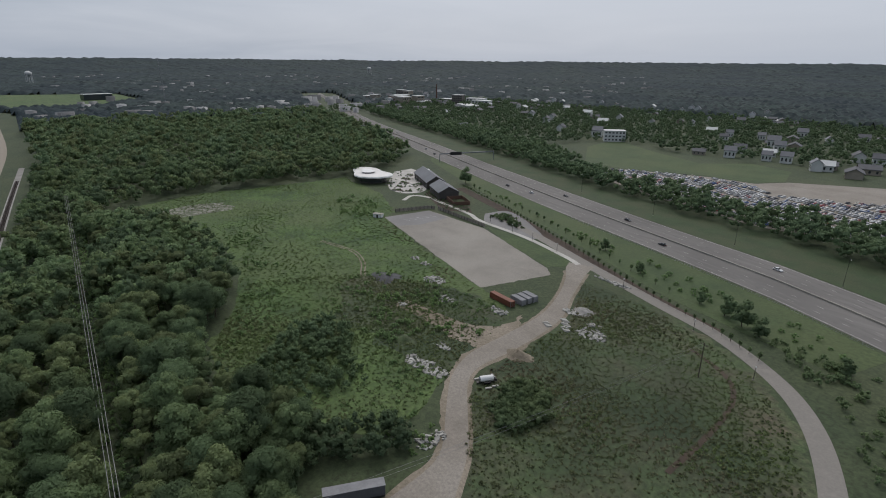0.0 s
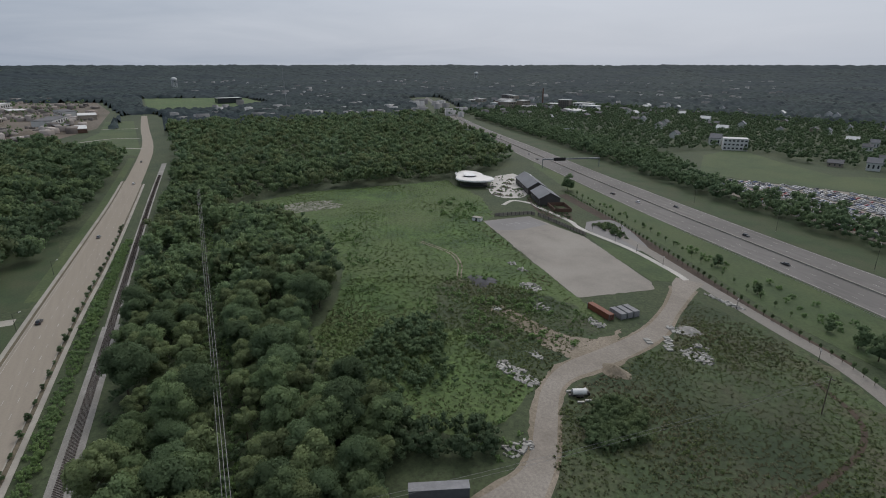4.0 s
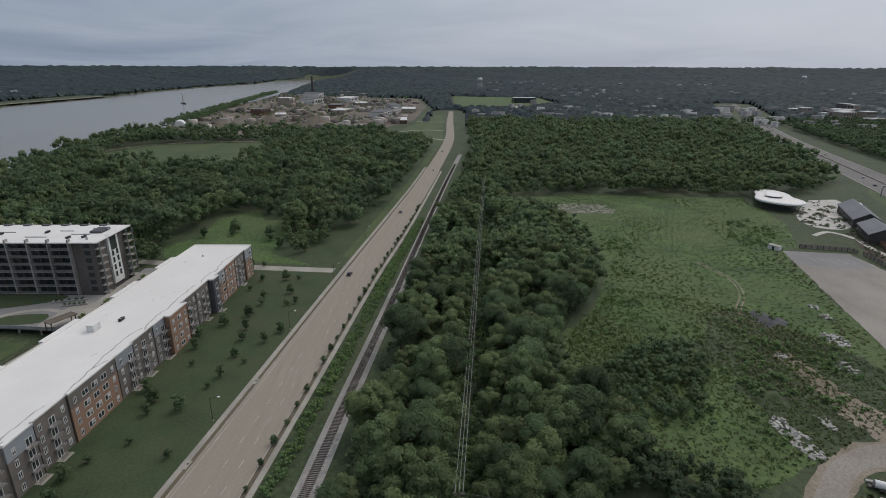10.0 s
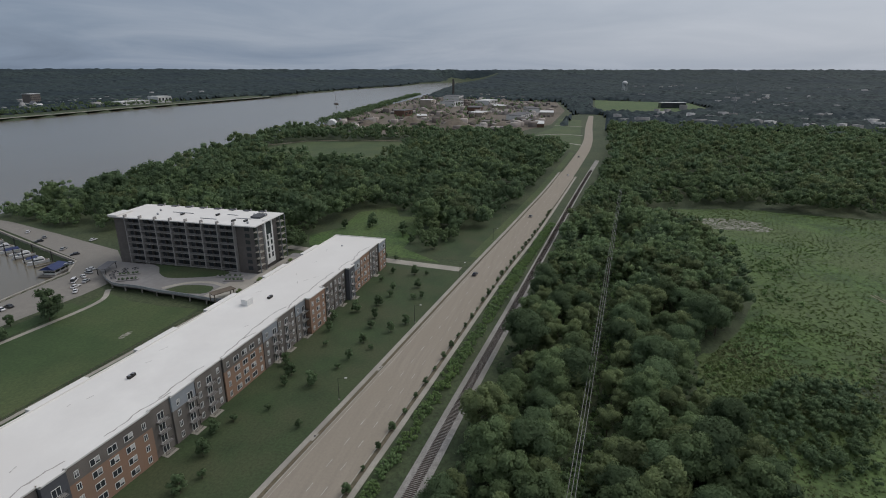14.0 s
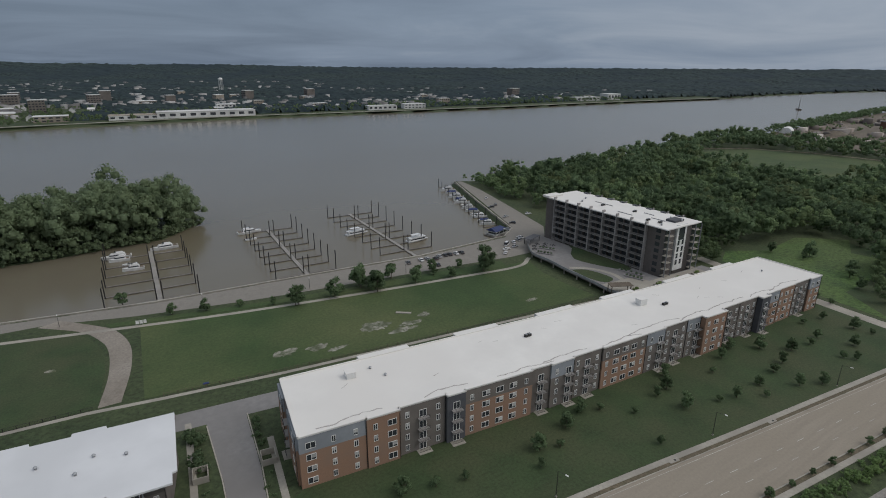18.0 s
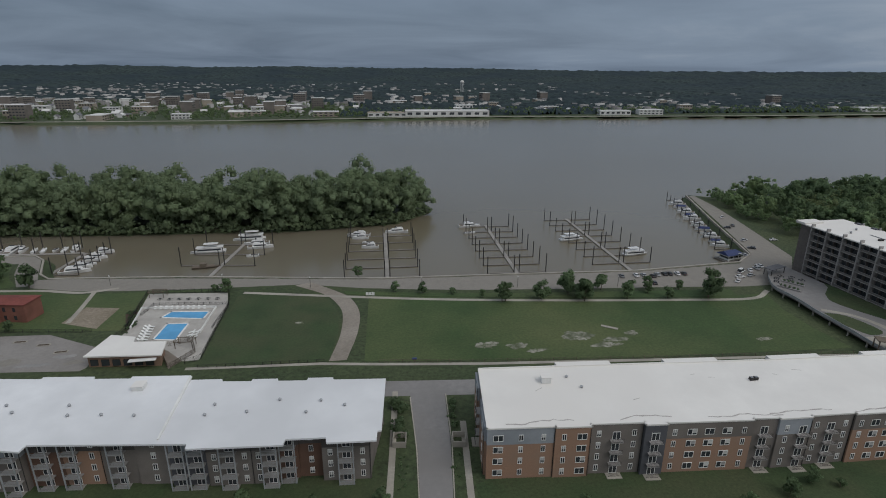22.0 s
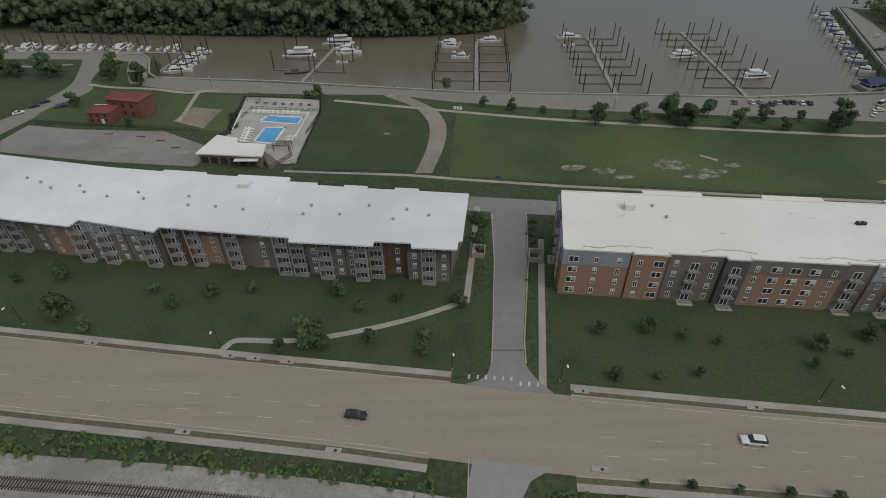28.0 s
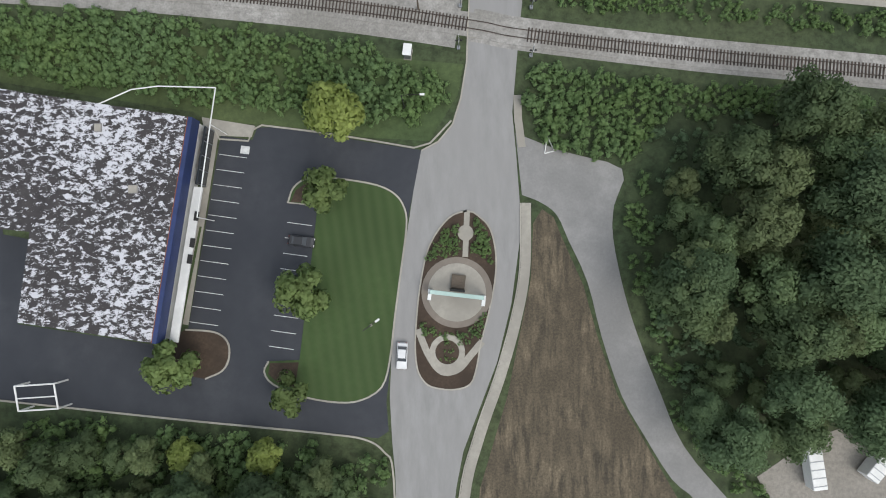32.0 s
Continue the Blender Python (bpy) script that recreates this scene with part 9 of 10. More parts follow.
TOWN_FAR = [(-1000, 1100), (-230, 1100), (-30, 1180), (70, 1500), (-300, 1810), (-1010, 1760)]


def town(poly, n, seed, big=0.25, tilt=0.0):
    rng = np.random.default_rng(seed)
    p = np.array(poly)
    c = 0
    while c < n:
        x, y = rng.uniform(p[:, 0].min(), p[:, 0].max()), rng.uniform(p[:, 1].min(), p[:, 1].max())
        if not inside(poly, [x], [y])[0]:
            continue
        z = float(hills(np.array([x]), np.array([y]))[0])
        src = BLOCKS[int(rng.integers(4))] if rng.random() < big else GABLES[int(rng.integers(4))]
        place(src, x, y, z, float(rng.uniform(1.0, 1.5)), tilt + 90 * int(rng.integers(2)) + float(rng.uniform(-8, 8)))
        HOUSE_SPOTS.append((x, y))
        c += 1


town([(-880, 1165), (-230, 1140), (-40, 1190), (60, 1500), (-300, 1800), (-1000, 1750)], 115, 1, 0.5)
town([(-30, 1260), (500, 1260), (700, 1900), (100, 2300), (-500, 2100)], 30, 6, 0.5)
town([(250, 1230), (900, 1180), (1500, 1180), (1700, 1400), (700, 1700), (250, 1500)], 22, 2, 0.2)
town([(170, -600), (420, -640), (900, -700), (1000, -1100), (400, -1200), (60, -800), (40, -560)], 85, 3, 0.0, 20)
town([(60, -545), (170, -612), (260, -585), (300, -600), (180, -640), (60, -640)], 9, 8, 0.0, 20)
town([(860, -740), (1120, -690), (1300, -860), (1150, -1000), (860, -900)], 30, 4, 0.6, 20)
block("hillside_block", 388, -622, 26, 16, 13, 40, M["dull_white"], M["dull_white"], "pale flat-roofed block on the rise", "building", 3, 6)
block("mill_building", 1085, -790, 90, 30, 14, -25, M["brick_dark"], M["grey_roof"], "long brown brick mill", "mill", 3, 12)
block("mill_building", 850, -800, 60, 30, 9, -25, M["dull_white"], M["dull_white"], "long white shed beside the mill", "shed", 1, 8)
st = empty("brick_chimney", 1060, -890)
part("stack", rods(((0, 0, 0), (0, 0, 42), 2.2, 1.4), seg=14), M["brick_dark"], st)
tagged(st, "tall thin brick factory chimney", "chimney")
block("glass_hall", 1562, -246, 26, 62, 14, 8, M["glass"], M["dull_white"], "pale hall beyond the wood", "hall", 2, 8)
flat("far_meadow", [(1340, -60), (1360, -190), (1500, -330), (1800, -330), (1900, -60), (1500, -50)], 0.6, M["meadow"], label="open green far meadow", category="meadow")
# water towers and masts
def water_tower(x, y, h, s, label):
    z = float(hills(np.array([x]), np.array([y]))[0])
    r = empty("water_tower", x, y, z)
    bm = bmesh.new()
    bmesh.ops.create_uvsphere(bm, u_segments=16, v_segments=10, radius=s, matrix=Matrix.Translation((0, 0, h)) @ Matrix.Diagonal((1, 1, 0.75, 1)))
    part("tank", bm, M["dull_white"], r, smooth=True)
    part("riser", rods(((0, 0, -2), (0, 0, h - s * 0.6), s * 0.14)), M["dull_white"], r)
    for k in range(5):
        a = k * 2 * math.pi / 5
        part("leg", rods(((s * 0.95 * math.cos(a), s * 0.95 * math.sin(a), -2), (s * 0.8 * math.cos(a), s * 0.8 * math.sin(a), h), s * 0.07), seg=6), M["dull_white"], r)
    return tagged(r, label, "water tower", "far water towers")


water_tower(2600, -205, 40, 12, "white legged water tower above the far woods")
water_tower(3200, -2100, 40, 14, "distant white water tower on the skyline")
water_tower(480, 2300, 48, 9, "distant slim white water tower")
for x, y, h in ((2300, -580, 95), (1300, -330, 60)):
    r = empty("radio_mast", x, y)
    part("mast", rods(((0, 0, 0), (0, 0, h), 0.7, 0.3), seg=5), M["steel"], r)
    part("guy_ring", rods(((0, 0, h * 0.5), (0, 0, h * 0.5 + 1), 1.2), seg=6), M["steel"], r)
    tagged(r, "thin lattice radio mast far off", "mast", "radio masts")
for x, y, w in ((568, -525, 16), (627, -403, 14)):
    r = empty("billboard", x, y, 0, 70)
    part("panel", bx(-w / 2, -0.3, 8, w / 2, 0.3, 13.5), M["dull_white"], r)
    for s in (-1, 1):
        part("post", rods(((s * w * 0.3, 0, 0), (s * w * 0.3, 0, 8), 0.3)), M["steel"], r)
    tagged(r, "pale roadside billboard seen edge on", "billboard", "billboards")
# works on the near bank
for k, (x, y, L, W, h, mt) in enumerate(((1150, 110, 90, 30, 9, "dull_white"), (1240, 60, 60, 30, 8, "tan"), (1330, 100, 70, 26, 10, "dull_white"), (1180, 200, 50, 30, 9, "tan"), (1300, 230, 60, 30, 12, "brick_dark"), (1420, 190, 50, 30, 9, "tan"),
                                         (1500, 330, 70, 40, 14, "dull_white"), (1420, 380, 40, 30, 20, "tan"), (1050, 90, 50, 20, 7, "brick_dark"), (1600, 250, 80, 40, 12, "dull_white"), (1750, 380, 90, 50, 16, "dull_white"),
                                         (1080, 300, 40, 20, 8, "tan"), (1150, 360, 40, 24, 12, "brick_dark"), (1000, 60, 60, 16, 6, "brick_dark"))):
    block("works_shed", x, y, L, W, h, -10 + 13 * (k % 3), M[mt], M["dull_white"] if k % 2 else M["grey_roof"], "industrial shed in the brown works yard", "shed", 1, 6, single=True)["group"] = "works sheds"
for k, (x, y, rx, ry, h) in enumerate(((930, 200, 50, 40, 14), (970, 290, 45, 36, 12), (1010, 170, 40, 30, 9), (960, 120, 50, 26, 8), (1080, 240, 34, 30, 10), (930, 360, 30, 30, 9))):
    mound("spoil_heap", x, y, rx, ry, h, 50 + k, M["yard"], "large brown spoil heap", "heap")
arch = empty("arched_tent", 930, 428, 0, 20)
bm = bmesh.new()
bmesh.ops.create_cone(bm, cap_ends=True, segments=24, radius1=9, radius2=9, depth=30, matrix=pose(0, 0, 0, 90, 0, 90))
part("cover", bm, M["white"], arch, "white curved cover")
tagged(arch, "white arched storage tent by the river", "tent")
cs = empty("twin_stacks", 2150, 470)
for k in (0, 1):
    part("stack", rods(((k * 14, 0, 0), (k * 14, 0, 60), 3, 2.2), seg=12), M["dark_panel"], cs)
tagged(cs, "dark pair of power station stacks", "chimney")
cr = empty("river_crane", 1560, 700, WATER_Z, 30)
part("barge", bx(-18, -5, 0, 18, 5, 2.5, 0.2), M["rust_dark"], cr)
part("mast", rods(((0, 0, 2.5), (0, 0, 26), 0.9, 0.5)), M["steel"], cr)
part("boom", rods(((0, 0, 14), (22, 0, 20), 0.6), ((0, 0, 24), (22, 0, 20), 0.2)), M["steel"], cr)
tagged(cr, "crane barge moored in the river", "barge")
# woods
def far_canopy():
    radii = [940.0]
    while radii[-1] < 4880:
        radii.append(radii[-1] * 1.0095)
    na = 1300
    a = np.linspace(0, 2 * np.pi, na, endpoint=False)
    R, A = np.meshgrid(np.array(radii), a, indexing="ij")
    rng = np.random.default_rng(12)
    R = R + rng.uniform(-0.4, 0.4, R.shape) * R * 0.0095
    X, Y = R * np.cos(A), R * np.sin(A)
    hump = 4 + 8 * rng.random(R.shape) ** 1.6
    low = np.sin(X * 0.011) * np.cos(Y * 0.013) + np.sin(X * 0.004 + Y * 0.006)
    Z = hills(X, Y) + hump + low * 1.5
    ok = ~inside(RIVER, X, Y) & (dist_to(RIVER, X, Y) > np.where(R > 2000, 4, 25))
    ok &= dist_to([*HWY_NEAR], X, Y, False) > 45
    ok &= dist_to(ROAD_N, X, Y, False) > 30
    ok &= ~inside([(860, 50), (880, 440), (1000, 450), (1500, 540), (1950, 580), (1750, 50), (1300, 10), (1000, 30)], X, Y)
    ok &= ~inside([(1340, -60), (1360, -190), (1500, -330), (1800, -330), (1900, -60), (1500, -50)], X, Y)
    ok &= ~inside(TOWN_FAR, X, Y)
    ok &= ~((np.hypot(X, Y) < 1000) & (Y > 0))
    ok &= ~((Y > 900) & (Y < 1195) & (X < 1900) & (X > -300))
    hs = np.array(HOUSE_SPOTS + [(1085, -790), (850, -800), (215, 1188), (100, 1196), (160, 1190), (280, 1186)])
    gap = np.zeros(X.shape)
    for hx, hy in hs:
        gap = np.maximum(gap, np.where((np.abs(X - hx) < 14) & (np.abs(Y - hy) < 16), 1, 0))
        d = math.hypot(hx, hy)
        front = (X * hx + Y * hy) / d
        side = np.abs(X * hy - Y * hx) / d
        gap = np.maximum(gap, np.where((front < d) & (front > d - 45) & (side < 13), 0.5, 0))
    Z -= gap * (hump + 1)
    ok &= ~(inside([(-250, -500), (60, -560), (420, -500), (980, -530), (1040, -980), (400, -1040), (-250, -960)], X, Y))
    edge = ok & ~(np.roll(ok, 1, 0) & np.roll(ok, -1, 0) & np.roll(ok, 1, 1) & np.roll(ok, -1, 1))
    Z = np.where(edge, hills(X, Y) + 0.3, Z)
    idx = np.arange(X.size).reshape(X.shape)
    i, j = np.meshgrid(np.arange(len(radii) - 1), np.arange(na), indexing="ij")
    j2 = (j + 1) % na
    F = np.stack([idx[i, j], idx[i + 1, j], idx[i + 1, j2], idx[i, j2]], -1).reshape(-1, 4)
    F = F[ok.ravel()[F].all(1)]
    T = np.concatenate([F[:, [0, 1, 2]], F[:, [0, 2, 3]]])
    # The canopy's bluish tint is aerial haze put into its material.
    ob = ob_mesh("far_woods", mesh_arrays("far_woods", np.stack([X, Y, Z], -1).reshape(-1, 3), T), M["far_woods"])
    tagged(ob, "dark wooded land reaching to the skyline, with haze blue in its colour", "woods", kind="stuff")


far_canopy()


def far_roofs(name, a0, a1, r0, r1, n, seed, label):
    """Small pale buildings that stand out of the far woods, as one mesh."""
    rng = np.random.default_rng(seed)
    V, F = [], []
    q = np.array([(0, 1, 2, 3), (4, 5, 6, 7), (0, 1, 5, 4), (1, 2, 6, 5), (2, 3, 7, 6), (3, 0, 4, 7)])
    while len(V) < n:
        a, r = math.radians(rng.uniform(a0, a1)), r0 + (r1 - r0) * rng.random() ** 1.4
        x, y = r * math.cos(a), r * math.sin(a)
        if inside(RIVER, [x], [y])[0] or dist_to(RIVER, np.array([x]), np.array([y]))[0] < 130:
            continue
        clump = math.sin(x * 0.006 + 1) + math.sin(y * 0.007 + seed)
        if clump < rng.uniform(-1.2, 1.4):
            continue
        z = float(hills(np.array([x]), np.array([y]))[0])
        L, W, h = rng.uniform(4, 12), rng.uniform(3, 7), rng.uniform(8, 13)
        t = rng.uniform(0, 3)
        c, s_ = math.cos(t), math.sin(t)
        k = [(-L, -W), (L, -W), (L, W), (-L, W)]
        V.append([(x + u * c - v * s_, y + u * s_ + v * c, z + zz) for zz in (0, h) for u, v in k])
        F.append(q + 8 * (len(V) - 1))
    ob = ob_mesh(name, mesh_arrays(name, np.concatenate(V), np.concatenate(F)), M["far_roof"])
    tagged(ob, label, "buildings", kind="stuff")


M["far_roof"] = mat("mixed_pale_roofs", (0.34, 0.335, 0.325), (0.24, 0.236, 0.23), s1=0.05, s2=0.01, island=0.5, bump=0)
far_roofs("far_suburb", -62, -4, 1080, 3700, 230, 5, "pale roofs of a suburb among dark woods")
far_roofs("far_valley_town", 68, 132, 1500, 3900, 420, 9, "pale roofs of a town beyond the river")
far_roofs("far_riverside_town", 94, 134, 1250, 3600, 420, 13, "crowded pale roofs of the far river town")
far_roofs("far_shore_town", 36, 68, 1400, 2600, 110, 11, "pale roofs along the far shore")


def yard_clutter():
    """Scrap, sheds and containers over the works yard, as one mesh."""
    rng = np.random.default_rng(17)
    lot = [(815, 240), (805, 370), (910, 432), (1250, 476), (1600, 505), (2000, 535), (2200, 260), (1780, 80), (1390, 40), (1040, 52), (870, 112)]
    V, F = [], []
    q = np.array([(4, 5, 6, 7), (0, 1, 5, 4), (1, 2, 6, 5), (2, 3, 7, 6), (3, 0, 4, 7)])
    while len(V) < 520:
        x, y = rng.uniform(805, 2200), rng.uniform(40, 535)
        if not inside(lot, [x], [y])[0] or math.sin(x * 0.021) + math.sin(y * 0.034 + x * 0.01) < rng.uniform(-1.6, 1.0):
            continue
        big = rng.random() < 0.25
        L, W, h = (rng.uniform(6, 20), rng.uniform(4, 9), rng.uniform(4, 10)) if big else (rng.uniform(1.5, 6), rng.uniform(1.2, 3), rng.uniform(1.5, 4.5))
        t = rng.uniform(0, 3.1) if not big else 0.15 + rng.normal() * 0.1
        c, s_ = math.cos(t), math.sin(t)
        k = [(-L, -W), (L, -W), (L, W), (-L, W)]
        V.append([(x + u * c - v * s_, y + u * s_ + v * c, zz) for zz in (0, h) for u, v in k])
        F.append(q + 8 * (len(V) - 1))
    tagged(ob_mesh("yard_scrap", mesh_arrays("yard_scrap", np.concatenate(V), np.concatenate(F)), M["scrap"]), "scrap, stacked boxes and small sheds over the works yard", "scrap", kind="stuff")


M["scrap"] = mat("mixed_scrap", (0.20, 0.165, 0.140), (0.125, 0.105, 0.092), s1=0.05, s2=0.01, c3=(0.26, 0.24, 0.22), island=0.75, bump=0)
yard_clutter()


# ---- woods and planting ----
M["leaf_isle"] = leafy(mat("willow_leaves", (0.205, 0.258, 0.143), (0.145, 0.195, 0.107), s1=0.09, s2=0.03, c3=(0.189, 0.247, 0.144), island=0.2, bump=0, rough=0.75, spec=0.15))
WOOD_2 = [(400, -50), (450, -24), (620, -44), (900, -54), (960, -62), (960, -520), (764, -455), (600, -405), (470, -355), (420, -300), (404, -238), (411, -180), (421, -115)]
_a = scatter(WOOD_2, 9.8, 21, jitter=0.48)
_n = np.hypot(_a[:, 0], _a[:, 1]) < 540
mixed_tile("meadow_wood", LOD_MID, spots_of(_a[_n], 22, 0, 0.6, 1.6), "broad dark-green wood behind the meadow")
mixed_tile("meadow_wood_beyond", LOD_FAR, spots_of(_a[~_n], 23, 0, 0.6, 1.5), "distant part of the broad wood")
SPORT = [(507, 208), (514, 255), (538, 326), (620, 388), (698, 362), (734, 210), (560, 189)]
WOOD_3 = [(276, 166), (300, 146), (345, 147), (370, 127), (346, 112), (348, 94), (316, 92), (306, 66), (330, 50), (370, 43), (429, 32), (510, 22), (570, 16), (680, 5), (730, 32), (770, 72), (838, 92), (800, 230), (786, 385), (830, 425), (773, 430), (551, 412), (420, 382), (335, 362), (294, 376), (290, 340), (268, 296), (252, 240)]
_a = scatter(WOOD_3, 9.8, 24, [SPORT], 0.48)
_n = np.hypot(_a[:, 0], _a[:, 1]) < 540
mixed_tile("river_wood", LOD_MID, spots_of(_a[_n], 25, 0, 0.62, 1.75), "dense wood between the boulevard and the river", shares=(0.25, 0.65, 0.1))
mixed_tile("river_wood_beyond", LOD_FAR, spots_of(_a[~_n], 26, 0, 0.65, 1.55), "distant part of the riverside wood", shares=(0.25, 0.65, 0.1))
_a = scatter([(880, 430), (900, 450), (1490, 525), (2063, 595), (2063, 575), (1490, 500), (1000, 425)], 9, 27)
tile("bank_trees", LOD_FAR, spots_of(_a, 28, 0, 0.7, 1.1), M["leaf_deep"], "line of trees on the river bank")
_a = scatter([(830, 240), (1040, 60), (1800, 80), (1950, 520), (1000, 430)], 27, 29, keep=0.5)
tile("yard_trees", LOD_FAR, spots_of(_a, 30, 0, 0.6, 0.9), M["leaf_dark"], "scattered trees in the works yard")
WOOD_5 = [(-60, -300), (20, -316), (76, -330), (142, -342), (249, -372), (330, -400), (470, -450), (700, -520), (900, -580), (880, -620), (600, -560), (420, -500), (320, -452), (305, -430), (245, -402), (188, -390), (117, -378), (60, -386), (-60, -380)]
_a = scatter(WOOD_5, 7.0, 31)
tile("highway_wood", LOD_FAR, spots_of(_a, 32, -0.5, 0.6, 1.15), M["leaf_deep"], "belt of trees between highway and salvage lot")
TOWN_S = [(-250, -520), (60, -560), (110, -640), (160, -610), (220, -580), (330, -605), (395, -625), (420, -520), (600, -575), (900, -640), (960, -530), (1000, -560), (1060, -1000), (400, -1060), (-250, -980)]
_hs = np.array(HOUSE_SPOTS)
def clear_of(pts, spots, side, front):
    keep = np.ones(len(pts), bool)
    for hx, hy in spots:
        d = math.hypot(hx, hy)
        f = (pts[:, 0] * hx + pts[:, 1] * hy) / d
        s = np.abs(pts[:, 0] * hy - pts[:, 1] * hx) / d
        keep &= ~((s < side) & (f < d + 8) & (f > d - front))
    return pts[keep]


_a = clear_of(scatter(TOWN_S, 11.0, 33, keep=0.92), HOUSE_SPOTS, 9, 28)
tile("town_trees", LOD_FAR, spots_of(_a, 34, -0.8, 0.55, 1.0), M["leaf_deep"], "leafy trees between the houses")
ISLAND = [(-1000, 430), (-600, 395), (-259, 365), (-146, 352), (-34, 344), (30, 352), (56, 378), (52, 396), (20, 408), (-60, 404), (-160, 412), (-260, 430), (-600, 470), (-1000, 520)]
mound_pts = [(x, y) for x, y in ISLAND]
tagged(part("island_ground", prism_bm(offset_line(mound_pts, 0), -9, WATER_Z + 0.5), M["brush"]), "low muddy wooded island", "island", kind="structure")
_a = scatter(ISLAND, 8.0, 35)
_a = _a[_a[:, 0] > -420]
_order = np.argsort(np.abs(_a[:, 0] + 60))
LOD_ISLE = [cloud_lod(260 + k, h, r, 13, 46, 0.44, 0.12) for k, (h, r) in enumerate(((17, 5.8), (15, 5.4), (19, 6.4), (14, 5.0)))]
tile("island_wood", LOD_ISLE, spots_of(_a, 36, WATER_Z, 1.3, 2.05), M["leaf_isle"], "dense tall trees covering the island")
_b = np.array([(x, y - 1) for x, y in resample([(-260, 366), (-146, 353), (-34, 345), (28, 352), (54, 376)], 4.5)])
tile("island_edge", LOD_MID, spots_of(_b, 37, WATER_Z - 1.5, 0.55, 0.8), M["leaf_isle"], "low leafy edge of the island")
# far bank trees along the shore
_a = clear_of(scatter([(-1000, 1125), (-230, 1108), (60, 1150), (250, 1200), (900, 1165), (1500, 1165), (1500, 1330), (-1000, 1330)], 15, 38, keep=0.75), HOUSE_SPOTS + [(215, 1188), (100, 1196), (140, 1190), (180, 1190), (260, 1188), (290, 1185), (600, 1180), (690, 1185), (60, 1196)], 14, 60)
_b = clear_of(scatter([(-1000, 1240), (-30, 1240), (70, 1500), (-300, 1810), (-1010, 1760)], 19, 47, keep=0.7), HOUSE_SPOTS, 9, 40)
tile("far_town_trees", LOD_FAR, spots_of(_b, 48, 0, 0.5, 0.85), M["leaf_dark"], "trees between the far town's houses")
tile("far_shore_trees", LOD_FAR, spots_of(_a, 39, 0, 0.6, 1.0), M["leaf_dark"], "trees along the far shore")
# shrubs by the railway and car park
def shrubs(name, poly, spacing, seed, lo, hi, label, keep=1.0, material="leaf_bush", kinds=None, patch=0.0):
    a = scatter(poly, spacing, seed, keep=keep, patch=patch)
    return tile(name, kinds or BUSH, spots_of(a, seed + 1, -0.3, lo, hi), M[material], label, "bushes")


def weed_cloud(seed, h, r):
    rng = np.random.default_rng(seed)
    return leaf_cloud(rng, crown_blobs(rng, h, r, 3, 0.0), 22, 0.26, 0)


WEED = [weed_cloud(270 + k, h, r) for k, (h, r) in enumerate(((0.6, 1.3), (0.45, 1.2), (0.8, 1.2), (0.5, 1.0)))]
BUSH = [cloud_lod(240 + k, h, r, 7, 38, 0.23, 0.08) for k, (h, r) in enumerate(((2.2, 2.2), (1.8, 1.9), (2.8, 2.3)))]
M["leaf_bush"] = leafy(mat("bush_leaves", (0.205, 0.298, 0.114), (0.147, 0.230, 0.089), s1=0.25, s2=0.08, c3=(0.179, 0.270, 0.121), island=0.2, bump=0, rough=0.7, spec=0.15))
M["leaf_weed"] = leafy(mat("weed_leaves", (0.120, 0.164, 0.064), (0.070, 0.104, 0.044), s1=0.045, s2=0.022, c3=(0.158, 0.146, 0.092), island=0.3, bump=0, rough=0.8, spec=0.1, lo=0.42, hi=0.6))
shrubs("railside_bushes", [(-170, 55), (-88, 48.6), (-54, 45.5), (-21, 41.2), (-12, 40), (-12, 36), (-2, 35), (0, 31), (-6, 25.4), (-20, 27), (-44, 30), (-88, 38), (-170, 44)], 1.7, 51, 0.6, 1.1, "green bushes between railway and car park", 0.9)
shrubs("roadside_bushes", [(-170, 78), (-98, 66.6), (-59, 61.8), (-24, 56.8), (-2, 53.0), (-2, 51), (-24, 53), (-60, 57), (-100, 60), (-170, 68)], 2.0, 53, 0.45, 0.85, "green bushes between road and railway", 0.85)
shrubs("roadside_bushes_east", [(18, 50.5), (56, 46.6), (95, 42), (155, 35), (240, 25.5), (345, 11), (345, 7), (240, 20.5), (155, 31), (95, 38.5), (56, 42.4), (20, 46)], 1.6, 55, 0.4, 0.85, "green bushes between road and railway", 0.95)
shrubs("railside_bushes_east", [(15, 36), (42, 32.5), (73, 29.5), (73, 27), (36, 26), (34, 19), (22, 20), (14, 24), (13.5, 31)], 1.7, 57, 0.6, 1.05, "green bushes beside the crossing", 1.0)
shrubs("wood_edge", [(31, 17), (34, 17), (36, -6), (42, -26), (54, -40), (50, -42), (40, -29), (33, -12), (29.5, 4)], 2.2, 59, 0.5, 1.0, "low green growth at the wood's edge", 0.7)
shrubs("wood_floor", [(34, 25), (36, 17), (35, -5), (40, -24), (54, -30), (78, -29), (118, -50), (118, 22), (73, 27)], 3.3, 131, 0.6, 1.25, "green undergrowth beneath the trees", 0.95, "leaf_deep")
_u = scatter([(118, 22), (118, -50), (143, -45), (178, -44), (242, -78), (286, -85), (372, -49), (398, -45), (420, -36), (284, 6), (200, 14)], 6.0, 133)
tile("wood_floor_beyond", LOD_FAR, spots_of(_u, 134, -1.2, 0.3, 0.5), M["leaf_deep"], "green undergrowth beneath the trees")
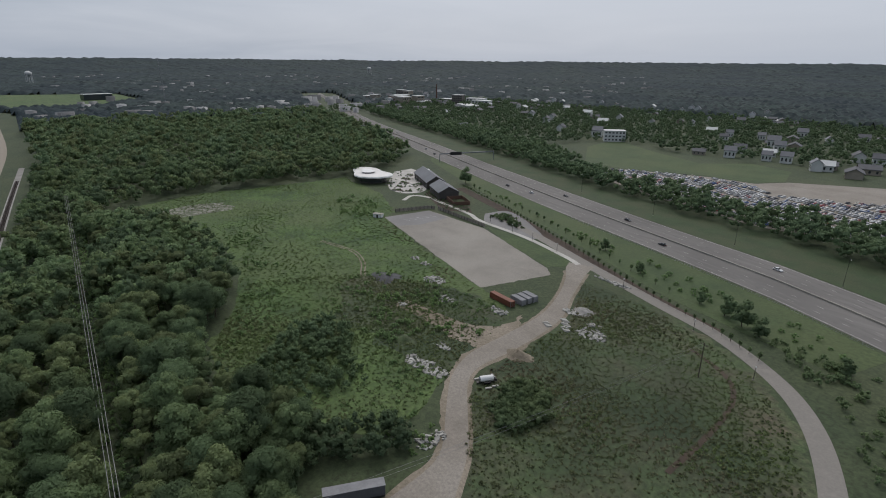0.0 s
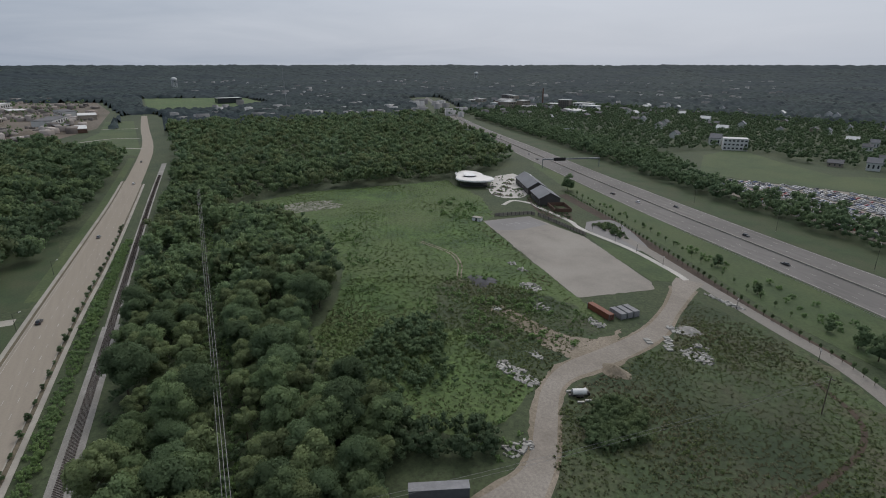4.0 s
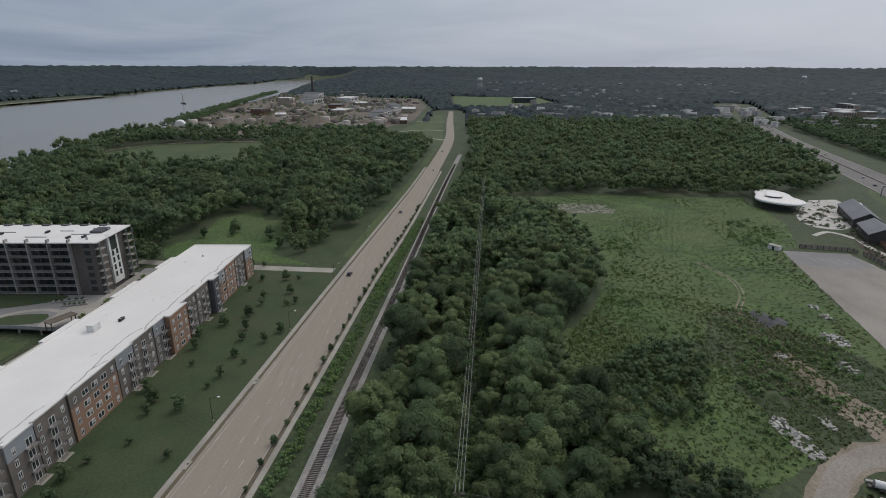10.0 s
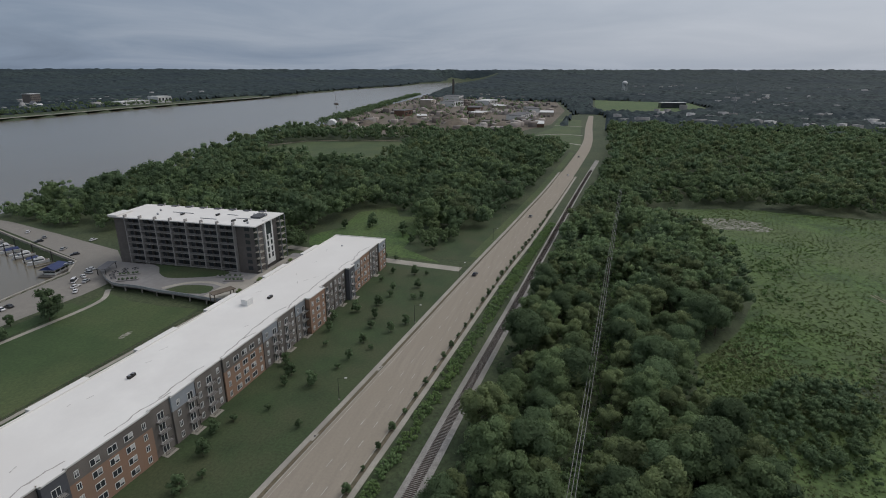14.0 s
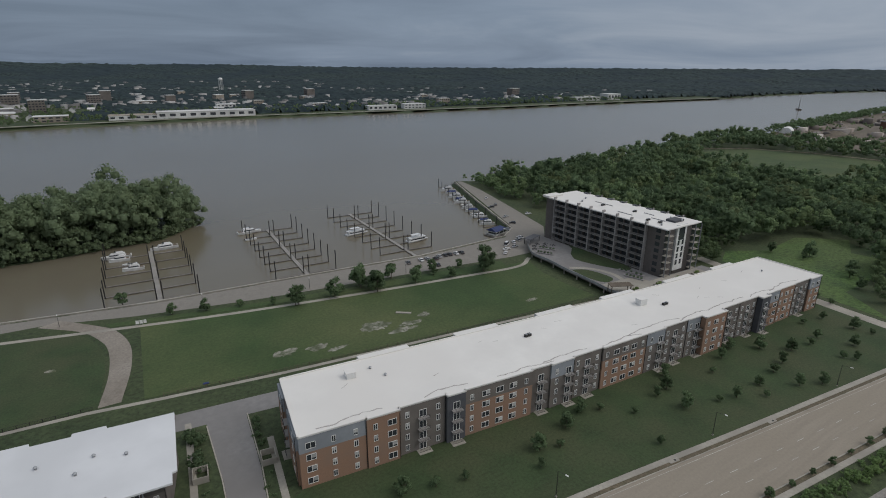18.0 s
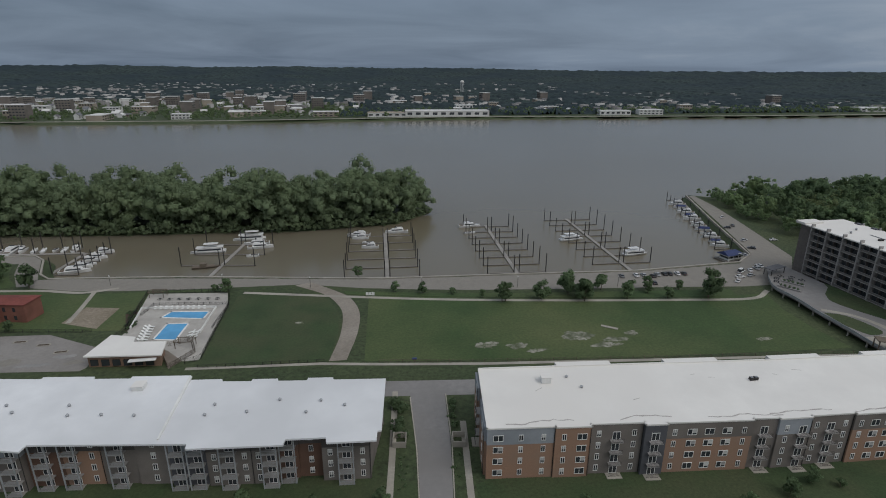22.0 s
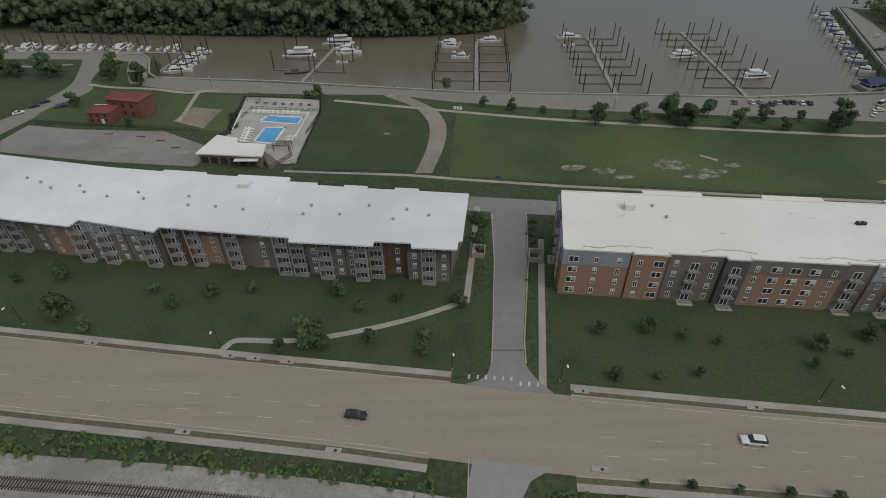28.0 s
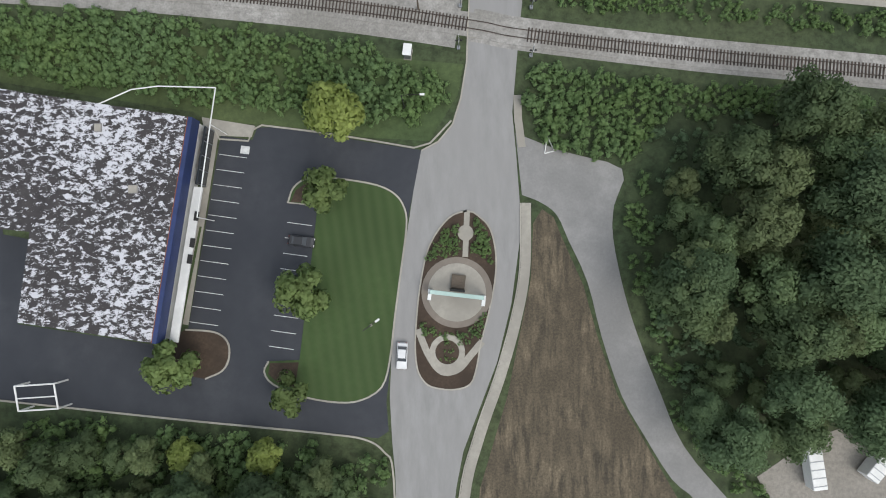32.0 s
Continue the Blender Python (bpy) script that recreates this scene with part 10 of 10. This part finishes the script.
shrubs("wire_corridor", [(70, 2), (404, -31), (404, -42), (70, -10)], 2.6, 61, 0.5, 1.0, "low green growth under the power lines", 0.9)
shrubs("meadow_shrubs", [(207, -70), (242, -85), (286, -92), (345, -77), (390, -60), (392, -80), (345, -98), (286, -110), (242, -102), (207, -88)], 3.0, 63, 0.4, 1.1, "loose shrubs at the meadow's edge", 0.6, patch=0.022)
shrubs("meadow_scrub", [(292, -158), (318, -172), (345, -200), (338, -215), (300, -200), (278, -182)], 3.2, 64, 0.5, 1.3, "dark low scrub in the meadow", 0.4, patch=0.03)
M["leaf_rough"] = leafy(mat("rough_weed_leaves", (0.130, 0.178, 0.070), (0.076, 0.116, 0.046), s1=0.06, s2=0.03, c3=(0.150, 0.166, 0.086), island=0.3, bump=0, rough=0.8, spec=0.1, lo=0.4, hi=0.6))
M["leaf_meadow"] = leafy(mat("tall_meadow_grass", (0.095, 0.148, 0.041), (0.054, 0.088, 0.027), s1=0.05, s2=0.02, c3=(0.100, 0.128, 0.048), island=0.3, bump=0, rough=0.8, spec=0.1, lo=0.4, hi=0.6))
shrubs("meadow_tufts", FIELD_EDGE, 2.6, 65, 0.5, 1.2, "tall uneven meadow grass", 0.95, "leaf_meadow", WEED)
shrubs("thicket_edge", [(84, -66), (100, -90), (125, -103), (165, -105), (200, -98), (190, -84), (160, -94), (128, -86), (108, -74), (94, -58)], 3.2, 67, 0.4, 1.0, "leafy shrubs along the thicket", 0.5, patch=0.03)
shrubs("lot_edge_weeds", [(277, -186), (156, -154), (150, -150), (170, -148), (215, -164), (278, -182)], 1.8, 69, 0.6, 1.3, "weeds along the gravel lot", 0.8, "leaf_weed", WEED, 0.03)
shrubs("field_weeds", [(83, -80), (100, -98), (106, -114), (110, -160), (132, -198), (100, -196), (68, -185), (48, -172), (32, -154), (21, -130), (14, -100), (10, -70), (40, -60), (66, -66)], 1.7, 71, 0.5, 1.25, "low dense weeds over the rough field", 1.0, "leaf_weed", WEED)
band("worn_trail", smooth_line([(70, -176), (54, -167), (47, -154), (45, -134), (45, -112)], 6), 1.6, 0.05, M["mulch"], label="dark worn trail through the weeds", category="path")
shrubs("field_grass", [(83, -80), (100, -98), (106, -114), (110, -160), (120, -185), (100, -192), (70, -180), (50, -165), (36, -150), (28, -128), (24, -100), (40, -70), (66, -68)], 2.2, 72, 0.6, 1.5, "pale green grass clumps over the rough field", 0.8, "leaf_rough", WEED, 0.02)
shrubs("field_thicket", [(80, -92), (92, -98), (95, -112), (86, -116), (76, -106)], 2.0, 73, 0.8, 1.5, "dense dark shrub clump in the weeds", 1.0, "leaf_dark")
M["leaf_pale"] = mat("pale_weed_heads", (0.150, 0.150, 0.095), (0.10, 0.11, 0.06), s1=0.3, s2=0.1, island=0.3, bump=0, rough=0.8)
shrubs("pale_weeds", [(60, -90), (70, -110), (78, -140), (70, -170), (50, -165), (36, -140), (30, -110), (40, -85)], 1.7, 75, 0.4, 0.9, "pale seeding weeds in the rough field", 0.8, "leaf_pale", WEED, 0.035)
shrubs("highway_shrubs", [(30, -204), (100, -222), (160, -246), (240, -274), (300, -296), (290, -299), (180, -258), (100, -238), (26, -216)], 4.5, 77, 0.5, 1.2, "shrubs on the highway verge", 0.4)
shrubs("garden_plants", [(310, -249), (268, -232), (252, -241), (262, -249), (300, -261), (330, -271)], 1.9, 79, 0.25, 0.55, "low plants in the garden beds", 0.75, "leaf_deep")
shrubs("plaza_plants", [(396, -282), (352, -245), (326, -238), (318, -252), (330, -268), (352, -282), (380, -300)], 2.8, 81, 0.3, 0.75, "planting on the plaza", 0.6, "leaf_deep", patch=0.045)
shrubs("island_plants", [(-4.6, 1.6), (-2, 6), (0.6, 8.8), (1.4, 3)], 0.75, 83, 0.25, 0.5, "flowering plants in the island bed", 0.8)
shrubs("island_plants_east", [(3.6, 3), (4.2, 9), (6.6, 6.4), (7.2, 1)], 0.75, 85, 0.25, 0.5, "flowering plants in the island bed", 0.8)
shrubs("island_plants_south", [(-6, -8.8), (-2.6, -10.6), (2.6, -10.8), (6.0, -7.6), (5.2, -11.4), (2, -13.2), (-3, -11.6), (-5.6, -12)], 0.9, 87, 0.28, 0.55, "green ground cover below the plaza", 0.95)
shrubs("pool_bed_plants", [(-92.4, 219.8), (-89.4, 224.8), (-84.9, 207.7), (-85.6, 200)], 1.3, 135, 0.3, 0.6, "dark shrubs beside the pool deck", 0.9, "leaf_deep")
shrubs("ring_plants", ring(-0.9, -14.4, 1.9, 16), 1.0, 89, 0.2, 0.4, "green plants inside the ring path", 0.9)
shrubs("south_wood_edge", [(-90, -24), (-50, -27.5), (-22, -30.5), (-12, -33), (-11, -60), (-90, -60)], 2.6, 91, 0.7, 1.3, "bushes below the car park", 0.8)
shrubs("lane_shrubs", [(8.6, 140), (12, 140), (11.4, 124), (9.4, 124)], 2.4, 93, 0.7, 1.3, "dark shrubs along the side street", 0.9, "leaf_deep")
shrubs("lane_hedge", [(9.6, 117), (11.6, 117), (9.6, 103), (7.6, 104)], 1.5, 94, 0.22, 0.42, "low dark hedge along the side street", 0.9, "leaf_deep")
shrubs("lane_shrubs_east", [(25.4, 138), (27.4, 138), (26.6, 124), (24.8, 124)], 2.0, 95, 0.45, 0.9, "dark shrubs along the side street", 0.8, "leaf_deep")
shrubs("lane_hedge_east", [(22.6, 116), (25, 116), (23.4, 106), (21.4, 106)], 1.5, 96, 0.22, 0.42, "low dark hedge along the side street", 0.8, "leaf_deep")
rngw = np.random.default_rng(99)
for x, y in scatter([(-88, -27), (-50, -30), (-20, -33), (-14, -50), (-50, -56), (-88, -52)], 6.2, 97):
    place(WOOD_KINDS[int(rngw.integers(5))], x, y, 0, float(rngw.uniform(0.55, 0.85)))
place(YELLOW_TREE, -19.5, 26.2, 0.02, 1.2, 30)
place(LAWN_KINDS[0], -21.6, 13.6, 0.13, 1.1, 10)
place(LAWN_KINDS[0], -24.8, -3.6, 0.12, 1.3, 80)
place(LAWN_KINDS[1], -27.2, -20.4, 0.12, 1.2, 200)
place(LAWN_KINDS[0], -47.0, -15.6, 0.1, 1.25, 120)
_y = place(YELLOW_TREE, -31.5, -31, 0.02, 0.72, 120)
_y["label"] = "yellow-green tree below the car park"
_y = place(YELLOW_TREE, -45, -30.5, 0.02, 0.7, 200)
_y["label"] = "yellow-green tree below the car park"
# trees on the lawns and streets
for k, (x, y, s) in enumerate(((17.7, 225.5, 0.9), (29.7, 222.1, 0.8), (42.6, 218.8, 0.8), (64, 207.5, 1.6), (80.1, 207.4, 1.3), (84, 211, 1.0), (93.6, 209.8, 1.7), (98.6, 205.2, 1.3), (102, 210.5, 1.6), (117.4, 201, 1.4), (122, 206.5, 1.0), (135.5, 199, 1.4), (130, 206, 1.0),
                               (153.8, 197, 1.9), (1.8, 247.6, 1.3), (-145.6, 256, 2.0), (-164, 264, 1.5), (-164.3, 230.7, 1.7), (-197, 268, 2.3), (-220, 273, 2.0), (-193, 270, 1.6), (-166, 274, 1.9), (-213, 271, 1.2), (-204, 274, 1.4), (-130, 210, 0.8), (94.3, 213.6, 1.5), (110.8, 213, 1.8), (131.9, 210, 1.2), (98, 202, 1.5), (158, 202, 1.7), (62.4, 207, 1.5), (252, 92, 1.0), (255, 86, 0.8), (146, 207, 0.9),
                               (-56, 236.5, 1.0), (-62, 238, 0.9), (55, 213, 0.7))):
    c = place(STREET_KINDS[k % 3], x, y, 0.03, s * (1.25 if y > 190 else 1))
    c["label"] = "round-headed green tree by the riverside drive" if y > 190 else "small green tree beside the building"
_r = random.Random(21)
_g = [(-115, 111), (-104, 112), (-76, 106), (-69, 100.4), (-60, 104.5), (-50, 106.6), (-87, 92.5), (-27.5, 104), (-21, 98.7), (-12, 101.6), (-38, 85.5), (-32.5, 86), (-17.6, 87.6), (-5, 84.5), (-5, 88.8), (4.7, 99.3), (-130, 118), (-140, 108), (-125, 104)]
for k, (x, y) in enumerate(_g):
    c = place(STREET_KINDS[k % 3], x, y, 0.02, _r.uniform(0.75, 1.15))
    c["label"] = "small dark-green young tree on the lawn"
_g = [(36.8, 90), (48.9, 90), (56.3, 88), (63.5, 86), (36.9, 76), (46.6, 76), (55.7, 77), (86, 84), (91.4, 82), (82, 79), (98.5, 87)] + [tuple(q) for q in scatter([(104, 68), (143, 62), (238, 50), (244, 84), (180, 88), (104, 92)], 10.5, 43, keep=0.7)]
for k, (x, y) in enumerate(_g):
    c = place(STREET_KINDS[k % 3], x, y, 0.02, _r.uniform(0.6, 1.0))
    c["label"] = "small dark-green young tree on the lawn"
for x, y, s in ((-33, 87.4, 1.5), (-29.5, 87.2, 1.2), (-95, 97, 1.5), (3.5, 101, 0.8)):
    c = place(STREET_KINDS[1], x, y, 0.02, s)
    c["label"] = "broad green tree over the footpath"
for k, q in enumerate(resample(offset_line([q for q in _S if 34 < q[0] < 420], -0.9), 8.4)):
    c = place(STREET_KINDS[k % 3], q.x, q.y, 0.07, _r.uniform(0.42, 0.62))
    c["label"] = "small young street tree in the verge"
for x, y, s in ((66, -208, 1.9), (74, -212, 1.6), (58, -204, 1.4), (320, -300, 2.4), (150, -244, 1.2), (86, -216, 1.0), (120, -228, 1.0), (30, -196, 1.2), (215, -240, 0.8), (225, -246, 0.8), (208, -238, 0.7)):
    c = place(STREET_KINDS[1], x, y, 0.03, s)
    c["label"] = "leafy green tree near the highway"
for k, (x, y) in enumerate(scatter([(268, 60), (362, 50), (362, 118), (330, 128), (275, 145)], 17, 45, keep=0.5)):
    c = place(STREET_KINDS[k % 3], x, y, 0.02, _r.uniform(0.8, 1.6))
    c["label"] = "loose green tree on the rough meadow"
for nm, poly, sd in (("roadside_copse", [(305, 91), (320, 86), (312, 66), (294, 62), (274, 62), (272, 78)], 121), ("tower_copse", [(252, 235), (276, 166), (300, 150), (275, 149), (258, 136), (250, 180), (246, 225)], 123),
                     ("lot_copse", [(276, 392), (300, 372), (290, 330), (268, 296), (264, 312), (272, 350)], 125)):
    tile(nm, LOD_MID, spots_of(scatter(poly, 6.0, sd, keep=0.85), sd + 1, 0, 0.4, 0.9), M["leaf_dark"], "loose copse of green trees and bushes")
shrubs("verge_scrub", [(64, -207), (40, -204), (20, -203), (0, -180), (-4, -140), (6, -138), (15, -155), (24, -170), (38, -186), (52, -197)], 2.6, 127, 0.5, 1.2, "rough green scrub beside the access road", 0.6, "leaf_dark", patch=0.03)
shrubs("turning_island_plants", [(237, -243), (231, -254), (222, -252), (204, -240), (214, -238), (226, -242)], 1.8, 129, 0.5, 1.0, "dark shrubs on the turning island", 0.9, "leaf_dark")
shrubs("clearing_weeds", [(104, -66), (112, -58), (129, -55), (143, -50), (160, -44), (178, -48), (207, -68), (226, -80), (215, -110), (200, -127), (172, -145), (140, -150), (125, -126), (114, -101), (108, -84)], 1.8, 109, 0.6, 1.5, "tall rough weeds below the wood", 1.0, "leaf_rough", WEED)
shrubs("clearing_growth", CLEARING, 3.0, 111, 0.3, 0.8, "low pale-green growth in a clearing", 0.5, patch=0.04)
shrubs("track_weeds", [(122, -100), (165, -95), (200, -100), (205, -128), (170, -146), (135, -150), (122, -122)], 2.4, 113, 0.3, 1.0, "weeds between the rubble heaps", 0.5, patch=0.03)
# sources are gone once copied
for s in WOOD_KINDS + SHRUB_KINDS + STREET_KINDS + LAWN_KINDS + [YELLOW_TREE, EVER, CR, CR2, HB, RU, CV, SB, LOUNGE, SUV, VAN] + list(CARS.values()) + GABLES + BLOCKS:
    drop_source(s)
